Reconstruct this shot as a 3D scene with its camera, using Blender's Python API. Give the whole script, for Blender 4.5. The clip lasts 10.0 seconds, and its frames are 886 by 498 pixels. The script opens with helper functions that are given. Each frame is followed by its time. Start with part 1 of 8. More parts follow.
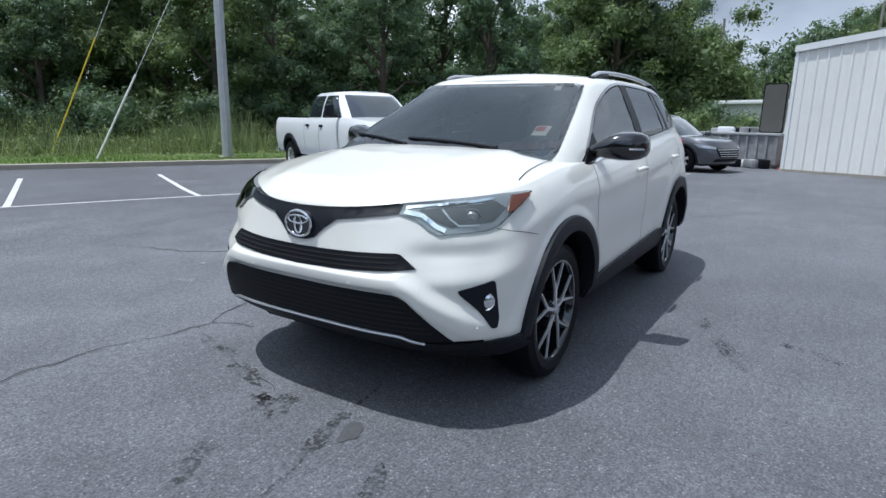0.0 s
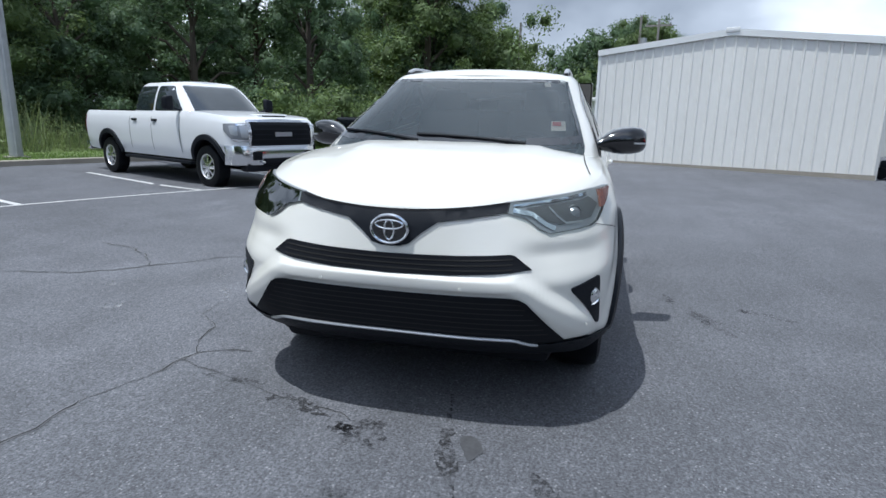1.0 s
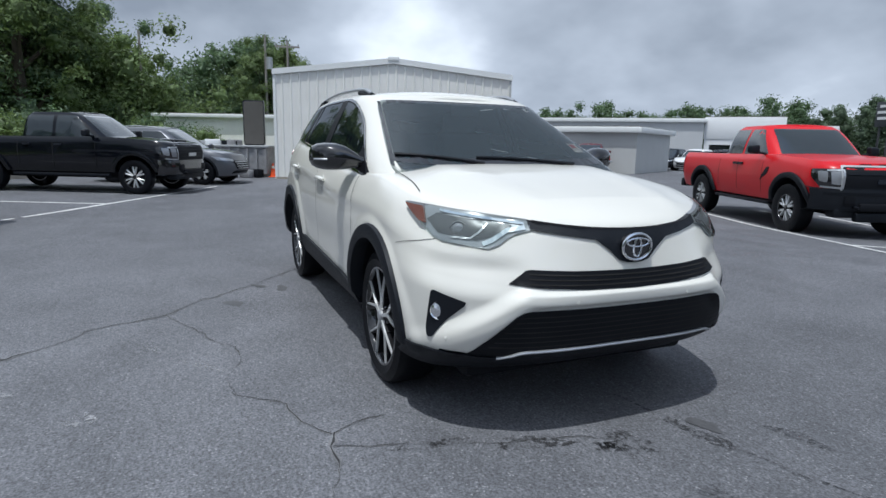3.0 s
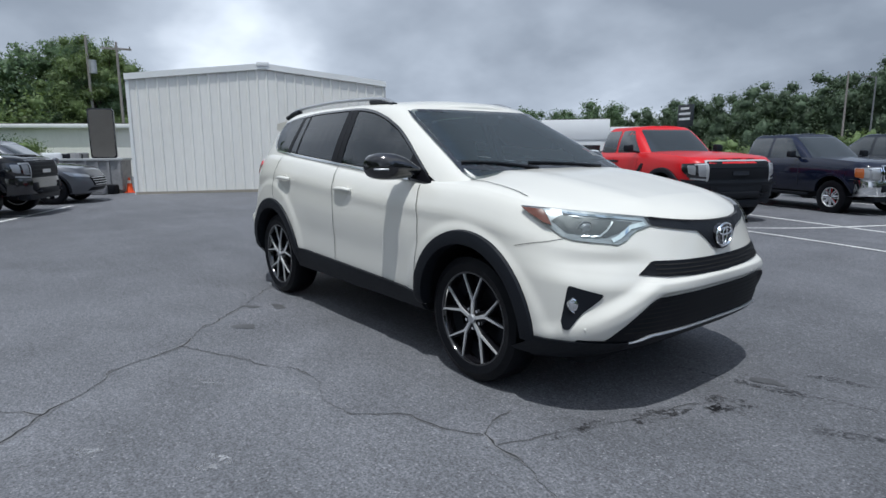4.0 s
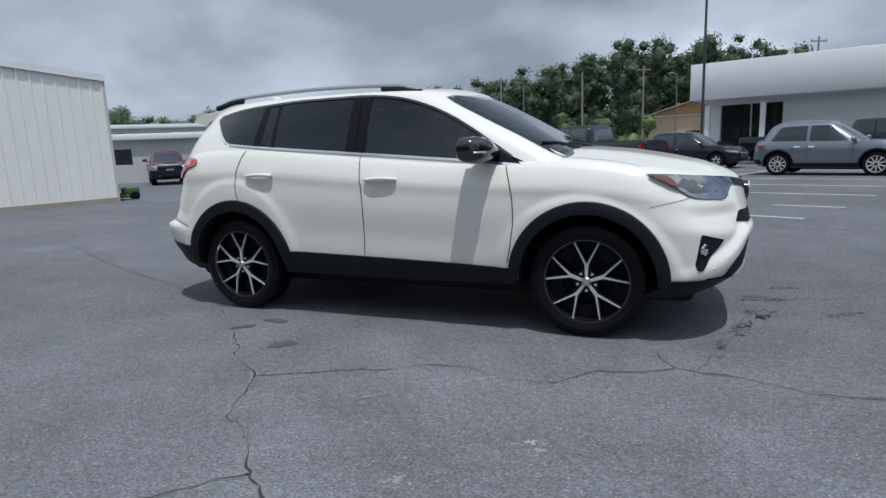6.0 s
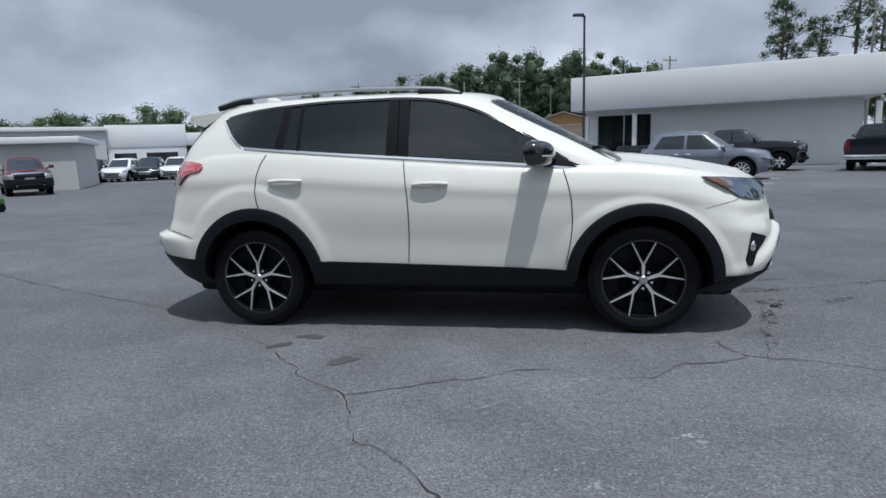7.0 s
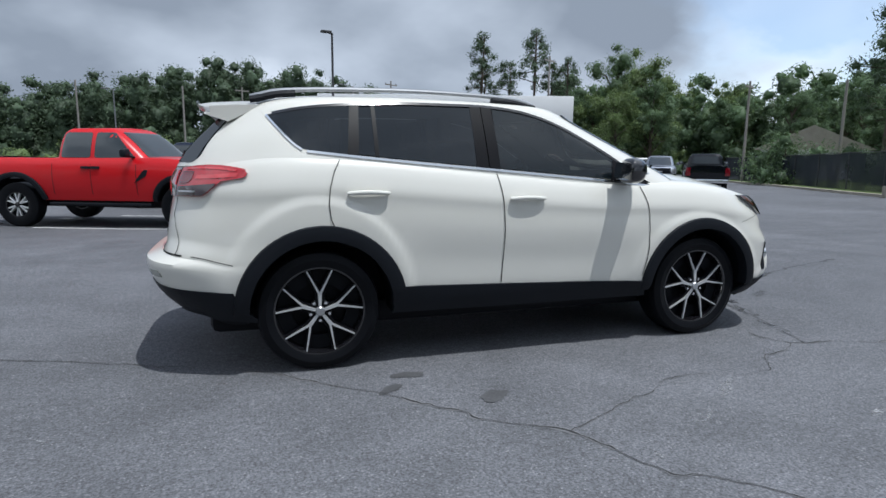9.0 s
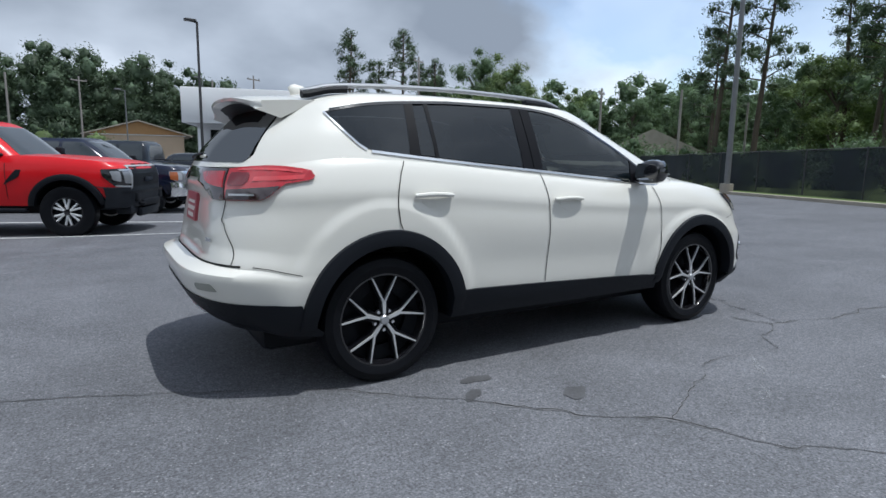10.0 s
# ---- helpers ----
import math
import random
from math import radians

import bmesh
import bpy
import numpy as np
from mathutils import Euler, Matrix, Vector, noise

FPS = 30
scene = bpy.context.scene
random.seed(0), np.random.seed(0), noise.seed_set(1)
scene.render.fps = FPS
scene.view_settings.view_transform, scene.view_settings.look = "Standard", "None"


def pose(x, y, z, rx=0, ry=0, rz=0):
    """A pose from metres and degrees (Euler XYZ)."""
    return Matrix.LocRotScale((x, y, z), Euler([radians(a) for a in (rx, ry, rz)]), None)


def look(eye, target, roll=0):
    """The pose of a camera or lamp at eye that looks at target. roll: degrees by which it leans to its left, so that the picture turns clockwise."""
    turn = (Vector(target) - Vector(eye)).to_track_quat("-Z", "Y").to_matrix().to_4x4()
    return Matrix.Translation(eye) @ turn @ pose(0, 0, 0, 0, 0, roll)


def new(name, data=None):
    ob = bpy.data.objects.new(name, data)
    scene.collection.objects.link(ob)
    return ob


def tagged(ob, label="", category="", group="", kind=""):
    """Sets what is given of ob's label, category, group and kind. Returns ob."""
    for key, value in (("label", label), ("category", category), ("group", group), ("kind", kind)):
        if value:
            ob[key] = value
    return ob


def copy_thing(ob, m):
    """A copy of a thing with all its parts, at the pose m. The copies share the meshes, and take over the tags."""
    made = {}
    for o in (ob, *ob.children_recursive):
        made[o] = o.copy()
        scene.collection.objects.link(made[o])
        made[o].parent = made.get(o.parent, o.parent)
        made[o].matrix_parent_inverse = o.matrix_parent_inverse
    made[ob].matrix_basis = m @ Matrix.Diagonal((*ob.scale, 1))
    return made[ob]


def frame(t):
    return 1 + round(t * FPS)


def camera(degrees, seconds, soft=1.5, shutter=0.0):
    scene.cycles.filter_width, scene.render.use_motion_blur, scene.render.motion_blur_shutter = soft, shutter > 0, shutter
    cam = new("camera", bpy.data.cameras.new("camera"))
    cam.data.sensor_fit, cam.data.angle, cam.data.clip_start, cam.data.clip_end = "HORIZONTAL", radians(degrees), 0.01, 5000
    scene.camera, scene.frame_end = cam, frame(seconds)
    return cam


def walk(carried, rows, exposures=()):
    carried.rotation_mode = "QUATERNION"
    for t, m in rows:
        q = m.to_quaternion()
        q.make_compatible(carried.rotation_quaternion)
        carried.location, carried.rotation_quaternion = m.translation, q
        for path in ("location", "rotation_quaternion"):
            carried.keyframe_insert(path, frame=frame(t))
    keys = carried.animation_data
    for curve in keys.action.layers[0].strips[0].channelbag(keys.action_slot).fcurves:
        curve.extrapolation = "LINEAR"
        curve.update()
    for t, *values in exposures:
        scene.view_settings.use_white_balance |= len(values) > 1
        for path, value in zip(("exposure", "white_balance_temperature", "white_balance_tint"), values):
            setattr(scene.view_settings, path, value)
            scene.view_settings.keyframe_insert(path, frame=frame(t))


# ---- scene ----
cam = camera(74.4, 10.0)
PATH = [
    (0, (4.092, 1.918, 1.315), (2.441, 0.876, 0.881), 1.0),
    (0.5, (4.315, 1.325, 1.303), (2.522, 0.563, 0.852), 1.2),
    (1, (4.467, 0.747, 1.294), (2.569, 0.296, 0.855), 1.3),
    (1.5, (4.48, 0.12, 1.297), (2.533, -0.015, 0.859), 1.4),
    (2, (4.459, -0.487, 1.281), (2.515, -0.283, 0.858), 1.6),
    (2.5, (4.375, -1.137, 1.28), (2.478, -0.635, 0.897), 1.5),
    (3, (4.235, -1.759, 1.278), (2.426, -0.985, 0.92), 1.2),
    (3.2, (4.12, -2.0, 1.284), (2.357, -1.124, 0.932), 1.0),
    (4.3, (3.494, -3.211, 1.284), (2.046, -1.875, 0.942), -0.8),
    (4.5, (3.339, -3.381, 1.254), (1.97, -1.965, 0.906), -1.1),
    (5, (2.912, -3.821, 1.234), (1.725, -2.248, 0.888), -2.0),
    (5.5, (2.374, -4.119, 1.242), (1.393, -2.415, 0.873), -2.3),
    (6, (1.857, -4.433, 1.23), (1.105, -2.614, 0.874), -2.3),
    (7.3, (0.365, -4.697, 1.251), (0.154, -2.738, 0.905), -1.6),
    (7.5, (0.111, -4.695, 1.252), (0.012, -2.728, 0.908), -1.2),
    (8, (-0.518, -4.653, 1.262), (-0.37, -2.687, 0.922), -0.2),
    (8.5, (-1.107, -4.424, 1.249), (-0.732, -2.485, 0.936), 0.3),
    (9, (-1.657, -4.254, 1.254), (-1.057, -2.371, 0.945), 0.6),
    (9.5, (-2.179, -3.982, 1.25), (-1.359, -2.184, 0.945), 0.8),
    (10, (-2.685, -3.733, 1.25), (-1.663, -2.042, 0.944), 0.9),
]
walk(cam, [(t, look(eye, target, roll)) for t, eye, target, roll in PATH],
     [(0, 0.57, 5720, 8), (1.5, 0.42, 5760, 8), (3, 0.30, 5850, 8), (4.5, 0.22, 5900, 8), (7.5, 0.24, 5880, 8), (10, 0.36, 5880, 8)])

# ---------------------------------------------------------------- light
SUN_WAY = Vector((0.19, -0.24, 1.0)).normalized()
sun = new("sun", bpy.data.lights.new("sun", "SUN"))
sun.data.energy, sun.data.angle, sun.data.color = 2.55, radians(0.6), (1.0, 0.955, 0.88)
sun.matrix_world = look(SUN_WAY * 60, (0, 0, 0))

world = bpy.data.worlds.new("sky")
scene.world = world
world.use_nodes = True


def sky_nodes(tree):
    """A blue sky behind broken cloud: bright and dark bellies from two scales of noise on a flat cloud deck."""
    n, l = tree.nodes, tree.links
    n.clear()
    out, bg = n.new("ShaderNodeOutputWorld"), n.new("ShaderNodeBackground")
    bg.inputs["Strength"].default_value = 0.126
    sky = n.new("ShaderNodeTexSky")
    sky.sky_type, sky.sun_disc = "NISHITA", False
    sky.sun_elevation = math.asin(SUN_WAY.z)
    sky.sun_rotation = math.atan2(SUN_WAY.x, SUN_WAY.y)
    geo = n.new("ShaderNodeTexCoord")
    sep = n.new("ShaderNodeSeparateXYZ")
    l.new(geo.outputs["Generated"], sep.inputs[0])

    def op(kind, a, b=None, clamp=False):
        m = n.new("ShaderNodeMath")
        m.operation, m.use_clamp = kind, clamp
        for k, v in enumerate((a, b)):
            if v is None:
                continue
            if isinstance(v, (int, float)):
                m.inputs[k].default_value = v
            else:
                l.new(v, m.inputs[k])
        return m.outputs[0]

    z = op("MAXIMUM", sep.outputs["Z"], 0.0)
    h = op("ADD", z, 0.46)
    px, py = op("DIVIDE", sep.outputs["X"], h), op("DIVIDE", sep.outputs["Y"], h)
    deck = n.new("ShaderNodeCombineXYZ")
    l.new(px, deck.inputs[0]), l.new(py, deck.inputs[1])

    def cloud(scale, detail, rough, off):
        tex = n.new("ShaderNodeTexNoise")
        add = n.new("ShaderNodeVectorMath")
        add.operation = "ADD"
        add.inputs[1].default_value = off
        l.new(deck.outputs[0], add.inputs[0])
        l.new(add.outputs[0], tex.inputs["Vector"])
        tex.inputs["Scale"].default_value, tex.inputs["Detail"].default_value = scale, detail
        tex.inputs["Roughness"].default_value = rough
        return tex.outputs["Fac"]

    big, small, lump = cloud(0.50, 3, 0.5, (3.1, 1.7, 0)), cloud(1.9, 6, 0.50, (0, 5.2, 0)), cloud(1.15, 5, 0.46, (7.7, 2.3, 0))
    # the cover opens towards +x, where the blue shows between streaks and puffs
    clear = op("ADD", op("MULTIPLY", sep.outputs["X"], 0.94), op("MULTIPLY", sep.outputs["Y"], 0.34))
    cover = op("ADD", op("MULTIPLY", big, 0.5), op("MULTIPLY", small, 0.5))
    cover = op("SUBTRACT", op("ADD", cover, 0.17), op("MULTIPLY", op("MAXIMUM", op("SUBTRACT", clear, 0.60), 0.0), 0.95))
    # and round the sun, which shines through a gap
    near = op("MAXIMUM", op("SUBTRACT", sep.outputs["Z"], 0.72), 0.0)
    cover = op("SUBTRACT", cover, op("MULTIPLY", near, 0.75))
    ramp = n.new("ShaderNodeMapRange")
    ramp.interpolation_type = "SMOOTHSTEP"
    l.new(cover, ramp.inputs["Value"])
    ramp.inputs["From Min"].default_value, ramp.inputs["From Max"].default_value = 0.40, 0.54
    body = n.new("ShaderNodeValToRGB")
    # the heavy bank stands towards -x +y; thin edges of cloud are bright
    bank = op("MAXIMUM", op("ADD", op("MULTIPLY", sep.outputs["X"], -0.20), op("MULTIPLY", sep.outputs["Y"], 0.98)), 0.0)
    dark = op("ADD", op("MULTIPLY", lump, 0.72), op("MULTIPLY", small, 0.28))
    dark = op("ADD", dark, op("MULTIPLY", op("MULTIPLY", bank, bank), op("ADD", op("MULTIPLY", z, 0.42), 0.035)))
    dark = op("SUBTRACT", dark, op("MULTIPLY", op("SUBTRACT", 1.0, ramp.outputs[0]), 0.12))
    l.new(op("SUBTRACT", dark, 0.02), body.inputs[0])
    e = body.color_ramp.elements
    e[0].position, e[0].color = 0.385, (6.6, 6.8, 7.1, 1)
    e[1].position, e[1].color = 0.60, (1.95, 2.16, 2.5, 1)
    mid = e.new(0.475)
    mid.color = (3.7, 3.95, 4.35, 1)
    mix = n.new("ShaderNodeMix")
    mix.data_type = "RGBA"
    veil = op("MULTIPLY", op("SUBTRACT", lump, 0.22), 1.25, True)
    l.new(op("MAXIMUM", ramp.outputs[0], veil), mix.inputs[0])
    l.new(sky.outputs[0], mix.inputs[6]), l.new(body.outputs[0], mix.inputs[7])
    l.new(mix.outputs[2], bg.inputs["Color"])
    l.new(bg.outputs[0], out.inputs["Surface"])


sky_nodes(world.node_tree)

# ---------------------------------------------------------------- materials
def material(name, colour, rough=0.5, metal=0.0, coat=0.0, var=0.0, scale=6.0, grain=0.0, grain_scale=60.0, bump=0.0, bump_scale=80.0,
             spec=0.5, dark=None, stretch=(1, 1, 1), island=0.0, emit=0.0, thin=0.0):
    """A principled surface: broad stains (var, scale), fine grain and a bump, each from object-space noise of real size."""
    m = bpy.data.materials.new(name)
    m.use_nodes = True
    n, l = m.node_tree.nodes, m.node_tree.links
    p = n["Principled BSDF"]
    p.inputs["Roughness"].default_value, p.inputs["Metallic"].default_value = rough, metal
    p.inputs["Coat Weight"].default_value, p.inputs["Coat Roughness"].default_value = coat, 0.04
    p.inputs["Specular IOR Level"].default_value = spec
    base = (*colour, 1)
    p.inputs["Base Color"].default_value = base
    if emit:
        p.inputs["Emission Color"].default_value, p.inputs["Emission Strength"].default_value = base, emit
    if var or grain or bump or island:
        tc, mp = n.new("ShaderNodeTexCoord"), n.new("ShaderNodeMapping")
        mp.inputs["Scale"].default_value = stretch
        l.new(tc.outputs["Object"], mp.inputs[0])

        def tex(s, detail):
            t = n.new("ShaderNodeTexNoise")
            l.new(mp.outputs[0], t.inputs["Vector"])
            t.inputs["Scale"].default_value, t.inputs["Detail"].default_value = s, detail
            return t.outputs["Fac"]

        def shade(source, colour_in, amount, centre=0.5):
            k = n.new("ShaderNodeMath")
            k.operation = "MULTIPLY_ADD"
            l.new(source, k.inputs[0])
            k.inputs[1].default_value, k.inputs[2].default_value = amount * 2, 1 - amount * 2 * centre
            v = n.new("ShaderNodeVectorMath")
            v.operation = "SCALE"
            if colour_in is None:
                v.inputs[0].default_value = colour
            else:
                l.new(colour_in, v.inputs[0])
            l.new(k.outputs[0], v.inputs["Scale"])
            return v.outputs[0]

        now = None
        if var:
            now = shade(tex(scale, 5), now, var)
        if grain:
            now = shade(tex(grain_scale, 3), now, grain)
        if island:
            g = n.new("ShaderNodeNewGeometry")
            now = shade(g.outputs["Random Per Island"], now, island)
        if now is not None:
            l.new(now, p.inputs["Base Color"])
        if bump:
            b = n.new("ShaderNodeBump")
            b.inputs["Strength"].default_value, b.inputs["Distance"].default_value = bump, 0.01
            l.new(tex(bump_scale, 4), b.inputs["Height"])
            l.new(b.outputs[0], p.inputs["Normal"])
    return m


def asphalt_material():
    """Worn lot asphalt: grey binder with stone grain, pale flecks, tyre-darkened lanes and washed-out patches."""
    m = bpy.data.materials.new("asphalt")
    m.use_nodes = True
    n, l = m.node_tree.nodes, m.node_tree.links
    p = n["Principled BSDF"]
    p.inputs["Specular IOR Level"].default_value = 0.4
    tc = n.new("ShaderNodeTexCoord")

    def noise_at(scale, detail=4, rough=0.5, stretch=None):
        t = n.new("ShaderNodeTexNoise")
        t.inputs["Scale"].default_value, t.inputs["Detail"].default_value, t.inputs["Roughness"].default_value = scale, detail, rough
        if stretch:
            mp = n.new("ShaderNodeMapping")
            mp.inputs["Rotation"].default_value, mp.inputs["Scale"].default_value = (0, 0, 0.45), stretch
            l.new(tc.outputs["Object"], mp.inputs[0])
            l.new(mp.outputs[0], t.inputs["Vector"])
        else:
            l.new(tc.outputs["Object"], t.inputs["Vector"])
        return t.outputs["Fac"]

    def span(source, a, b, lo, hi):
        r = n.new("ShaderNodeMapRange")
        for key, v in (("From Min", a), ("From Max", b), ("To Min", lo), ("To Max", hi)):
            r.inputs[key].default_value = v
        l.new(source, r.inputs["Value"])
        return r.outputs[0]

    def times(a, b):
        k = n.new("ShaderNodeMath")
        k.operation = "MULTIPLY"
        l.new(a, k.inputs[0]), l.new(b, k.inputs[1])
        return k.outputs[0]

    broad = span(noise_at(0.16, 5, 0.6), 0.32, 0.68, 0.80, 1.20)
    mottle = span(noise_at(1.5, 9, 0.68), 0.30, 0.70, 0.76, 1.25)
    streak = span(noise_at(1.0, 5, 0.55, (0.22, 2.4, 1)), 0.3, 0.7, 0.93, 1.07)
    grain = span(noise_at(80, 3, 0.7), 0.34, 0.66, 0.50, 1.50)
    coarse = span(noise_at(26, 4, 0.7), 0.32, 0.68, 0.74, 1.26)
    tone = times(times(times(broad, coarse), mottle), times(streak, grain))
    base = n.new("ShaderNodeVectorMath")
    base.operation = "SCALE"
    base.inputs[0].default_value = (0.116, 0.119, 0.131)
    l.new(tone, base.inputs["Scale"])
    v = n.new("ShaderNodeTexVoronoi")
    v.inputs["Scale"].default_value = 46
    l.new(tc.outputs["Object"], v.inputs["Vector"])
    fleck = times(span(v.outputs["Distance"], 0.10, 0.26, 0.85, 0.0), span(noise_at(14, 4, 0.6), 0.40, 0.58, 0.0, 1.0))
    k = n.new("ShaderNodeMix")
    k.data_type = "RGBA"
    l.new(fleck, k.inputs[0]), l.new(base.outputs[0], k.inputs[6])
    k.inputs[7].default_value = (0.34, 0.345, 0.36, 1)
    l.new(k.outputs[2], p.inputs["Base Color"])
    l.new(span(mottle, 0.76, 1.25, 0.66, 0.88), p.inputs["Roughness"])
    bump = n.new("ShaderNodeBump")
    bump.inputs["Strength"].default_value, bump.inputs["Distance"].default_value = 0.45, 0.008
    l.new(noise_at(150, 3, 0.6), bump.inputs["Height"])
    l.new(bump.outputs[0], p.inputs["Normal"])
    return m


def glass_material(name, tint, alpha, ior=1.52, gloss=1.0):
    """Tinted car glass: a dark see-through layer under a clean reflection that grows towards grazing angles."""
    m = bpy.data.materials.new(name)
    m.use_nodes = True
    n, l = m.node_tree.nodes, m.node_tree.links
    n.remove(n["Principled BSDF"])
    body, clear, film, shine = n.new("ShaderNodeBsdfDiffuse"), n.new("ShaderNodeBsdfTransparent"), n.new("ShaderNodeMixShader"), n.new("ShaderNodeBsdfGlossy")
    body.inputs["Color"].default_value = (*tint, 1)
    clear.inputs["Color"].default_value = (0.90, 0.96, 0.94, 1)
    film.inputs[0].default_value = 1 - alpha
    l.new(body.outputs[0], film.inputs[1]), l.new(clear.outputs[0], film.inputs[2])
    shine.inputs["Roughness"].default_value = 0.02
    shine.inputs["Color"].default_value = (gloss, gloss, gloss, 1)
    fr, top = n.new("ShaderNodeFresnel"), n.new("ShaderNodeMixShader")
    fr.inputs["IOR"].default_value = ior
    l.new(fr.outputs[0], top.inputs[0]), l.new(film.outputs[0], top.inputs[1]), l.new(shine.outputs[0], top.inputs[2])
    l.new(top.outputs[0], n["Material Output"].inputs["Surface"])
    return m


def leaf_material(name, colour, var=0.35, island=0.4, scale=0.4, through_share=0.35):
    """Leaves: matt, a little glossy, and letting part of the sun through."""
    m = material(name, colour, 0.55, var=var, scale=scale, island=island, spec=0.35)
    n, l = m.node_tree.nodes, m.node_tree.links
    p = n["Principled BSDF"]
    t, mix = n.new("ShaderNodeBsdfTranslucent"), n.new("ShaderNodeMixShader")
    warm = n.new("ShaderNodeVectorMath")
    warm.operation = "MULTIPLY"
    warm.inputs[1].default_value = (1.2, 1.2, 0.85)
    l.new(p.inputs["Base Color"].links[0].from_socket, warm.inputs[0])
    l.new(warm.outputs[0], t.inputs["Color"])
    mix.inputs[0].default_value = through_share
    l.new(p.outputs[0], mix.inputs[1]), l.new(t.outputs[0], mix.inputs[2])
    l.new(mix.outputs[0], n["Material Output"].inputs["Surface"])
    return m


def speckle_material(name, colour, rough, share):
    """A stain or scrape that breaks up into specks, so that the asphalt shows between them."""
    m = material(name, colour, rough, var=0.25, scale=9, grain=0.35, grain_scale=55)
    n, l = m.node_tree.nodes, m.node_tree.links
    tc, out = n.new("ShaderNodeTexCoord"), []
    for scale, a, b in ((38, 0.60 - 0.2 * share, 0.72 - 0.2 * share), (7, 0.34, 0.66)):
        tex, r = n.new("ShaderNodeTexNoise"), n.new("ShaderNodeMapRange")
        tex.inputs["Scale"].default_value, tex.inputs["Detail"].default_value = scale, 4
        l.new(tc.outputs["Object"], tex.inputs["Vector"])
        r.inputs["From Min"].default_value, r.inputs["From Max"].default_value = a, b
        l.new(tex.outputs["Fac"], r.inputs["Value"])
        out.append(r.outputs[0])
    k = n.new("ShaderNodeMath")
    k.operation = "MULTIPLY"
    l.new(out[0], k.inputs[0]), l.new(out[1], k.inputs[1])
    l.new(k.outputs[0], n["Principled BSDF"].inputs["Alpha"])
    return m


def screen_material():
    """Woven privacy screen: nearly black, a little see-through, more so where it is worn."""
    m = material("black_fence_screen", (0.012, 0.017, 0.026), 0.85, var=0.35, scale=1.3)
    n, l = m.node_tree.nodes, m.node_tree.links
    tc, tex, r = n.new("ShaderNodeTexCoord"), n.new("ShaderNodeTexNoise"), n.new("ShaderNodeMapRange")
    tex.inputs["Scale"].default_value = 0.45
    l.new(tc.outputs["Object"], tex.inputs["Vector"])
    r.inputs["From Min"].default_value, r.inputs["From Max"].default_value = 0.35, 0.65
    r.inputs["To Min"].default_value, r.inputs["To Max"].default_value = 0.84, 0.99
    l.new(tex.outputs["Fac"], r.inputs["Value"])
    l.new(r.outputs[0], n["Principled BSDF"].inputs["Alpha"])
    return m


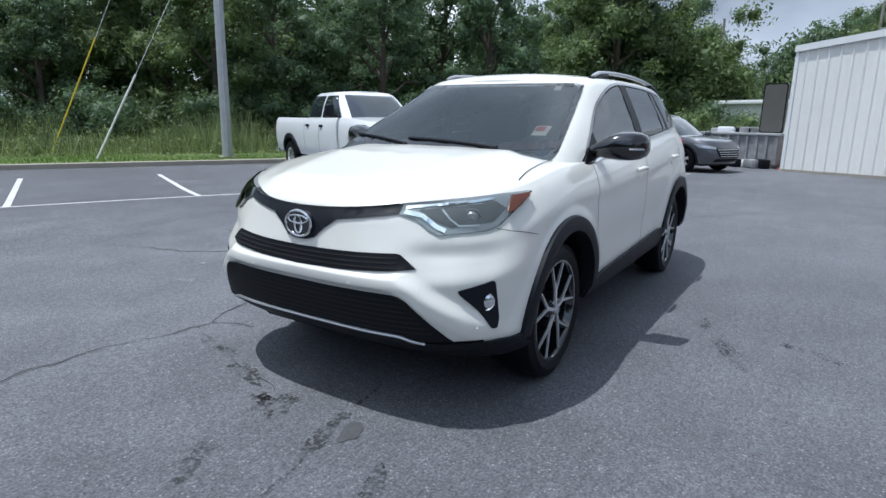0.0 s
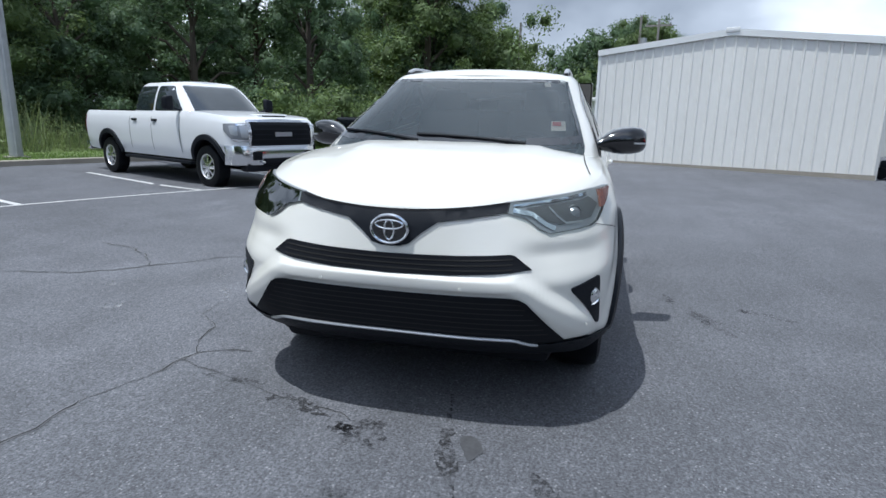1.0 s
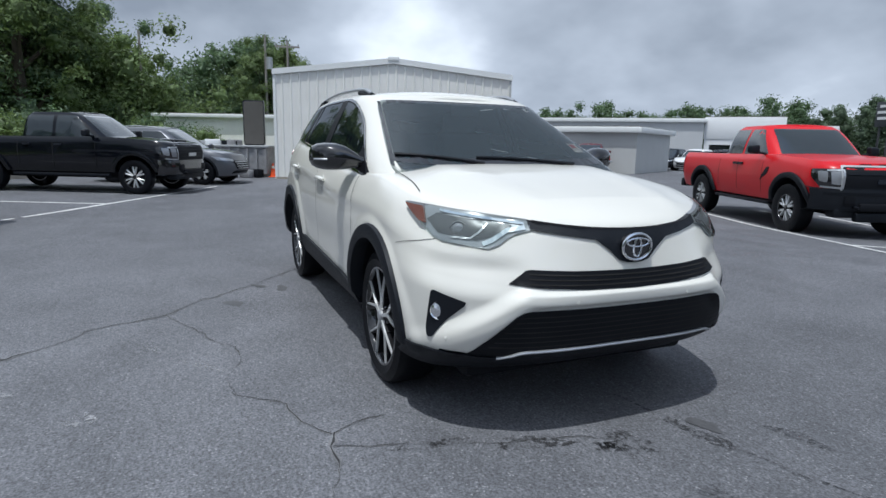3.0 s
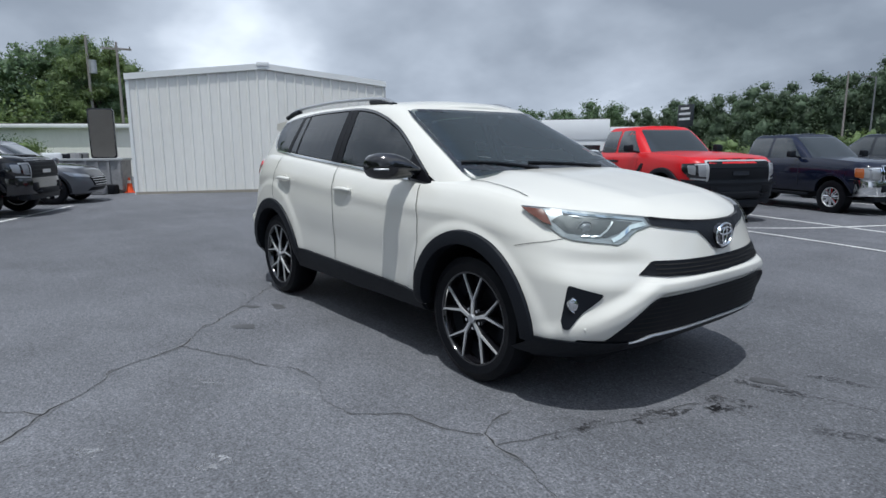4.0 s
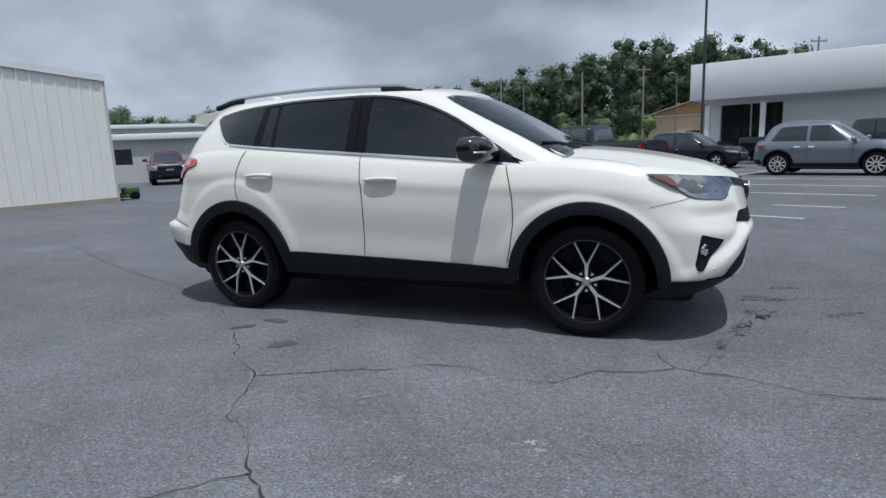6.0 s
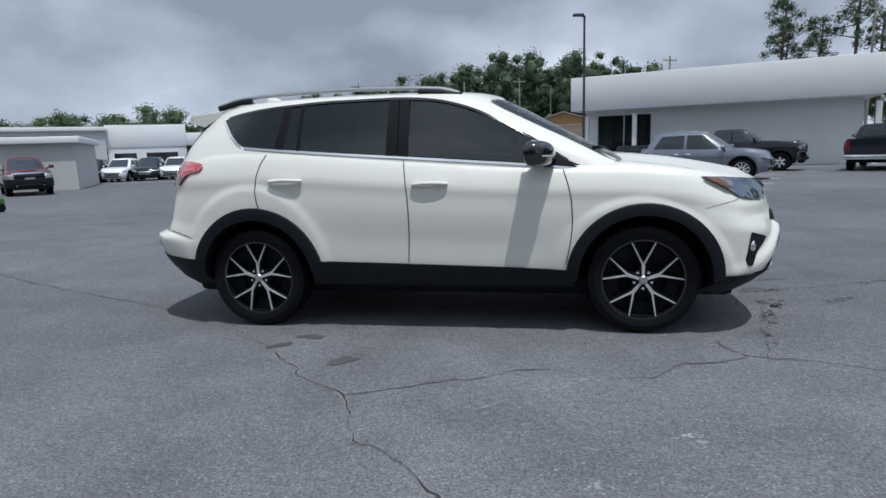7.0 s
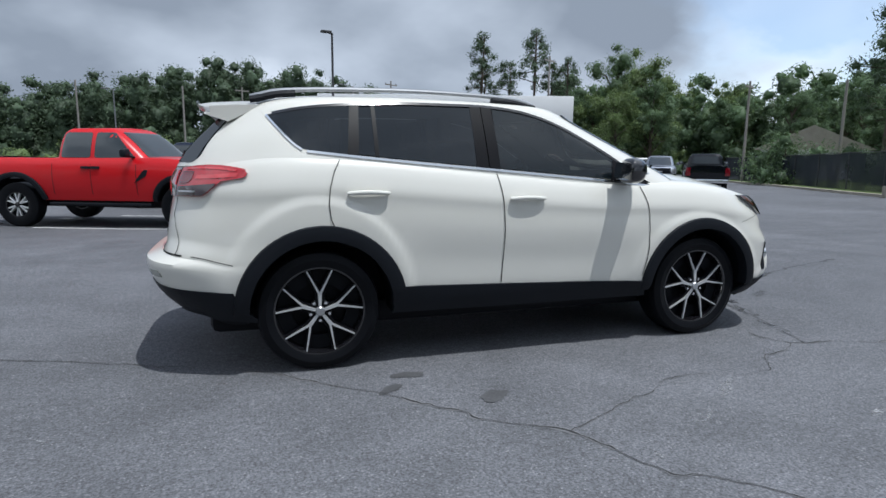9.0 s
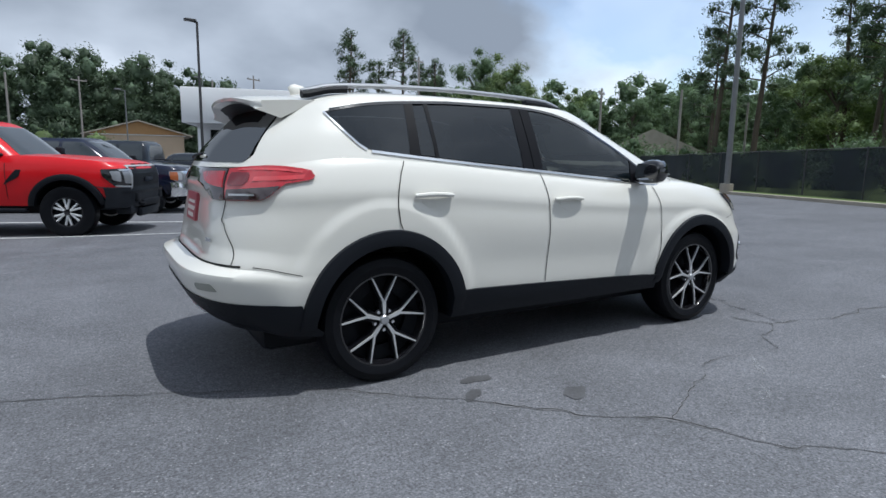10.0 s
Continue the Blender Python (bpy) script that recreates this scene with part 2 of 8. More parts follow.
M = {
    "asphalt": asphalt_material(),
    "pearl": material("pearl_white_paint", (0.748, 0.735, 0.680), 0.34, coat=0.8, spec=0.35, grain=0.012, grain_scale=900),
    "white": material("white_paint", (0.78, 0.79, 0.80), 0.35, coat=0.9, var=0.02, scale=3),
    "black_paint": material("black_paint", (0.004, 0.005, 0.008), 0.12, coat=0.6, spec=0.15, var=0.1),
    "navy": material("navy_paint", (0.008, 0.012, 0.030), 0.14, coat=0.6, spec=0.2, var=0.1),
    "charcoal": material("charcoal_paint", (0.012, 0.016, 0.024), 0.16, coat=0.7, spec=0.2, var=0.1),
    "red": material("red_paint", (0.60, 0.008, 0.014), 0.30, coat=0.35, spec=0.25, var=0.04),
    "maroon": material("maroon_paint", (0.085, 0.006, 0.010), 0.3, coat=0.8, var=0.05),
    "steel_grey": material("steel_grey_paint", (0.10, 0.105, 0.12), 0.3, metal=0.5, coat=1.0, var=0.05),
    "silver": material("silver_blue_paint", (0.20, 0.22, 0.27), 0.3, metal=0.55, coat=1.0, var=0.05),
    "tan": material("tan_paint", (0.36, 0.33, 0.27), 0.32, metal=0.4, coat=0.8, var=0.05),
    "plastic": material("black_plastic", (0.0095, 0.0115, 0.0160), 0.50, spec=0.20, grain=0.2, grain_scale=300, bump=0.12, bump_scale=500),
    "gloss_black": material("gloss_black", (0.008, 0.008, 0.010), 0.12, coat=1.0),
    "post_black": material("satin_black_post", (0.004, 0.004, 0.006), 0.42, spec=0.18),
    "mesh_black": material("grille_black", (0.0075, 0.0085, 0.0115), 0.55, spec=0.15),
    "gap": material("panel_gap", (0.012, 0.012, 0.012), 0.9),
    "rubber": material("tyre_rubber", (0.0055, 0.0062, 0.0085), 0.45, spec=0.14, var=0.2, scale=12, bump=0.2, bump_scale=120),
    "chrome": material("chrome", (0.82, 0.83, 0.85), 0.12, metal=1.0),
    "mirror_glass": material("mirror_glass", (0.36, 0.38, 0.40), 0.03, metal=1.0),
    "satin": material("satin_silver", (0.50, 0.51, 0.53), 0.34, metal=0.8),
    "alloy": material("machined_alloy", (0.74, 0.75, 0.76), 0.30, metal=0.6),
    "lens": glass_material("clear_lens", (0.75, 0.78, 0.80), 0.06, 1.25, 0.30),
    "lamp_shell": material("lamp_shell", (0.30, 0.31, 0.33), 0.30, metal=0.5),
    "lamp_well": material("lamp_housing", (0.075, 0.08, 0.085), 0.3, metal=0.3),
    "amber": material("amber_lens", (0.38, 0.11, 0.035), 0.15, coat=0.8),
    "amber_dark": material("smoked_amber_lens", (0.115, 0.034, 0.018), 0.2, coat=0.5),
    "red_glint": material("painted_red_glint", (0.62, 0.05, 0.06), 0.10, coat=1.0),
    "marker": material("clear_marker", (0.30, 0.31, 0.27), 0.15, coat=0.6),
    "tail_red": material("red_lens", (0.46, 0.016, 0.026), 0.12, coat=1.0),
    "lens_deep": material("deep_red_lens", (0.16, 0.004, 0.010), 0.10, coat=1.0),
    "tail_dark": material("smoked_lens", (0.035, 0.016, 0.018), 0.08, coat=1.0),
    "tint": glass_material("privacy_glass", (0.004, 0.007, 0.011), 0.94, 1.60),
    "rear_glass": glass_material("rear_privacy_glass", (0.004, 0.006, 0.010), 0.95, 1.40, 0.28),
    "side_glass": glass_material("side_glass", (0.006, 0.010, 0.013), 0.84, 1.60),
    "windscreen": glass_material("windscreen_glass", (0.020, 0.034, 0.040), 0.55, 1.85),
    "car_glass": material("dark_car_glass", (0.020, 0.027, 0.032), 0.04, coat=1.0),
    "cabin": material("cabin_black", (0.020, 0.020, 0.021), 0.8, var=0.1),
    "line_paint": material("line_paint", (0.58, 0.58, 0.57), 0.8, var=0.25, scale=2.5, grain=0.35, grain_scale=30),
    "kerb": material("kerb_concrete", (0.33, 0.30, 0.25), 0.9, var=0.25, scale=1.5, grain=0.2, grain_scale=40, bump=0.4, bump_scale=60),
    "metal_wall": material("white_sheet_metal", (0.80, 0.79, 0.75), 0.5, var=0.10, scale=0.8, grain=0.06, grain_scale=9, stretch=(1, 1, 0.25)),
    "metal_trim": material("white_metal_trim", (0.78, 0.79, 0.78), 0.45, var=0.08, scale=1.2),
    "stucco": material("white_stucco", (0.78, 0.79, 0.80), 0.8, var=0.06, scale=0.6, grain=0.05, grain_scale=30),
    "far_wall": material("pale_wall", (0.52, 0.53, 0.54), 0.8, var=0.07, scale=0.5, grain=0.05, grain_scale=12),
    "grey_wall": material("grey_siding", (0.50, 0.505, 0.50), 0.7, var=0.08, scale=0.8),
    "tan_wall": material("tan_siding", (0.52, 0.40, 0.28), 0.8, var=0.08, scale=1),
    "tan_gable": material("stained_gable_boards", (0.42, 0.24, 0.10), 0.75, var=0.15, scale=2, stretch=(1, 1, 6)),
    "wood": material("brown_wood", (0.30, 0.16, 0.07), 0.7, var=0.2, scale=4),
    "roofing": material("dark_roofing", (0.10, 0.095, 0.09), 0.85, var=0.15, scale=3),
    "shop_glass": material("shop_glass", (0.012, 0.015, 0.018), 0.06, coat=0.5),
    "awning": material("dark_awning", (0.010, 0.014, 0.020), 0.8, var=0.1),
    "galv": material("galvanised_steel", (0.44, 0.45, 0.46), 0.5, metal=0.35, var=0.2, scale=5),
    "dark_pole": material("dark_bronze_paint", (0.045, 0.045, 0.048), 0.5, var=0.15),
    "grey_pole": material("grey_pole_paint", (0.18, 0.185, 0.19), 0.5, metal=0.3, var=0.15),
    "timber_pole": material("weathered_timber", (0.27, 0.25, 0.23), 0.9, var=0.3, scale=2, stretch=(1, 1, 0.1), bump=0.3, bump_scale=20),
    "yellow": material("yellow_plastic", (0.55, 0.42, 0.02), 0.5, var=0.1),
    "guard": material("pale_guard", (0.62, 0.64, 0.58), 0.5, var=0.1),
    "fence_mesh": screen_material(),
    "orange": material("orange_plastic", (0.80, 0.10, 0.02), 0.55, var=0.1),
    "scrap": material("weathered_metal", (0.34, 0.34, 0.35), 0.6, metal=0.5, var=0.5, scale=5),
    "grass": leaf_material("grass_blades", (0.16, 0.25, 0.06), 0.3, 0.35, 0.9, 0.3),
    "lawn": material("lawn_soil", (0.12, 0.165, 0.05), 0.95, var=0.35, scale=1.3, grain=0.35, grain_scale=18, bump=0.5, bump_scale=30),
    "bark": material("bark", (0.085, 0.068, 0.052), 0.95, var=0.3, scale=3, stretch=(1, 1, 0.2), bump=0.6, bump_scale=18),
    "leaf": leaf_material("leaves", (0.116, 0.176, 0.096), through_share=0.40),
    "leaf_light": leaf_material("pale_leaves", (0.140, 0.195, 0.078), through_share=0.36),
    "leaf_pine": leaf_material("pine_needles", (0.084, 0.124, 0.074), through_share=0.30),
    "weed": leaf_material("dry_weeds", (0.23, 0.28, 0.13), 0.4, 0.5, 0.7, 0.3),
    "oil": material("oil_stain", (0.072, 0.073, 0.078), 0.65, var=0.3, scale=8, grain=0.4, grain_scale=50),
    "crack": material("crack_shadow", (0.032, 0.032, 0.034), 0.95, grain=0.3, grain_scale=40),
    "crack_edge": material("worn_crack_edge", (0.165, 0.167, 0.176), 0.95, var=0.4, scale=6, grain=0.5, grain_scale=60),
    "scuff": speckle_material("pale_scuff", (0.30, 0.305, 0.32), 0.9, 0.75),
    "oil_mist": speckle_material("broken_oil_stain", (0.040, 0.040, 0.043), 0.6, 0.85),
    "paper": material("sticker_paper", (0.72, 0.66, 0.62), 0.6),
    "red_print": material("red_print", (0.55, 0.06, 0.05), 0.6),
    "badge_red": material("badge_red", (0.45, 0.02, 0.03), 0.4),
    "sign_dark": material("sign_face", (0.02, 0.024, 0.028), 0.4),
    "sign_white": material("sign_lettering", (0.7, 0.7, 0.7), 0.6),
    "green_plastic": material("lime_plastic", (0.040, 0.12, 0.025), 0.5),
    "plate": material("paper_tag", (0.36, 0.07, 0.09), 0.5, var=0.15),
    "seat": material("seat_cloth", (0.028, 0.028, 0.030), 0.85, var=0.15),
}


# ---------------------------------------------------------------- mesh helpers
def curve(*pairs):
    """A smooth curve through a few (x, y) stations, monotone between them; flat beyond the ends."""
    xs, ys = np.array([p[0] for p in pairs], float), np.array([p[1] for p in pairs], float)
    d = np.diff(ys) / np.diff(xs)
    m = np.zeros(len(xs))
    m[0], m[-1] = d[0], d[-1]
    for i in range(1, len(xs) - 1):
        m[i] = 0 if d[i - 1] * d[i] <= 0 else 2 * d[i - 1] * d[i] / (d[i - 1] + d[i])

    def at(x):
        if x <= xs[0]:
            return float(ys[0])
        if x >= xs[-1]:
            return float(ys[-1])
        i = int(np.searchsorted(xs, x)) - 1
        h = xs[i + 1] - xs[i]
        t = (x - xs[i]) / h
        return float((2 * t ** 3 - 3 * t * t + 1) * ys[i] + (t ** 3 - 2 * t * t + t) * h * m[i]
                     + (3 * t * t - 2 * t ** 3) * ys[i + 1] + (t ** 3 - t * t) * h * m[i + 1])
    return at


def link_mesh(name, verts, faces, mat, parent=None, label="", smooth=False):
    me = bpy.data.meshes.new(name)
    me.from_pydata([tuple(v) for v in verts], [], [tuple(f) for f in faces])
    for k in (mat if isinstance(mat, (list, tuple)) else [mat]):
        me.materials.append(k)
    if smooth:
        me.polygons.foreach_set("use_smooth", [True] * len(me.polygons))
    me.update()
    ob = new(name, me)
    if parent is not None:
        ob.parent = parent
    if label:
        ob["label"] = label
    return ob


def part(name, bm, mat, parent=None, label="", smooth=False, sharp=35):
    """Links a bmesh as one mesh object under a thing or a part."""
    me = bpy.data.meshes.new(name)
    if smooth:
        for f in bm.faces:
            f.smooth = True
        for e in bm.edges:
            if len(e.link_faces) == 2 and e.calc_face_angle(0) > radians(sharp):
                e.smooth = False
    bm.to_mesh(me)
    bm.free()
    for k in (mat if isinstance(mat, (list, tuple)) else [mat]):
        me.materials.append(k)
    ob = new(name, me)
    if parent is not None:
        ob.parent = parent
    if label:
        ob["label"] = label
    return ob


def thing(name, at, label, category, group="", turn=0.0):
    ob = new(name)
    ob.empty_display_size = 0.2
    ob.matrix_basis = pose(*at, 0, 0, turn)
    return tagged(ob, label, category, group)


def add_box(bm, lo, hi, bevel=0.0, seg=2, m=None):
    made = bmesh.ops.create_cube(bm, size=1.0)["verts"]
    lo, hi = Vector(lo), Vector(hi)
    for v in made:
        v.co = Vector((lo[k] + (v.co[k] + 0.5) * (hi[k] - lo[k]) for k in range(3)))
    if bevel:
        edges = list({e for v in made for e in v.link_edges})
        made = bmesh.ops.bevel(bm, geom=edges, offset=bevel, segments=seg, affect="EDGES", profile=0.5)["verts"]
    if m is not None:
        bmesh.ops.transform(bm, matrix=m, verts=list({v for v in made}))
    return made


def add_rod(bm, a, b, r, r2=None, seg=12):
    a, b = Vector(a), Vector(b)
    made = bmesh.ops.create_cone(bm, cap_ends=True, segments=seg, radius1=r, radius2=r if r2 is None else r2, depth=(b - a).length)["verts"]
    turn = (b - a).to_track_quat("Z", "Y").to_matrix().to_4x4()
    bmesh.ops.transform(bm, matrix=Matrix.Translation((a + b) / 2) @ turn, verts=made)
    return made


def box_part(name, lo, hi, mat, parent=None, label="", bevel=0.0, seg=2, m=None):
    bm = bmesh.new()
    add_box(bm, lo, hi, bevel, seg, m)
    return part(name, bm, mat, parent, label, smooth=bevel > 0, sharp=24)


def rod_part(name, a, b, r, mat, parent=None, label="", r2=None, seg=12):
    bm = bmesh.new()
    add_rod(bm, a, b, r, r2, seg)
    return part(name, bm, mat, parent, label, smooth=True)


def lathe(profile, seg=40, axis="y"):
    """A bmesh turned round the y axis from (radius, y) stations."""
    bm = bmesh.new()
    rings = []
    for i in range(seg):
        a = 2 * math.pi * i / seg
        rings.append([bm.verts.new((r * math.cos(a), y, r * math.sin(a))) for r, y in profile])
    for i in range(seg):
        p, q = rings[i], rings[(i + 1) % seg]
        for k in range(len(profile) - 1):
            bm.faces.new((p[k], p[k + 1], q[k + 1], q[k]))
    bmesh.ops.recalc_face_normals(bm, faces=bm.faces)
    return bm


def sweep(points, r, seg=8, flat=1.0):
    """A bmesh tube along points; flat squeezes it upright."""
    bm = bmesh.new()
    pts = [Vector(p) for p in points]
    rings = []
    for i, p in enumerate(pts):
        d = (pts[min(i + 1, len(pts) - 1)] - pts[max(i - 1, 0)]).normalized()
        side = d.cross(Vector((0, 0, 1)))
        side = side.normalized() if side.length > 1e-4 else Vector((0, 1, 0))
        up = side.cross(d).normalized()
        rr = r[i] if isinstance(r, (list, tuple)) else r
        rings.append([bm.verts.new(p + side * rr * math.cos(a) + up * rr * flat * math.sin(a)) for a in np.linspace(0, 2 * math.pi, seg, endpoint=False)])
    for a, b in zip(rings, rings[1:]):
        for k in range(seg):
            bm.faces.new((a[k], a[(k + 1) % seg], b[(k + 1) % seg], b[k]))
    bm.faces.new(list(reversed(rings[0])))
    bm.faces.new(rings[-1])
    bmesh.ops.recalc_face_normals(bm, faces=bm.faces)
    return bm


def smoothstep(a, b, x):
    t = min(max((x - a) / (b - a), 0.0), 1.0)
    return t * t * (3 - 2 * t)


def ground_z(x, y):
    """The lot is a little crowned where the car stands, and falls gently towards the showroom."""
    r = math.hypot(x, y)
    return -0.12 * smoothstep(4.5, 9.5, r) - 0.012 * max(0.0, min(y, 60.0) - 3.0) * smoothstep(4.5, 9.5, r)


# ---------------------------------------------------------------- vehicle shells
class Shell:
    """A closed body described by its plan outline at each share v of its height: front and rear reach, half width, and the
    bottom and top edges along x. Points on it are found from the side (x, z), or by the way s along the outline and z."""

    def __init__(self, front, rear, half, low, high, x0f, x0r, nf=2.6, nr=3.6, bulge=None, crown=0.03, relief=None, dome=None):
        self.front, self.rear, self.half, self.low, self.high = front, rear, half, low, high
        self.x0f, self.x0r, self.nf, self.nr, self.bulge, self.crown = x0f, x0r, nf, nr, bulge, crown
        self.nf, self.nr = (nf if callable(nf) else lambda v: nf), (nr if callable(nr) else lambda v: nr)
        self.relief, self.dome, self.kept = relief, dome, {}

    def width(self, x, v):
        w = self.half(v)
        return w + self.bulge(x, v) if self.bulge else w

    def w_at(self, x, v):
        """Half width at x and height share v."""
        f, r, w = self.front(v), self.rear(v), self.width(x, v)
        if x > self.x0f:
            u = (x - self.x0f) / (f - self.x0f)
            return 0.0 if u >= 1 else w * (1 - u ** self.nf(v)) ** (1 / self.nf(v))
        if x < self.x0r:
            u = (self.x0r - x) / (self.x0r - r)
            return 0.0 if u >= 1 else w * (1 - u ** self.nr(v)) ** (1 / self.nr(v))
        return w

    def share(self, x, z):
        lo, hi = self.low(x), self.high(x)
        return (z - lo) / (hi - lo)

    def side(self, x, z, out=0.0, sign=1):
        return Vector((x, sign * (self.w_at(x, self.share(x, z)) + out), z))

    def ring_point(self, k, v, rear=False):
        """k from 0 (middle of the end) to 1 (where the flank begins)."""
        a = (1 - k) * math.pi / 2
        n = self.nr(v) if rear else self.nf(v)
        if rear:
            x = self.x0r - (self.x0r - self.rear(v)) * math.sin(a) ** (2 / n)
        else:
            x = self.x0f + (self.front(v) - self.x0f) * math.sin(a) ** (2 / n)
        return x, self.width(x, v) * max(math.cos(a), 0.0) ** (2 / n)

    def table(self, v, rear):
        """The outline at a height share, from the middle of one end to the middle of the flank, with the way run so far."""
        key = (round(v * 150), rear)
        if key not in self.kept:
            v = key[0] / 150
            pts = [self.ring_point(k, v, rear) for k in np.linspace(0, 1, 48)]
            tail = np.linspace(self.x0r if rear else self.x0f, -0.2, 10)[1:]
            arr = np.array(pts + [(x, self.width(x, v)) for x in tail])
            self.kept[key] = arr, np.concatenate([[0], np.cumsum(np.hypot(*np.diff(arr, axis=0).T))])
        return self.kept[key]

    def arc(self, z, x=None, y=None, rear=False):
        """The way along the outline at height z to where it has this x or y."""
        v = self.share(x if x is not None else (self.x0r - 0.8 if rear else self.x0f + 0.8), z)
        arr, run = self.table(v, rear)
        if y is not None:
            return float(np.interp(y, arr[:48, 1], run[:48]))
        return float(np.interp(-x, -arr[:, 0], run)) if not rear else float(np.interp(x, arr[:, 0], run))

    def wrap(self, s, z, out=0.0, rear=False):
        """The point at height z and s metres along the outline from the middle of the nose or tail; s keeps its sign as y does."""
        sign, goal = (1 if s >= 0 else -1), abs(s)
        v = self.share(self.x0r - 0.8 if rear else self.x0f + 0.8, z)
        for _ in range(2):
            arr, run = self.table(v, rear)
            x, y = float(np.interp(goal, run, arr[:, 0])), float(np.interp(goal, run, arr[:, 1]))
            v = self.share(x, z)
        i = min(max(int(np.searchsorted(run, goal)), 1), len(arr) - 1)
        t = arr[i] - arr[i - 1]
        nx, ny = (t[1], -t[0]) if not rear else (-t[1], t[0])
        ln = math.hypot(nx, ny) or 1
        nx, ny = nx / ln, ny / ln
        if self.relief:
            x += self.relief(x, y, z)
        return Vector((x + nx * out, sign * (y + ny * out), z))

    def mesh(self, rows, ends=18, flank=40, top=True, top_rows=8):
        """A bmesh of the closed shell, the rows being height shares from 0 to 1."""
        bm = bmesh.new()
        ks = np.linspace(0, 1, ends)
        xs = np.linspace(self.x0f, self.x0r, flank)[1:-1]
        rings = []
        for v in rows:
            half = [self.ring_point(k, v) for k in ks] + [(x, self.width(x, v)) for x in xs] + [self.ring_point(k, v, True) for k in ks[::-1]]
            ring = []
            for x, y in half:
                lo, hi = self.low(x), self.high(x)
                z = lo + (hi - lo) * v
                ring.append((x + (self.relief(x, y, z) if self.relief else 0.0), y, z))
            ring += [(x, -y, z) for x, y, z in ring[-2:0:-1]]
            rings.append([bm.verts.new(p) for p in ring])
        m = len(rings[0])
        for a, b in zip(rings, rings[1:]):
            for i in range(m):
                bm.faces.new((a[i], a[(i + 1) % m], b[(i + 1) % m], b[i]))
        half_n = m // 2 + 1

        def cap(ring, lift):
            cols = []
            for i in range(half_n):
                l, r = ring[i], ring[(m - i) % m]
                if l is r:
                    cols.append([l])
                    continue
                row = [l]
                for k in range(1, top_rows):
                    t = k / top_rows
                    p = l.co.lerp(r.co, t)
                    p.z += lift * (1 - abs(2 * t - 1) ** 2.4) * min(1.0, abs(l.co.y - r.co.y) / 1.2)
                    if lift and self.dome:
                        p.z += self.dome(p.x, p.y)
                    row.append(bm.verts.new(p))
                cols.append(row + [r])
            for a, b in zip(cols, cols[1:]):
                if len(a) == 1:
                    for k in range(len(b) - 1):
                        bm.faces.new((a[0], b[k], b[k + 1]))
                elif len(b) == 1:
                    for k in range(len(a) - 1):
                        bm.faces.new((a[k], b[0], a[k + 1]))
                else:
                    for k in range(len(a) - 1):
                        bm.faces.new((a[k], b[k], b[k + 1], a[k + 1]))
        cap(rings[-1], self.crown if top else 0.0)
        cap(rings[0], 0.0)
        bmesh.ops.remove_doubles(bm, verts=bm.verts, dist=1e-5)
        bmesh.ops.recalc_face_normals(bm, faces=bm.faces)
        return bm


def boxed(poly, step):
    """A flat bmesh of the outline poly (x, y), cut into cells of about step so that it can be bent."""
    bm = bmesh.new()
    f = bm.faces.new([bm.verts.new((x, y, 0)) for x, y in poly])
    bmesh.ops.triangulate(bm, faces=[f])
    for axis in (0, 1):
        lo, hi = min(p[axis] for p in poly), max(p[axis] for p in poly)
        for k in range(1, int((hi - lo) / step) + 1):
            at = lo + k * step
            if at > hi - 1e-4:
                break
            co, no = ((at, 0, 0), (1, 0, 0)) if axis == 0 else ((0, at, 0), (0, 1, 0))
            bmesh.ops.bisect_plane(bm, geom=list(bm.verts) + list(bm.edges) + list(bm.faces), plane_co=co, plane_no=no, dist=1e-5)
    return bm


def rounded(poly, r, seg=4):
    """The outline with its corners rounded by r (one value, or one a corner)."""
    out = []
    n = len(poly)
    for i, p in enumerate(poly):
        rr = r[i] if isinstance(r, (list, tuple)) else r
        p, a, b = Vector(p), Vector(poly[i - 1]), Vector(poly[(i + 1) % n])
        if rr <= 0:
            out.append(tuple(p))
            continue
        ra, rb = min(rr, (a - p).length * 0.45), min(rr, (b - p).length * 0.45)
        s, e = p + (a - p).normalized() * ra, p + (b - p).normalized() * rb
        for k in range(seg + 1):
            t = k / seg
            q = s.lerp(p, t).lerp(p.lerp(e, t), t)
            out.append((q.x, q.y))
    return out


def patch(name, poly, where, mat, parent, thick=0.012, out=0.004, step=0.06, label="", smooth=True):
    """A panel of the outline poly bent onto a shell: where(a, b, out) gives the point. It has an edge of thick towards the inside."""
    bm = boxed(poly, step)
    verts = list(bm.verts)
    flat = [(v.co.x, v.co.y) for v in verts]
    inner = {}
    edges = [e for e in bm.edges if len(e.link_faces) == 1]
    rim = {v for e in edges for v in e.verts}
    for v, (a, b) in zip(verts, flat):
        v.co = where(a, b, out)
    for v, (a, b) in zip(verts, flat):
        if v in rim:
            inner[v] = bm.verts.new(where(a, b, out - thick))
    for e in edges:
        a, b = e.verts
        try:
            bm.faces.new((a, b, inner[b], inner[a]))
        except ValueError:
            pass
    bmesh.ops.recalc_face_normals(bm, faces=bm.faces)
    return part(name, bm, mat, parent, label, smooth=smooth, sharp=40)


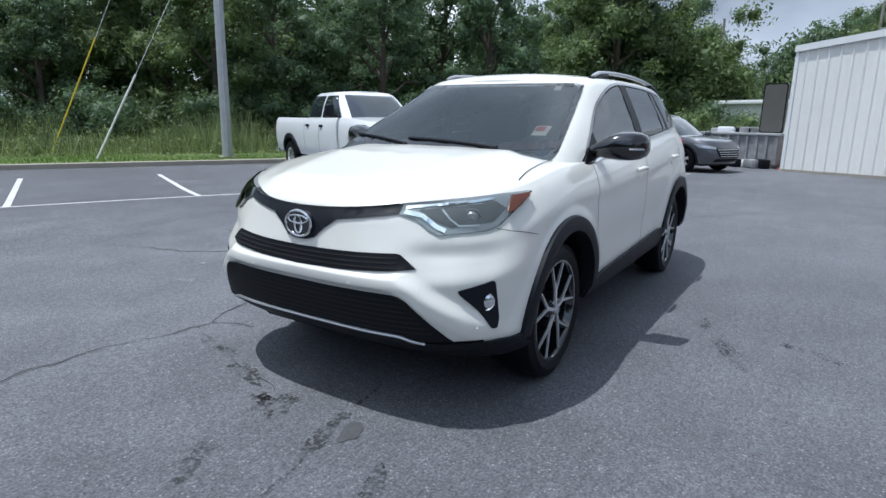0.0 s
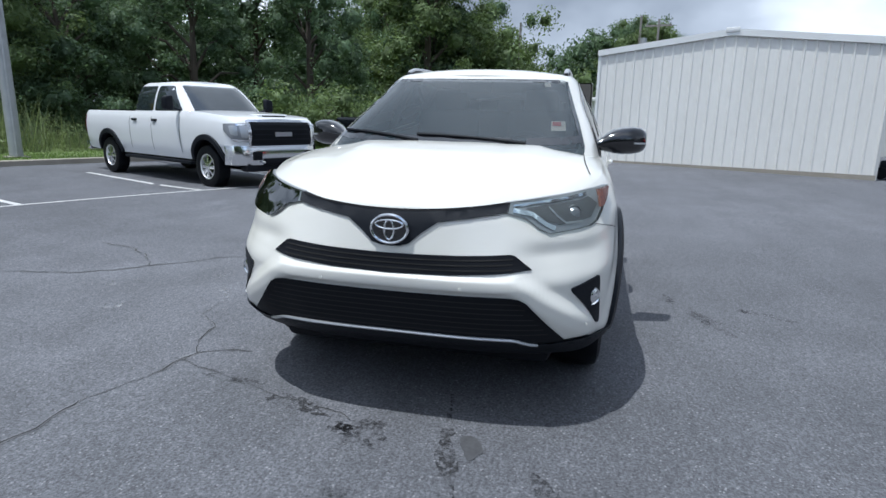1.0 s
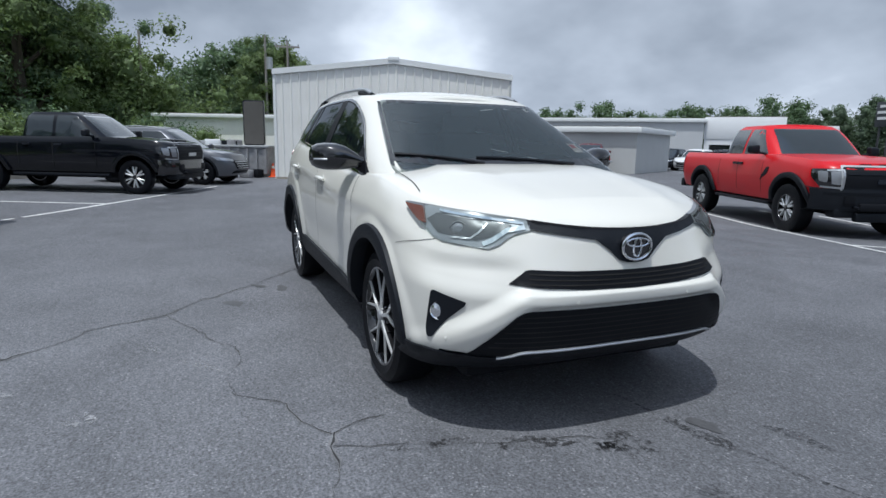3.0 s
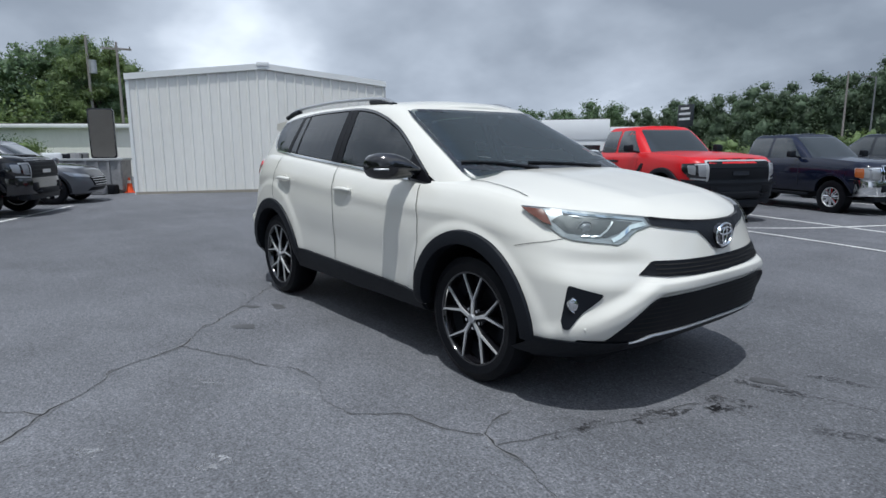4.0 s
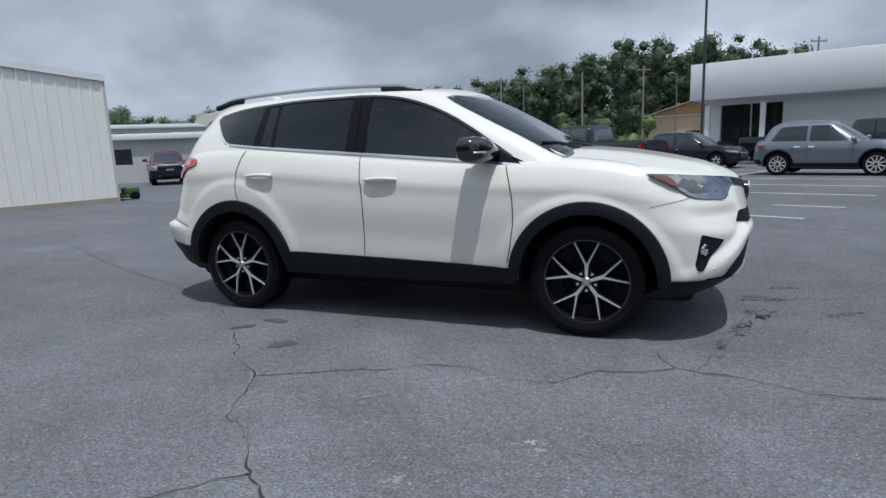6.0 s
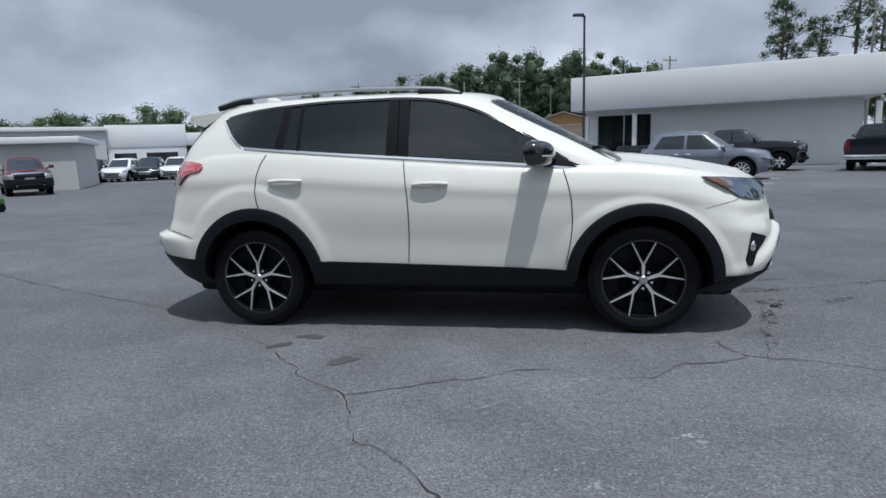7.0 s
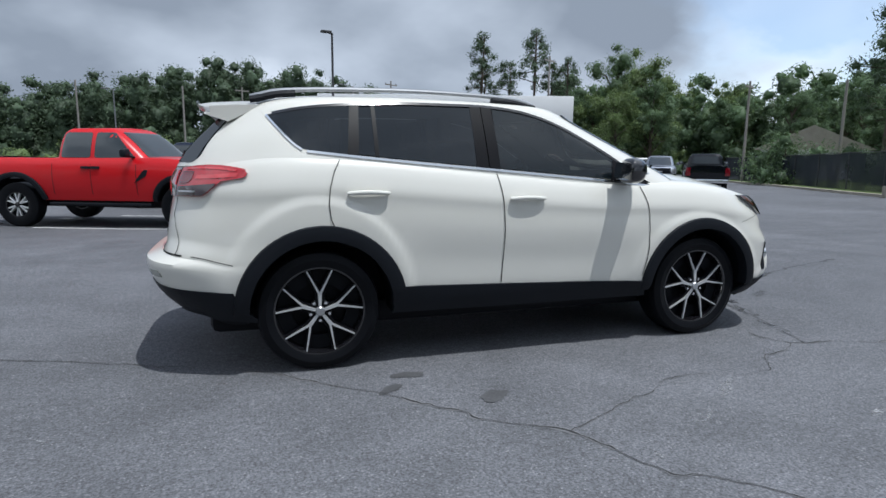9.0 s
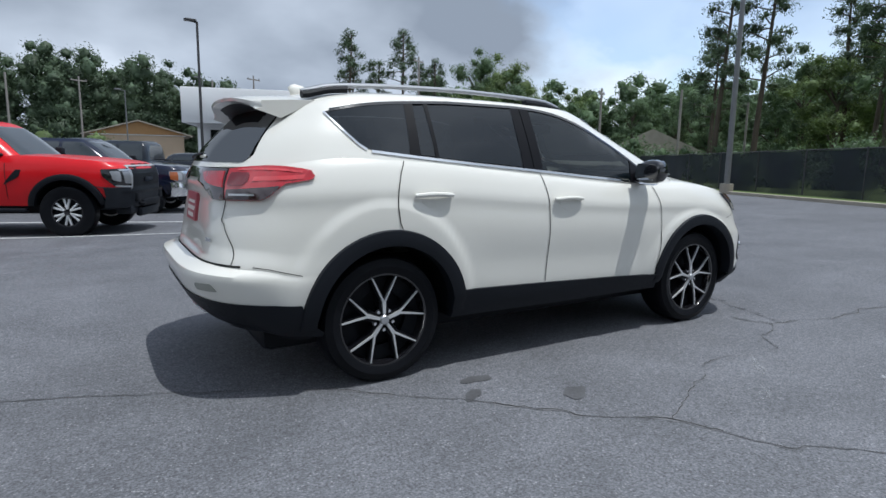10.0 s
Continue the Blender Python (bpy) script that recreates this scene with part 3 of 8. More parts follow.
def strip(name, line, where, width, mat, parent, out=0.003, label=""):
    """A thin band along a line of (a, b) on a shell, such as a shut line."""
    bm = bmesh.new()
    pts = [Vector(line[0])]
    for p, q in zip(line, line[1:]):
        n = max(1, int((Vector(q) - Vector(p)).length / 0.022))
        pts += [Vector(p).lerp(Vector(q), k / n) for k in range(1, n + 1)]
    rows = []
    for i, p in enumerate(pts):
        d = (pts[min(i + 1, len(pts) - 1)] - pts[max(i - 1, 0)]).normalized()
        nrm = Vector((-d.y, d.x)) * width / 2
        rows.append((bm.verts.new(where(*(p + nrm), out)), bm.verts.new(where(*(p - nrm), out))))
    for (a, b), (c, d) in zip(rows, rows[1:]):
        bm.faces.new((a, b, d, c))
    bmesh.ops.recalc_face_normals(bm, faces=bm.faces)
    return part(name, bm, mat, parent, label)


def carve(ob, cutters):
    """Takes the cutters' bodies (bmesh) out of a mesh object, for good; their faces bring the object's second material."""
    bpy.context.view_layer.update()
    for bm in cutters:
        me = bpy.data.meshes.new("cutter")
        for f in bm.faces:
            f.material_index = 1
        bm.to_mesh(me)
        bm.free()
        for k in ob.data.materials:
            me.materials.append(k)
        c = bpy.data.objects.new("cutter", me)
        scene.collection.objects.link(c)
        c.matrix_world = ob.matrix_world
        mod = ob.modifiers.new("carve", "BOOLEAN")
        mod.operation, mod.object, mod.solver = "DIFFERENCE", c, "EXACT"
        bpy.context.view_layer.update()
        got = bpy.data.meshes.new_from_object(ob.evaluated_get(bpy.context.evaluated_depsgraph_get()))
        ob.modifiers.clear()
        old, ob.data = ob.data, got
        got.name = ob.name
        bpy.data.meshes.remove(old)
        bpy.data.objects.remove(c)
        bpy.data.meshes.remove(me)
    return ob

# ---------------------------------------------------------------- ground
def sheet(name, xs, ys, mat, lift=0.0):
    verts = [(x, y, ground_z(x, y) + lift) for y in ys for x in xs]
    n = len(xs)
    faces = [(j * n + i, j * n + i + 1, (j + 1) * n + i + 1, (j + 1) * n + i) for j in range(len(ys) - 1) for i in range(n - 1)]
    return link_mesh(name, verts, faces, mat, smooth=True)


line = np.concatenate([np.linspace(-3000, -300, 6), np.linspace(-200, -70, 8), np.linspace(-60, 60, 121), np.linspace(70, 200, 8), np.linspace(300, 3000, 6)])
tagged(sheet("ground", line, line, M["asphalt"]), "dark worn asphalt of a sales lot with pale flecks", "asphalt lot", kind="structure")

# ---------------------------------------------------------------- vehicles
def wheel_well(x, z, r, y_in, y_out):
    bm = bmesh.new()
    made = bmesh.ops.create_cone(bm, cap_ends=True, segments=48, radius1=r, radius2=r, depth=abs(y_out - y_in))["verts"]
    bmesh.ops.transform(bm, matrix=pose(x, (y_in + y_out) / 2, z, 90, 0, 0), verts=made)
    return bm


def spoke_mesh(n, r0, r1, w0, w1, y, depth, split=0.0):
    """n spokes from r0 to r1; split spreads each into a Y."""
    bm = bmesh.new()
    for i in range(n):
        a = 2 * math.pi * i / n + math.pi / 2
        arms = [(a, a)] if not split else [(a, a - split), (a, a + split)]
        for a0, a1 in arms:
            c0, c1 = Vector((math.cos(a0), 0, math.sin(a0))) * r0, Vector((math.cos(a1), 0, math.sin(a1))) * r1
            d = (c1 - c0).normalized()
            s = Vector((-d.z, 0, d.x))
            ring = []
            for c, w, dy in ((c0, w0, 0.012), (c1, w1, 0.0)):
                ring.append([bm.verts.new(c + s * w + Vector((0, y + dy - 0.006, 0))), bm.verts.new(c + s * w * 0.45 + Vector((0, y + dy, 0))),
                             bm.verts.new(c - s * w * 0.45 + Vector((0, y + dy, 0))), bm.verts.new(c - s * w + Vector((0, y + dy - 0.006, 0))),
                             bm.verts.new(c - s * w + Vector((0, y - depth, 0))), bm.verts.new(c + s * w + Vector((0, y - depth, 0)))])
            for k in range(6):
                bm.faces.new((ring[0][k], ring[0][(k + 1) % 6], ring[1][(k + 1) % 6], ring[1][k]))
            bm.faces.new(ring[0]), bm.faces.new(ring[1])
    bmesh.ops.recalc_face_normals(bm, faces=bm.faces)
    return bm


def y_spoke(hub, a, k):
    """One forked spoke: a machined face on a wider black back."""
    def at(r, da):
        return Vector((r * math.cos(a + da), 0, r * math.sin(a + da)))
    for name, mat, w0, w1, y, deep in (("spoke", "alloy", 0.0060, 0.0034, -0.010, 0.012), ("spoke_back", "post_black", 0.017, 0.012, -0.020, 0.035)):
        bm = bmesh.new()
        for p, q, wa, wb, ya, yb in ((at(0.026, 0), at(0.104, 0), w0 * 1.25, w0 * 1.75, 0.004, 0.0), (at(0.100, 0.02), at(k - 0.004, 0.30), w0, w1, 0.0, 0.003), (at(0.100, -0.02), at(k - 0.004, -0.30), w0, w1, 0.0, 0.003)):
            d = (q - p).normalized()
            s = Vector((-d.z, 0, d.x))
            ends = []
            for c, w, o in ((p, wa, ya), (q, wb, yb)):
                ends.append([bm.verts.new(c + s * w + Vector((0, y + o, 0))), bm.verts.new(c - s * w + Vector((0, y + o, 0))),
                             bm.verts.new(c - s * w * 1.25 + Vector((0, y - deep, 0))), bm.verts.new(c + s * w * 1.25 + Vector((0, y - deep, 0)))])
            for i in range(4):
                bm.faces.new((ends[0][i], ends[0][(i + 1) % 4], ends[1][(i + 1) % 4], ends[1][i]))
            bm.faces.new(ends[0]), bm.faces.new(ends[1])
        bmesh.ops.recalc_face_normals(bm, faces=bm.faces)
        part(name, bm, M[mat], hub)


def wheel(parent, x, y, r, rim_r, w, style="six", seg=40):
    """One wheel, its outer face at y; the hub drum carries tyre, rim and spokes."""
    sgn = 1 if y > 0 else -1
    k = rim_r
    hub = part("wheel", lathe([(0.0, -0.10), (0.16, -0.10), (0.16, -0.07), (k * 0.93, -0.065), (k * 0.93, -0.16), (0.0, -0.16)], 28), M["mesh_black"], parent, smooth=True)
    # local +y is the outer face; turn the wheel for the other flank
    hub.matrix_basis = pose(x, y, r, 0, 0, 0 if sgn > 0 else 180)
    b = 0.022
    part("tyre", lathe([(k, -0.005), (k + 0.012, 0.0), (k + (r - k) * 0.45, 0.008), (r - b * 1.6, 0.0), (r - b * 0.6, -0.008), (r - 0.004, -0.03), (r, -0.055), (r, -w + 0.055),
                        (r - b, -w + 0.01), (k + 0.02, -w), (k, -w + 0.01)], seg), M["rubber"], hub, smooth=True)
    if style == "hero":
        part("rim", lathe([(k, -0.004), (k - 0.010, -0.004), (k - 0.018, -0.018), (k - 0.03, -0.10), (k - 0.03, -w + 0.02), (k, -w + 0.02)], 48), M["gloss_black"], hub, smooth=True)
        for i in range(5):
            y_spoke(hub, 2 * math.pi * i / 5 + math.pi / 2, k)
        part("centre_cap", lathe([(0.0, 0.004), (0.022, 0.003), (0.028, -0.004), (0.030, -0.03), (0.0, -0.03)], 28), M["satin"], hub, smooth=True)
        part("hub_face", lathe([(0.0, -0.022), (0.070, -0.024), (0.078, -0.05), (0.0, -0.05)], 28), M["gloss_black"], hub, smooth=True)
        for i in range(5):
            a = 2 * math.pi * (i + 0.5) / 5 + math.pi / 2
            rod_part("wheel_nut", (0.057 * math.cos(a), -0.035, 0.057 * math.sin(a)), (0.057 * math.cos(a), -0.012, 0.057 * math.sin(a)), 0.0095, M["chrome"], hub, seg=6)
    else:
        n, w0, w1, split, mat = {"six": (6, 0.035, 0.045, 0.0, "alloy"), "ten": (10, 0.016, 0.020, 0.0, "alloy"), "five": (5, 0.04, 0.05, 0.0, "alloy"),
                                 "split": (6, 0.015, 0.017, 0.20, "alloy"), "pairs": (6, 0.013, 0.016, 0.19, "alloy"), "steel": (8, 0.035, 0.040, 0.0, "chrome")}[style]
        part("rim", lathe([(k, -0.004), (k - 0.014, -0.004), (k - 0.022, -0.02), (k - 0.03, -0.10), (k - 0.03, -w + 0.02), (k, -w + 0.02)], 32),
             M["alloy"] if style in ("steel", "ten") else M["gloss_black"], hub, smooth=True)
        part("spokes", spoke_mesh(n, 0.05, k - 0.015, w0, w1, -0.018, 0.04, split), M[mat], hub)
        part("centre_cap", lathe([(0.0, 0.004), (0.05, 0.0), (0.06, -0.04), (0.0, -0.04)], 20), M["gloss_black"] if style != "steel" else M["chrome"], hub, smooth=True)
    return hub


def flare(name, parent, shell, x, z, r_in, r_out, sign, mat, bottom, out=0.012, label="", a0=None, a1=None):
    """A wheel-arch lip: a half ring on the flank of a shell."""
    lo = math.asin(max(-1, min(1, (bottom - z) / r_out)))
    s, e = (lo if a0 is None else a0), (math.pi - lo if a1 is None else a1)
    bm = bmesh.new()
    rows = []
    n = 34
    for i in range(n + 1):
        a = s + (e - s) * i / n
        row = []
        for rr, o in ((r_in, -0.06), (r_in, out * 0.9), (r_in + (r_out - r_in) * 0.5, out * 1.25), (r_out - 0.006, out * 0.9), (r_out, -0.004)):
            px, pz = x + rr * math.cos(a), z + rr * math.sin(a)
            row.append(bm.verts.new(shell.side(px, max(pz, shell.low(px) + 0.002), o, sign)))
        rows.append(row)
    for p, q in zip(rows, rows[1:]):
        for k in range(4):
            bm.faces.new((p[k], p[k + 1], q[k + 1], q[k]))
    bmesh.ops.recalc_face_normals(bm, faces=bm.faces)
    return part(name, bm, mat, parent, label, smooth=True, sharp=50)


def door_mirror(parent, at, size, mat, sign, stalk_to, big=False):
    bm = bmesh.new()
    sx, sy, sz = size
    made = bmesh.ops.create_icosphere(bm, subdivisions=3, radius=1.0)["verts"]
    for v in made:
        c = v.co
        q = Vector([math.copysign(abs(c[k]) ** (0.38 if big else 0.72), c[k]) for k in range(3)])
        back = 1.0 if c.x > 0 else 0.45
        v.co = Vector((q.x * sx * back, q.y * sy * (1 - 0.15 * q.x), q.z * sz * (1 - 0.12 * sign * q.y)))
    bmesh.ops.transform(bm, matrix=Matrix.Translation(at), verts=made)
    m = part("door_mirror", bm, mat, parent, smooth=True, sharp=60)
    part("mirror_arm", sweep([Vector(at) + Vector((0, -sign * sy * 0.5, -sz * 0.6)), Vector(stalk_to)], [0.035, 0.045], 8, 0.6), M["plastic"], m, smooth=True)
    box_part("mirror_glass", (at[0] - sx * 0.50, at[1] - sy * 0.78, at[2] - sz * 0.72), (at[0] - sx * 0.43, at[1] + sy * 0.78, at[2] + sz * 0.72), M["mirror_glass"], m, bevel=0.01)
    return m


def side_glass(parent, cab, poly, sign, mat, name="window", out=0.006):
    return patch(name, poly, lambda a, b, o: cab.side(a, b, o, sign), mat, parent, thick=0.02, out=out, step=0.12)


def pickup(name, at, turn, label, paint, wb=3.745, long=5.89, fo=0.98, width=2.0, height=1.95, tyre=0.42, rim=0.25, style="six", cab=(1.15, 0.42, -1.05),
           face="bold", flares=None, bumper="chrome", mirror="paint", group="parked vehicles", hood=1.30, doors=2, rear_badge=None):
    """A pickup truck: lower body with hood and open bed, cab, face, bumpers, lamps, mirrors and wheels."""
    t = thing(name, at, label, "pickup truck", group, turn)
    fx, rx = wb / 2 + fo, wb / 2 + fo - long
    ax, bx = wb / 2, -wb / 2
    lo, rail, hw = tyre + 0.10, hood + 0.05, width / 2
    body = Shell(curve((0, fx - 0.10), (0.35, fx - 0.03), (0.7, fx - 0.02), (0.93, fx - 0.06), (1, fx - 0.14)), curve((0, rx + 0.10), (0.5, rx + 0.06), (1, rx + 0.07)),
                 curve((0, hw - 0.08), (0.25, hw - 0.02), (0.6, hw), (0.88, hw - 0.03), (1, hw - 0.09)),
                 curve((rx, lo + 0.04), (bx, lo), (ax, lo), (fx, lo + 0.05)), curve((rx, rail), (cab[2], rail), (cab[0], rail + 0.02), (fx - 0.5, hood), (fx, hood - 0.09)),
                 ax - 0.1, bx - 0.9, 5.0, 9.0, crown=0.03)
    b = part("body", body.mesh(np.linspace(0, 1, 13), 14, 36, top_rows=6), [M[paint], M["mesh_black"]], t, smooth=True, sharp=32)
    wr = tyre + 0.10
    cut = [wheel_well(x, tyre + 0.02, wr, s * 0.45, s * (hw + 0.3)) for x in (ax, bx) for s in (1, -1)]
    bed = bmesh.new()
    add_box(bed, (rx + 0.13, -hw + 0.16, 0.95), (cab[2] - 0.06, hw - 0.16, 2.2))
    carve(b, cut + [bed])
    # the cab
    top, base = height, rail - 0.03
    c = Shell(curve((0, cab[0] + 0.03), (0.88, cab[1] + 0.04), (1, cab[1] - 0.10)), curve((0, cab[2]), (0.85, cab[2] + 0.10), (1, cab[2] + 0.20)),
              curve((0, hw - 0.09), (0.45, hw - 0.155), (0.88, hw - 0.27), (1, hw - 0.36)), curve((cab[2], base), (cab[0], base)), curve((cab[2], top - 0.03), (cab[1], top - 0.02), (cab[0], top - 0.02)),
              cab[1] - 0.45, cab[2] + 0.45, 5.5, 6.0, crown=0.03)
    part("cab", c.mesh([0, 0.2, 0.4, 0.6, 0.75, 0.88, 0.95, 1], 14, 16, top_rows=6), M[paint], t, smooth=True, sharp=30)
    zb, zt = base + 0.045, top - 0.10
    run = lambda z: cab[0] + (cab[1] - cab[0]) * (z - base) / (top - base)
    mid = (cab[1] + cab[2]) / 2 + 0.18
    for s in (1, -1):
        side_glass(t, c, rounded([(mid + 0.04, zb), (run(zb) - 0.24, zb), (run(zt) - 0.17, zt), (mid + 0.04, zt)], 0.05), s, M["car_glass"])
        side_glass(t, c, rounded([(cab[2] + 0.17, zb), (mid - 0.04, zb), (mid - 0.04, zt), (cab[2] + 0.22, zt)], 0.06), s, M["car_glass"])
        wp = lambda a, z, o: body.side(a, z, o, s)
        for xs in (cab[0] - 0.22, mid, cab[2] + 0.03):
            strip("shut_line", [(xs, lo + 0.12 + 0.04 * k) for k in range(int((rail - lo - 0.16) / 0.04))], wp, 0.012, M["gap"], t)
        for xs in (mid + 0.14, cab[2] + 0.26) if doors == 2 else (mid - 0.10, mid + 0.10):
            patch("door_handle", rounded([(xs - 0.09, rail - 0.20), (xs + 0.09, rail - 0.20), (xs + 0.09, rail - 0.15), (xs - 0.09, rail - 0.15)], 0.02), wp, M["plastic"] if mirror != "chrome" else M["chrome"], t, 0.04, 0.03, 0.1)
        for x in (ax, bx):
            flare("wheel_arch", t, body, x, tyre + 0.02, wr - 0.015, wr + (0.085 if flares else 0.05), s, M[flares or paint], lo + 0.01, 0.045 if flares else 0.015)
            wheel(t, x, s * (hw - 0.03 + (0.03 if flares else 0)), tyre, rim, 0.27, style, 32)
        box_part("side_step", (bx + 0.65, s * (hw - 0.10) - 0.07, lo - 0.10), (ax - 0.65, s * (hw - 0.10) + 0.07, lo - 0.04), M["plastic"], t, bevel=0.02)
        mz = rail + 0.12
        big = mirror == "tow"
        door_mirror(t, (cab[0] - 0.34, s * (hw + 0.13), mz - 0.01 if not big else mz + 0.05), (0.075, 0.105, 0.14 if big else 0.082), M["plastic"] if mirror != "paint" else M[paint], s, (cab[0] - 0.30, s * (hw - 0.10), rail + 0.03), True)
        # lamps
        hx = lambda a, z, o: body.wrap(s * a, z, o)
        hz = hood - 0.20
        patch("headlight", rounded([(hw - 0.36, hz - 0.27), (hw - 0.02, hz - 0.24), (hw + 0.18, hz - 0.06), (hw + 0.18, hz + 0.06), (hw - 0.36, hz + 0.08)], 0.03), hx, M["lamp_shell"] if face not in ("offroad", "dark") else M["gloss_black"], t, 0.03, 0.012, 0.06)
        patch("headlight_lens", rounded([(hw - 0.31, hz - 0.19), (hw - 0.17, hz - 0.18), (hw - 0.15, hz + 0.03), (hw - 0.31, hz + 0.03)], 0.03), hx, M["satin"] if face not in ("offroad", "dark") else M["lamp_shell"], t, 0.02, 0.020, 0.06)
        patch("headlight_lens", rounded([(hw - 0.11, hz - 0.16), (hw + 0.02, hz - 0.13), (hw + 0.05, hz + 0.03), (hw - 0.11, hz + 0.03)], 0.03), hx, M["satin"] if face not in ("offroad", "dark") else M["lamp_shell"], t, 0.02, 0.020, 0.06)
        if face == "old":
            patch("turn_signal", rounded([(hw - 0.02, hz - 0.17), (hw + 0.16, hz - 0.14), (hw + 0.16, hz + 0.05), (hw - 0.02, hz + 0.05)], 0.03), hx, M["amber"], t, 0.02, 0.022, 0.06)
        rw = lambda a, z, o: body.wrap(s * a, z, o, True)
        patch("tail_light", rounded([(hw - 0.22, rail - 0.50), (hw + 0.03, rail - 0.50), (hw + 0.03, rail - 0.10), (hw - 0.22, rail - 0.10)], 0.03), rw, M["lens_deep"], t, 0.03, 0.014, 0.06)
    # glass
    patch("windscreen", rounded([(-hw + 0.28, base + 0.05), (hw - 0.28, base + 0.05), (hw - 0.40, top - 0.085), (-hw + 0.40, top - 0.085)], 0.05), lambda a, z, o: c.wrap(a, z, o), M["car_glass"], t, 0.02, 0.006, 0.12)
    patch("rear_window", rounded([(-hw + 0.34, base + 0.12), (hw - 0.34, base + 0.12), (hw - 0.44, top - 0.14), (-hw + 0.44, top - 0.14)], 0.06), lambda a, z, o: c.wrap(a, z, o, True), M["car_glass"], t, 0.02, 0.006, 0.12)
    # face
    fw = lambda a, z, o: body.wrap(a, z, o)
    gz0, gz1, gw = (hood - 0.56, hood - 0.09, hw - 0.34) if face != "old" else (hood - 0.40, hood - 0.10, hw - 0.42)
    patch("grille", rounded([(-gw, gz0), (gw, gz0), (gw + 0.02, gz1), (-gw - 0.02, gz1)], 0.06), fw, M["mesh_black"], t, 0.03, 0.016, 0.08)
    bars = {"bold": 5, "dark": 6, "old": 3, "offroad": 2}[face]
    for k in range(bars):
        z = gz0 + (gz1 - gz0) * (k + 0.5) / bars
        strip("grille_bar", [(a, z) for a in np.linspace(-gw + 0.04, gw - 0.04, 14)], fw, 0.022 if face != "old" else 0.045, M["chrome"] if face == "old" else M["plastic"], t, 0.026)
    gm = (gz0 + gz1) / 2
    patch("badge_plate", rounded([(-0.19, gm - 0.04), (0.19, gm - 0.04), (0.19, gm + 0.04), (-0.19, gm + 0.04)], 0.02), fw, M["satin"] if face != "offroad" else M["charcoal"], t, 0.02, 0.040, 0.1)
    edge = M["chrome"] if face in ("bold", "old") else M["galv"] if face == "offroad" else M["gloss_black"]
    loop = rounded([(-gw - 0.02, gz0 - 0.01), (gw + 0.02, gz0 - 0.01), (gw + 0.04, gz1 + 0.01), (-gw - 0.04, gz1 + 0.01)], 0.07)
    strip("grille_frame", loop + loop[:2], fw, 0.040 if face == "bold" else 0.028, edge, t, 0.024)
    for s in (1, -1):
        hx = lambda a, z, o: body.wrap(s * a, z, o)
        # bright running light down the inner edge and along the top of the lamp
        strip("running_light", [(hw - 0.02, hood - 0.425), (hw - 0.33, hood - 0.445), (hw - 0.335, hood - 0.30), (hw - 0.335, hood - 0.145), (hw - 0.10, hood - 0.155)], hx, 0.030, M["chrome"] if face in ("bold", "old") else M["satin"], t, 0.026)
        rod_part("tow_hook", (fx - 0.02, s * 0.52, lo + 0.03), (fx + 0.09, s * 0.50, lo + 0.02), 0.022, M["galv"] if face not in ("dark", "offroad") else M["plastic"], t, seg=8)
        if face == "offroad":
            patch("fender_vent", rounded([(ax - 0.95, hood - 0.42), (ax - 0.70, hood - 0.28), (ax - 0.66, hood - 0.16), (ax - 0.74, hood - 0.16), (ax - 0.86, hood - 0.30)], 0.02), lambda a, z, o: body.side(a, z, o, s), M["plastic"], t, 0.02, 0.012, 0.1)
    if face == "offroad":
        box_part("skid_plate", (fx - 0.10, -0.48, lo - 0.22), (fx + 0.02, 0.48, lo - 0.06), M["plastic"], t, bevel=0.04)
        strip("bumper_bar", [(a, lo + 0.24) for a in np.linspace(-hw + 0.1, hw - 0.1, 16)], fw, 0.05, M["plastic"], t, 0.10)
        for a in (-0.33, 0.0, 0.33):
            patch("hood_vent", rounded([(a - 0.10, gz1 + 0.028), (a + 0.10, gz1 + 0.028), (a + 0.09, gz1 + 0.045), (a - 0.09, gz1 + 0.045)], 0.006), fw, M["plastic"], t, 0.01, 0.012, 0.1)
    if face in ("bold", "dark"):
        box_part("hood_scoop", (ax + 0.10, -0.34, hood - 0.06), (fx - 0.28, 0.34, hood + 0.045), M[paint], t, bevel=0.04, seg=3)
        box_part("scoop_slot", (fx - 0.30, -0.26, hood - 0.005), (fx - 0.272, 0.26, hood + 0.018), M["mesh_black"], t)
    bm = bmesh.new()
    zc = lo + 0.17
    arc = [body.wrap(a, body.low(fx) + 0.12, 0.05) for a in np.linspace(-hw - 0.12, hw + 0.12, 25)]
    rows = []
    for p in arc:
        q = Vector((p.x, p.y, 0))
        inn = Vector((-0.16, 0, 0))
        rows.append([bm.verts.new(q + Vector((0, 0, zc + 0.17)) + inn), bm.verts.new(q + Vector((0.0, 0, zc + 0.15))), bm.verts.new(q + Vector((0.03, 0, zc))),
                     bm.verts.new(q + Vector((0.0, 0, zc - 0.20))), bm.verts.new(q + Vector((0, 0, zc - 0.23)) + inn)])
    for p, q in zip(rows, rows[1:]):
        for k in range(4):
            bm.faces.new((p[k], p[k + 1], q[k + 1], q[k]))
    bmesh.ops.recalc_face_normals(bm, faces=bm.faces)
    part("front_bumper", bm, M[bumper], t, smooth=True, sharp=30)
    box_part("front_valance", (fx - 0.30, -hw + 0.25, lo - 0.16), (fx - 0.05, hw - 0.25, lo + 0.02), M["plastic"], t, bevel=0.04)
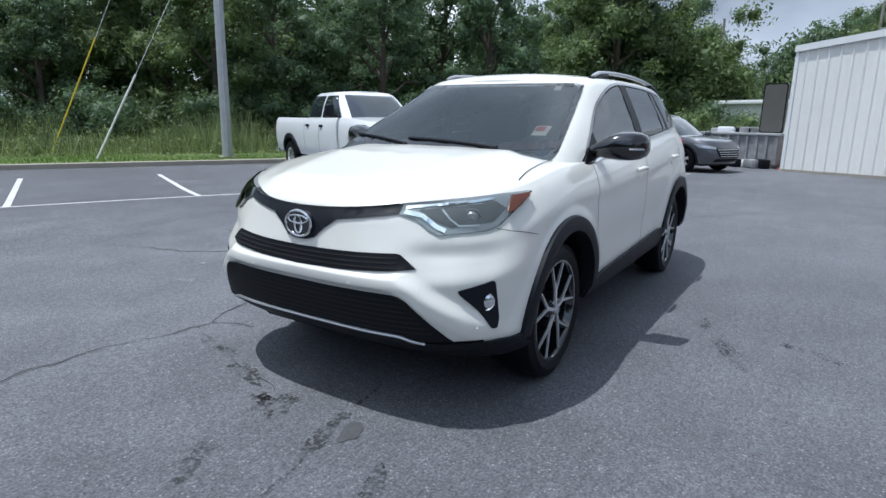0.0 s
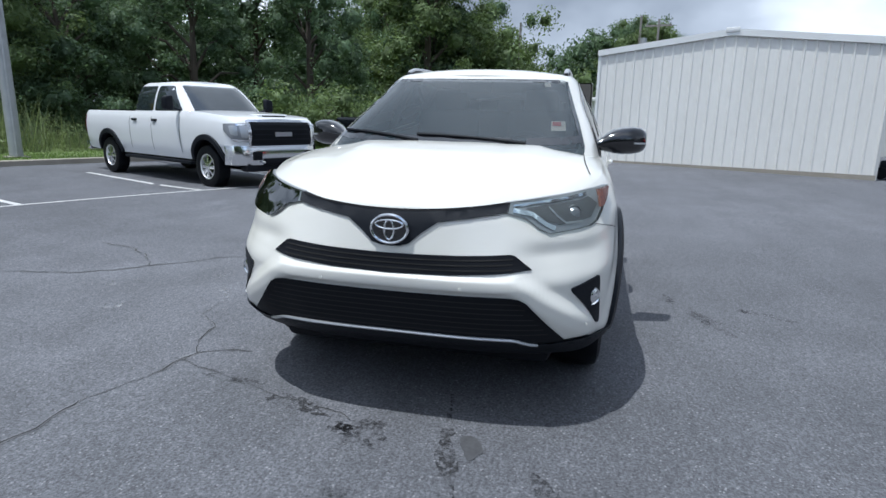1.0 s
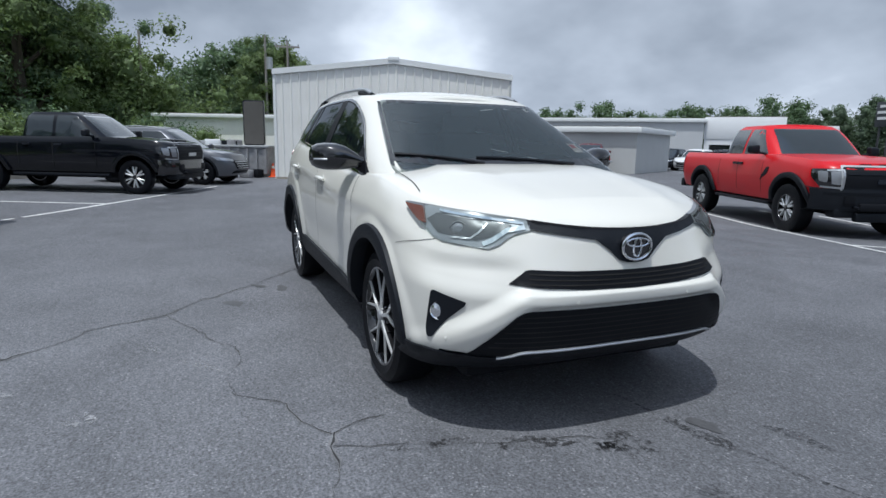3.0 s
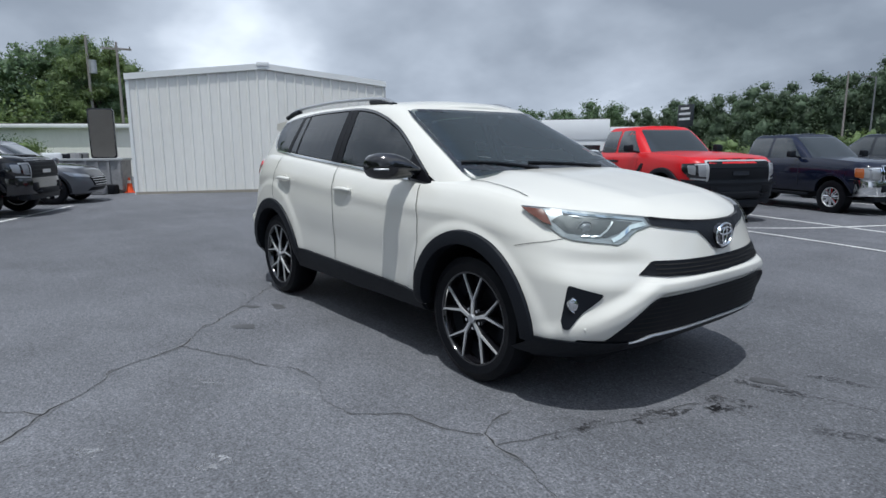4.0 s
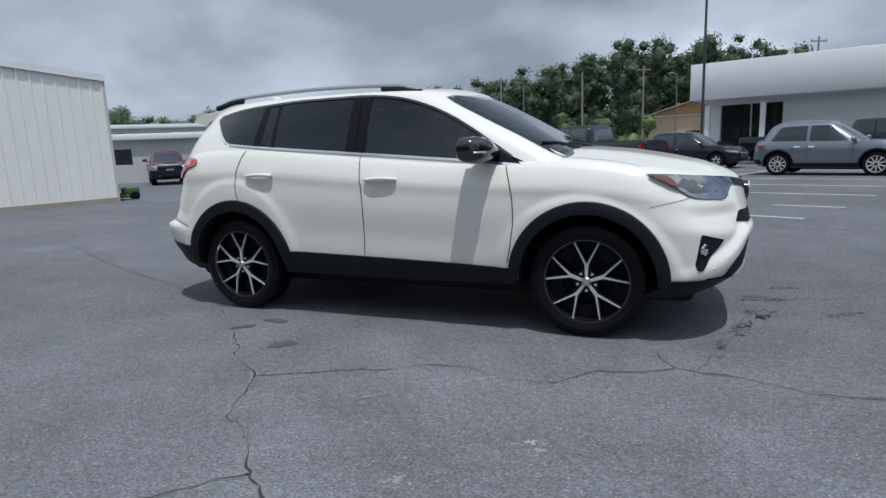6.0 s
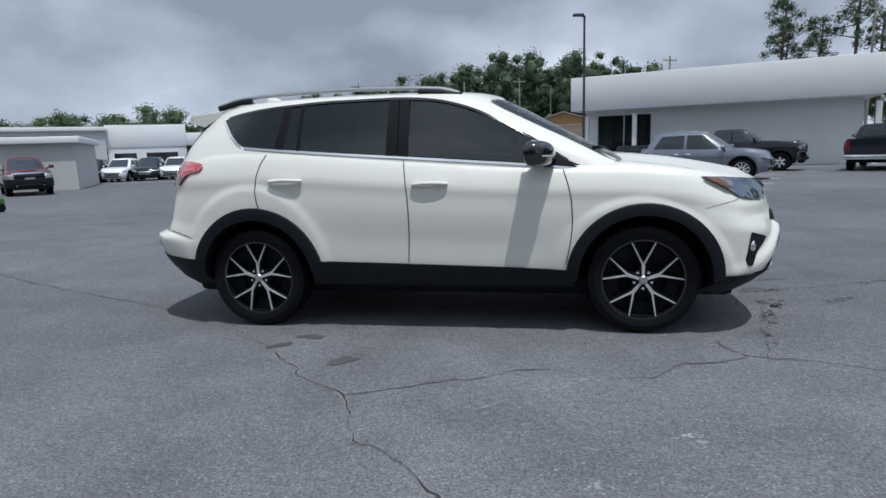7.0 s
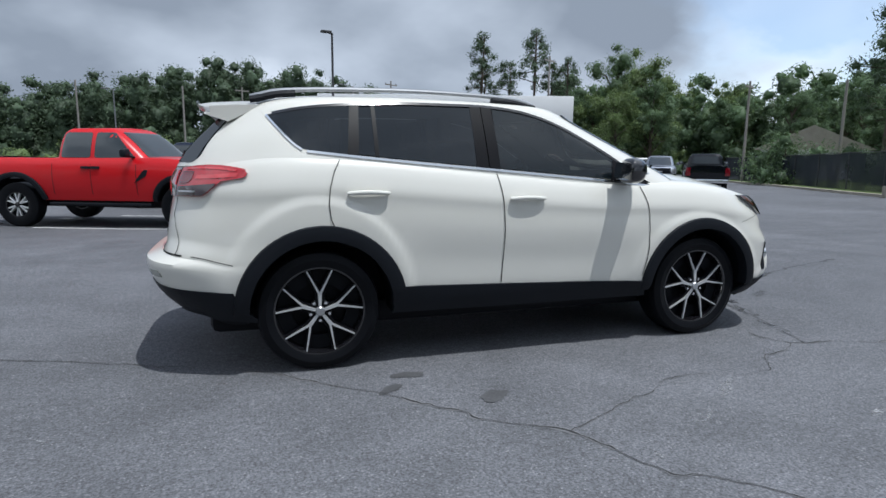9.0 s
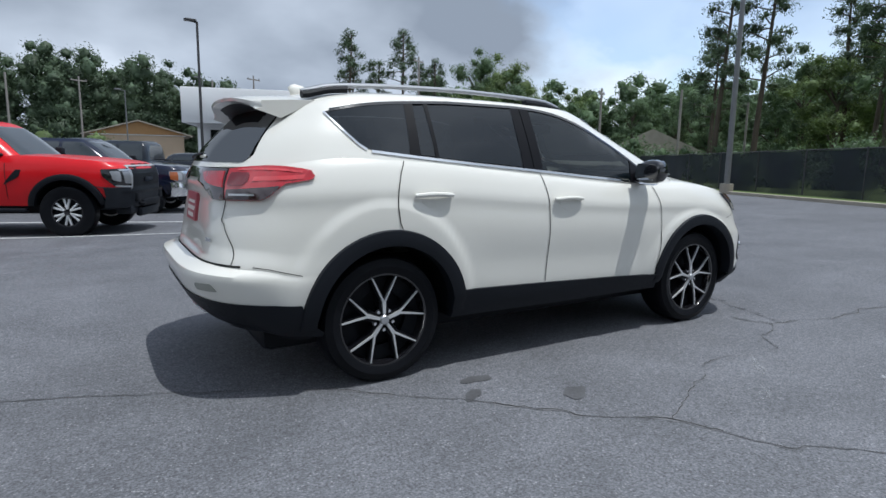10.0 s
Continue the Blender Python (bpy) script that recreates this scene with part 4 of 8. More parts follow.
    for s in (1, -1):
        box_part("fog_light_bezel", (fx - 0.20, s * (hw - 0.44) - 0.09, zc - 0.11), (fx + 0.030, s * (hw - 0.44) + 0.09, zc + 0.05), M["mesh_black"], t, bevel=0.02)
    box_part("lower_intake", (fx - 0.12, -0.46, zc - 0.21), (fx + 0.062, 0.46, zc - 0.08), M["mesh_black"], t, bevel=0.03)
    box_part("rear_bumper", (rx - 0.10, -hw + 0.06, lo - 0.02), (rx + 0.10, hw - 0.06, lo + 0.18), M["chrome"] if bumper == "chrome" else M["plastic"], t, bevel=0.03)
    patch("tailgate_seam", rounded([(-hw + 0.30, rail - 0.50), (hw - 0.30, rail - 0.50), (hw - 0.30, rail - 0.06), (-hw + 0.30, rail - 0.06)], 0.03), lambda a, z, o: body.wrap(a, z, o, True), M[paint], t, 0.02, 0.012, 0.2)
    box_part("chassis", (rx + 0.3, -0.55, lo - 0.16), (fx - 0.4, 0.55, lo + 0.02), M["mesh_black"], t)
    for x in (ax, bx):
        rod_part("axle", (x, -hw + 0.2, tyre), (x, hw - 0.2, tyre), 0.06, M["mesh_black"], t)
    return t, body, c


def wagon(name, at, turn, label, paint, category="suv", wb=2.79, long=4.85, fo=0.93, width=1.92, height=1.70, tyre=0.37, rim=0.235, style="five", belt=1.05, hood=1.02,
          nose=0.78, screen=(1.05, 0.20), tail=(-1.75, -2.10), group="parked vehicles", roof_rails=True, boot=None, cladding="plastic"):
    """A passenger car or SUV: body, glasshouse, lamps, face and wheels. boot: height of a sedan's boot lid."""
    t = thing(name, at, label, category, group, turn)
    fx, rx = wb / 2 + fo, wb / 2 + fo - long
    ax, bx, hw, lo = wb / 2, -wb / 2, width / 2, 0.26
    body = Shell(curve((0, fx - 0.10), (0.4, fx), (0.75, fx - 0.03), (1, fx - 0.16)), curve((0, rx + 0.10), (0.35, rx), (0.8, rx + 0.06), (1, rx + 0.12)),
                 curve((0, hw - 0.06), (0.3, hw - 0.01), (0.6, hw), (0.86, hw - 0.02), (1, hw - 0.08)),
                 curve((rx, lo + 0.10), (bx, lo), (ax, lo), (fx, lo + 0.02)),
                 curve((rx, boot or belt + 0.06), (bx, boot or belt + 0.05), (screen[0], belt), (screen[0] + 0.2, hood + 0.02), (fx - 0.35, hood - 0.08), (fx, nose)),
                 ax - 0.15, bx - 0.1, 2.8, 3.4, crown=0.04)
    b = part("body", body.mesh(np.linspace(0, 1, 12), 16, 30, top_rows=6), [M[paint], M["mesh_black"]], t, smooth=True, sharp=32)
    wr = tyre + 0.055
    carve(b, [wheel_well(x, tyre + 0.01, wr, s * 0.5, s * (hw + 0.3)) for x in (ax, bx) for s in (1, -1)])
    base, top = belt - 0.03, height
    c = Shell(curve((0, screen[0] + 0.06), (0.85, screen[1] + 0.06), (1, screen[1] - 0.12)), curve((0, tail[1] + 0.02), (0.85, tail[0]), (1, tail[0] + 0.2)),
              curve((0, hw - 0.08), (0.4, hw - 0.13), (0.86, hw - 0.26), (1, hw - 0.38)), curve((-3, base + 0.03), (0, base)), curve((tail[1], top - 0.10), (tail[0], top - 0.05), (-0.5, top - 0.03), (screen[1], top - 0.05)),
              screen[1] - 0.35, tail[0] + 0.45, 3.6, 3.6, crown=0.04)
    part("cabin", c.mesh([0, 0.2, 0.4, 0.6, 0.74, 0.86, 0.94, 1], 14, 16, top_rows=6), M[paint], t, smooth=True, sharp=30)
    zb, zt = base + 0.06, top - 0.14
    frt = lambda z: screen[0] + (screen[1] - screen[0]) * (z - base) / (top - base)
    bak = lambda z: tail[1] + (tail[0] - tail[1]) * (z - base) / (top - base)
    mid = (screen[1] + tail[0]) / 2 + 0.25
    for s in (1, -1):
        side_glass(t, c, rounded([(mid + 0.05, zb), (frt(zb) - 0.38, zb), (frt(zt) - 0.30, zt), (mid + 0.05, zt)], [0.03, 0.02, 0.08, 0.03]), s, M["car_glass"])
        side_glass(t, c, rounded([(bak(zb) + 0.42, zb + 0.03), (mid - 0.05, zb), (mid - 0.05, zt), (bak(zt) + 0.46, zt - 0.02)], [0.04, 0.03, 0.03, 0.08]), s, M["car_glass"])
        wp = lambda a, z, o: body.side(a, z, o, s)
        for xs in (screen[0] - 0.30, mid, bx + 0.42):
            strip("shut_line", [(xs, lo + 0.16 + 0.04 * k) for k in range(int((belt - lo - 0.22) / 0.04))], wp, 0.010, M["gap"], t)
        for xs in (mid + 0.14, bx + 0.58):
            patch("door_handle", rounded([(xs - 0.09, belt - 0.16), (xs + 0.09, belt - 0.16), (xs + 0.09, belt - 0.12), (xs - 0.09, belt - 0.12)], 0.018), wp, M["chrome"], t, 0.04, 0.03, 0.1)
        for x in (ax, bx):
            flare("wheel_arch", t, body, x, tyre + 0.01, wr - 0.01, wr + 0.05, s, M[cladding or paint], lo + 0.02, 0.012)
            wheel(t, x, s * (hw - 0.02), tyre, rim, 0.23, style, 32)
        if cladding:
            patch("rocker_cladding", [(bx + 0.45, lo + 0.01), (ax - 0.45, lo + 0.01), (ax - 0.45, lo + 0.16), (bx + 0.45, lo + 0.16)], wp, M[cladding], t, 0.03, 0.014, 0.2)
        door_mirror(t, (screen[0] - 0.28, s * (hw + 0.09), belt + 0.08), (0.09, 0.12, 0.085), M[paint], s, (screen[0] - 0.24, s * (hw - 0.08), belt + 0.02))
        hx = lambda a, z, o: body.wrap(s * a, z, o)
        hz = nose - 0.02
        patch("headlight", rounded([(hw - 0.50, hz - 0.07), (hw + 0.08, hz - 0.02), (hw + 0.24, hz + 0.10), (hw - 0.50, hz + 0.02)], 0.03), hx, M["lamp_shell"], t, 0.03, 0.010, 0.06)
        patch("headlight_lens", rounded([(hw - 0.44, hz - 0.045), (hw - 0.02, hz - 0.01), (hw + 0.02, hz + 0.055), (hw - 0.44, hz + 0.01)], 0.02), hx, M["satin"], t, 0.02, 0.016, 0.06)
        rw = lambda a, z, o: body.wrap(s * a, z, o, True)
        patch("tail_light", rounded([(hw - 0.45, belt - 0.24), (hw + 0.16, belt - 0.20), (hw + 0.20, belt - 0.06), (hw - 0.45, belt - 0.08)], 0.04), rw, M["lens_deep"], t, 0.03, 0.012, 0.06)
        if roof_rails:
            pts = [c.side(x, c.high(x) - 0.02, -0.10, s) + Vector((0, 0, 0.03 + 0.035 * math.sin(math.pi * k / 10))) for k, x in enumerate(np.linspace(screen[1] - 0.35, tail[0] + 0.35, 11))]
            part("roof_rail", sweep(pts, 0.018, 6), M["satin"], t, smooth=True)
    patch("windscreen", rounded([(-hw + 0.26, base + 0.06), (hw - 0.26, base + 0.06), (hw - 0.38, top - 0.11), (-hw + 0.38, top - 0.11)], 0.05), lambda a, z, o: c.wrap(a, z, o), M["car_glass"], t, 0.02, 0.006, 0.12)
    patch("rear_window", rounded([(-hw + 0.34, base + 0.12), (hw - 0.34, base + 0.12), (hw - 0.46, top - 0.16), (-hw + 0.46, top - 0.16)], 0.06), lambda a, z, o: c.wrap(a, z, o, True), M["car_glass"], t, 0.02, 0.006, 0.12)
    fw = lambda a, z, o: body.wrap(a, z, o)
    patch("grille", rounded([(-0.42, nose - 0.32), (0.42, nose - 0.32), (0.56, nose - 0.05), (-0.56, nose - 0.05)], 0.06), fw, M["mesh_black"], t, 0.02, 0.012, 0.08)
    for k in range(4):
        z = nose - 0.28 + 0.065 * k
        strip("grille_bar", [(a, z) for a in np.linspace(-0.40 - 0.03 * k, 0.40 + 0.03 * k, 12)], fw, 0.020, M["satin"], t, 0.020)
    patch("lower_intake", rounded([(-0.60, lo + 0.08), (0.60, lo + 0.08), (0.50, lo + 0.17), (-0.50, lo + 0.17)], 0.03), fw, M["mesh_black"], t, 0.02, 0.010, 0.08)
    patch("rear_bumper_cladding", [(-hw - 0.1, lo + 0.12), (hw + 0.1, lo + 0.12), (hw + 0.1, lo + 0.28), (-hw - 0.1, lo + 0.28)], lambda a, z, o: body.wrap(a, z, o, True), M[cladding or paint], t, 0.02, 0.012, 0.12)
    box_part("underbody", (rx + 0.5, -0.6, 0.2), (fx - 0.5, 0.6, 0.36), M["mesh_black"], t)
    return t, body, c

# ---------------------------------------------------------------- markings, kerbs, cracks
def ribbon(name, pts, width, mat, lift=0.004, label="", category="", kind="structure", jag=0.0, seed=1, step=0.12):
    """A flat band along pts on the ground; jag wanders it sideways like a crack, with a width that comes and goes."""
    rnd = random.Random(seed)
    fine = []
    for (x0, y0), (x1, y1) in zip(pts, pts[1:]):
        n = max(1, int(math.hypot(x1 - x0, y1 - y0) / step))
        fine += [(x0 + (x1 - x0) * k / n, y0 + (y1 - y0) * k / n) for k in range(n)]
    fine.append(pts[-1])
    verts, faces = [], []
    drift = 0.0
    for i, (x, y) in enumerate(fine):
        a, b = fine[max(i - 1, 0)], fine[min(i + 1, len(fine) - 1)]
        d = math.hypot(b[0] - a[0], b[1] - a[1]) or 1
        nx, ny = -(b[1] - a[1]) / d, (b[0] - a[0]) / d
        w = width / 2
        if jag:
            drift = 0.72 * drift + rnd.gauss(0, jag)
            w *= rnd.uniform(0.35, 1.5) * (0.25 if noise.noise((x * 3.1, y * 3.1, 1.7)) > 0.12 else 1.0)
        for s in (1, -1):
            px, py = x + nx * (drift + s * w), y + ny * (drift + s * w)
            verts.append((px, py, ground_z(px, py) + lift))
    faces = [(2 * i, 2 * i + 1, 2 * i + 3, 2 * i + 2) for i in range(len(fine) - 1)]
    ob = link_mesh(name, verts, faces, mat)
    return tagged(ob, label, category, kind=kind)


def along(p, q, t):
    return (p[0] + (q[0] - p[0]) * t, p[1] + (q[1] - p[1]) * t)


# the row where the white and black pickups stand
ribbon("parking_line", [(4.8, -10.7), (-14.2, -1.15)], 0.10, M["line_paint"], label="worn white parking line on asphalt", category="road marking")
for k in range(-2, 6):
    a = (0.2 - 2.47 * k, -8.45 + 1.24 * k)
    ribbon("parking_line", [a, (a[0] - 2.0, a[1] - 4.4)], 0.10, M["line_paint"], label="worn white bay line on asphalt", category="road marking")
# the row in front of the showroom
P, Q = (-1.3, 7.2), (6.6, 26.0)
ribbon("parking_line", [P, Q], 0.10, M["line_paint"], label="worn white parking line on asphalt", category="road marking")
for k in range(7):
    a = along(P, Q, k / 7.4)
    ribbon("parking_line", [(a[0] - 4.6, a[1] + 1.9), (a[0] + 4.8, a[1] - 1.95)], 0.10, M["line_paint"], label="worn white bay line on asphalt", category="road marking")


def kerb(name, pts, label):
    """A concrete kerb as a real step, with a rounded face."""
    prof = [(-0.16, -0.05), (-0.16, 0.12), (-0.14, 0.14), (0.0, 0.14), (0.03, 0.125), (0.045, -0.05)]
    verts, faces = [], []
    for i, (x, y) in enumerate(pts):
        a, b = pts[max(i - 1, 0)], pts[min(i + 1, len(pts) - 1)]
        d = math.hypot(b[0] - a[0], b[1] - a[1])
        nx, ny = -(b[1] - a[1]) / d, (b[0] - a[0]) / d
        for o, z in prof:
            verts.append((x + nx * o, y + ny * o, ground_z(x, y) + z))
    n = len(prof)
    faces = [(i * n + k, i * n + k + 1, (i + 1) * n + k + 1, (i + 1) * n + k) for i in range(len(pts) - 1) for k in range(n - 1)]
    return tagged(link_mesh(name, verts, faces, M["kerb"]), label, "kerb", kind="structure")


def dense(pts, step=2.0):
    out = []
    for p, q in zip(pts, pts[1:]):
        n = max(1, int(math.hypot(q[0] - p[0], q[1] - p[1]) / step))
        out += [along(p, q, k / n) for k in range(n)]
    return out + [pts[-1]]


WEST = [(-44, 9), (-30, 0.6), (-22, -4.3), (-15.3, -8.6), (-8.6, -12.4), (-2.5, -15.2), (6, -19.3), (18, -25), (34, -33)]
EAST = [(34, -33), (24, -12), (19.3, 4.2), (25.2, 16.2), (31, 26.3), (38, 40)]
kerb("kerb", dense(WEST), "stained concrete kerb along the grass verge")
kerb("kerb", dense(EAST), "concrete kerb at the foot of the screened fence")


def offset(pts, d):
    out = []
    for i, (x, y) in enumerate(pts):
        a, b = pts[max(i - 1, 0)], pts[min(i + 1, len(pts) - 1)]
        l = math.hypot(b[0] - a[0], b[1] - a[1])
        out.append((x - (b[1] - a[1]) / l * -d, y + (b[0] - a[0]) / l * -d))
    return out


def verge(name, pts, far, label):
    """Lawn beyond a kerb: a raised sheet that runs back under the trees."""
    inner, verts, faces = dense(pts, 3.0), [], []
    rows = (0.14, 0.5, 1.5, 3, 6, 12, far)
    for d in rows:
        for x, y in offset(inner, d):
            verts.append((x, y, ground_z(x, y) + 0.13 + 0.03 * noise.noise((x, y, 0)) + 0.02 * d ** 0.8 * (0.3 if d < 7 else 0.6)))
    n = len(inner)
    faces = [(j * n + i, j * n + i + 1, (j + 1) * n + i + 1, (j + 1) * n + i) for j in range(len(rows) - 1) for i in range(n - 1)]
    return tagged(link_mesh(name, verts, faces, M["lawn"], smooth=True), label, "grass", kind="structure")


verge("ground_verge", WEST, 70, "mown grass verge rising to the woods")
verge("ground_verge", EAST, 60, "grass behind the screened fence")

# cracks, stains and scuffs round the car
CRACKS = [
    [(-1.60, -0.85), (-1.50, -0.97), (-1.34, -1.12), (-1.24, -1.19), (-1.07, -1.34), (-0.97, -1.45), (-0.75, -1.63), (-0.67, -1.76), (-0.56, -1.83), (-0.36, -1.95), (-0.31, -2.03),
     (-0.21, -2.18), (-0.16, -2.34), (-0.10, -2.45), (0.05, -2.53), (0.17, -2.63), (0.24, -2.72), (0.33, -2.81), (0.40, -2.86), (0.56, -3.00), (0.72, -3.22), (0.80, -3.60), (0.98, -4.10)],
    [(-0.31, -2.00), (-0.10, -1.89), (0.16, -1.79), (0.36, -1.69), (0.56, -1.57), (0.71, -1.55), (0.85, -1.59), (1.06, -1.64), (1.29, -1.63), (1.42, -1.46), (1.68, -1.36), (1.84, -1.24)],
    [(1.84, -1.24), (1.96, -1.27), (2.11, -1.28), (2.26, -1.34), (2.41, -1.38), (2.60, -1.39), (2.73, -1.38), (2.90, -1.42), (3.05, -1.37), (3.40, -1.45), (3.90, -1.36)],
    [(0.33, -2.81), (0.24, -2.90), (0.17, -2.99), (0.10, -3.06), (0.02, -3.14), (-0.14, -3.39), (-0.30, -3.90)],
    [(1.84, -1.24), (1.78, -1.13), (1.76, -0.98)],
    [(1.96, -1.27), (2.00, -1.17), (2.06, -1.02), (2.09, -0.78), (2.17, -0.59), (2.26, -0.27), (2.36, -0.10)],
    [(-1.60, -0.85), (-2.6, -0.4), (-4.4, 0.3), (-6.5, 1.4)],
]
for i, c in enumerate(CRACKS):
    main = i in (0, 2, 3)
    ribbon("crack_edge", c, 0.032 if main else 0.012, M["crack_edge"], 0.0025, "crumbled pale edge of an asphalt crack", "crack", jag=0.008, seed=40 + i, step=0.035)
    ribbon("crack", c, 0.0095 if main else 0.0045, M["crack"], 0.0045, "narrow open crack in the asphalt", "crack", jag=0.008, seed=40 + i, step=0.035)


def blot(name, x, y, rx, ry, turn, mat, label, category, seed, lift=0.0035, rough=0.25):
    """A stain of uneven outline."""
    r = random.Random(seed)
    c, s = math.cos(radians(turn)), math.sin(radians(turn))
    ph = [r.uniform(0, 6.28) for _ in range(5)]
    n, verts = 28, []
    for i in range(n + 1):
        a = 2 * math.pi * i / n
        w = 0 if i == n else 1 + rough * sum(math.sin((q + 2) * a + ph[q]) / (q + 1.5) for q in range(5))
        u, v = rx * w * math.cos(a), ry * w * math.sin(a)
        px, py = x + u * c - v * s, y + u * s + v * c
        verts.append((px, py, ground_z(px, py) + lift))
    return tagged(link_mesh(name, verts, [(n, i, (i + 1) % n) for i in range(n)], mat), label, category, kind="structure")


for i, (x, y, rx, ry, t) in enumerate([(-0.49, -1.52, 0.10, 0.055, 20), (-0.86, -1.10, 0.09, 0.05, 0), (-1.00, -1.28, 0.08, 0.04, 30), (2.375, 0.385, 0.075, 0.05, 20), (2.38, -0.08, 0.14, 0.07, 70), (2.86, 0.02, 0.13, 0.06, 40),
                                       (2.42, -0.11, 0.10, 0.05, 60), (2.24, -0.45, 0.22, 0.04, 70), (2.08, -0.90, 0.20, 0.03, 80), (2.62, 0.70, 0.10, 0.05, 10), (-0.01, 1.43, 0.09, 0.04, 10), (0.45, 1.62, 0.20, 0.06, 30), (0.2, 2.05, 0.16, 0.05, 60)]):
    blot("oil_stain", x, y, rx, ry, t, M["oil" if i < 4 else "oil_mist"], "dark broken oil spot on the asphalt", "stain", 70 + i, rough=0.25 if i < 4 else 0.5)
# a dark seam of old sealant leading away from the nose
ribbon("sealant_seam", [(1.95, 0.21), (2.07, 0.23), (2.34, 0.27), (2.57, 0.35), (2.76, 0.40), (3.3, 0.60), (4.2, 0.95), (5.6, 1.45)], 0.070, M["oil_mist"], 0.003, "dark band of old crack sealant", "stain", jag=0.006, seed=3, step=0.05)
rnd = random.Random(11)
for i in range(30):
    a, d = rnd.uniform(0, 6.28), rnd.uniform(1.8, 7.0)
    x, y = d * math.cos(a) * 1.1, d * math.sin(a)
    if abs(x) < 2.4 and abs(y) < 1.1:
        continue
    blot("scuff", x, y, rnd.uniform(0.03, 0.11), rnd.uniform(0.003, 0.009), rnd.uniform(0, 180), M["scuff"], "pale scrape in the asphalt", "scuff", 200 + i, 0.003, 0.4)
for k, (x, y, rx, ry, t) in enumerate(((0.82, -1.76, 0.16, 0.03, 32), (-0.51, -2.755, 0.055, 0.008, 76), (-0.325, -2.845, 0.055, 0.008, 72), (0.89, -2.705, 0.08, 0.045, 14), (0.755, -2.59, 0.045, 0.012, 80), (-0.05, -2.30, 0.05, 0.015, 60),
                                             (0.40, -2.05, 0.10, 0.04, 10), (1.3, -2.3, 0.12, 0.05, 40))):
    blot("scuff", x, y, rx, ry, t, M["scuff"], "pale scrape in the asphalt", "scuff", 900 + k, 0.003, 0.45)

# ---------------------------------------------------------------- buildings
def gable_wall(parent, width, eave, peak, pitch, mat, n):
    """Ribbed sheet panels across a gable end, each a mesh with its own ribs."""
    w = width / n
    for i in range(n):
        prof = []
        for k in range(3):
            x0 = i * w + k * w / 3
            prof += [(x0, 0.0), (x0 + w / 3 - 0.085, 0.0), (x0 + w / 3 - 0.060, -0.032), (x0 + w / 3 - 0.025, -0.032)]
        prof.append(((i + 1) * w, 0.0))
        verts, faces = [], []
        for x, y in prof:
            top = eave + (peak - eave) * (1 - abs(2 * x / width - 1))
            verts += [(x, y, -0.05), (x, y, top)]
        faces = [(2 * k, 2 * k + 2, 2 * k + 3, 2 * k + 1) for k in range(len(prof) - 1)]
        link_mesh("sheet_panel", verts, faces, mat, parent)


SW, SD, SE, SP = 8.3, 13.0, 3.72, 4.17
shed = thing("metal_shed", (-17.5, 1.0, ground_z(-16, 5)), "off-white ribbed sheet-metal shed with a low gable roof", "shed", turn=70)
gable_wall(shed, SW, SE, SP, 0, M["metal_wall"], 9)
for x in (0.0, SW - 0.12):
    box_part("side_wall", (x, 0.03, -0.05), (x + 0.12, SD, SE - 0.02), M["metal_wall"], shed)
box_part("rear_wall", (0, SD, -0.05), (SW, SD + 0.12, SE), M["metal_wall"], shed)
for a, b in ((0, 1), (1, 2)):
    bm = bmesh.new()
    xs, zs = (-0.06, SW / 2, SW + 0.06), (SE - 0.02, SP, SE - 0.02)
    v = [bm.verts.new((xs[k], y, zs[k] + dz)) for k in (a, b) for y in (-0.03, SD + 0.2) for dz in (0.03, 0.10)]
    for f in ((0, 1, 3, 2), (4, 6, 7, 5), (0, 4, 5, 1), (2, 3, 7, 6), (0, 2, 6, 4), (1, 5, 7, 3)):
        bm.faces.new([v[k] for k in f])
    part("roof", bm, M["metal_trim"], shed)
    bm = bmesh.new()
    v = [bm.verts.new((xs[k], y, zs[k] + dz)) for k in (a, b) for y in (-0.085, -0.034) for dz in (-0.06, 0.13)]
    for f in ((0, 1, 3, 2), (4, 6, 7, 5), (0, 4, 5, 1), (2, 3, 7, 6), (0, 2, 6, 4), (1, 5, 7, 3)):
        bm.faces.new([v[k] for k in f])
    part("gable_trim", bm, M["metal_trim"], shed, "white rake trim")
box_part("ridge_cap", (SW / 2 - 0.20, -0.11, SP + 0.02), (SW / 2 + 0.20, -0.03, SP + 0.17), M["metal_trim"], shed, bevel=0.02)
box_part("base_strip", (-0.02, -0.05, -0.06), (SW + 0.02, -0.034, 0.10), M["kerb"], shed)
box_part("corner_trim", (SW - 0.03, -0.045, -0.05), (SW + 0.045, 0.10, SE - 0.06), M["grey_wall"], shed)
box_part("corner_trim", (-0.045, -0.045, -0.05), (0.05, 0.10, SE - 0.06), M["metal_trim"], shed)


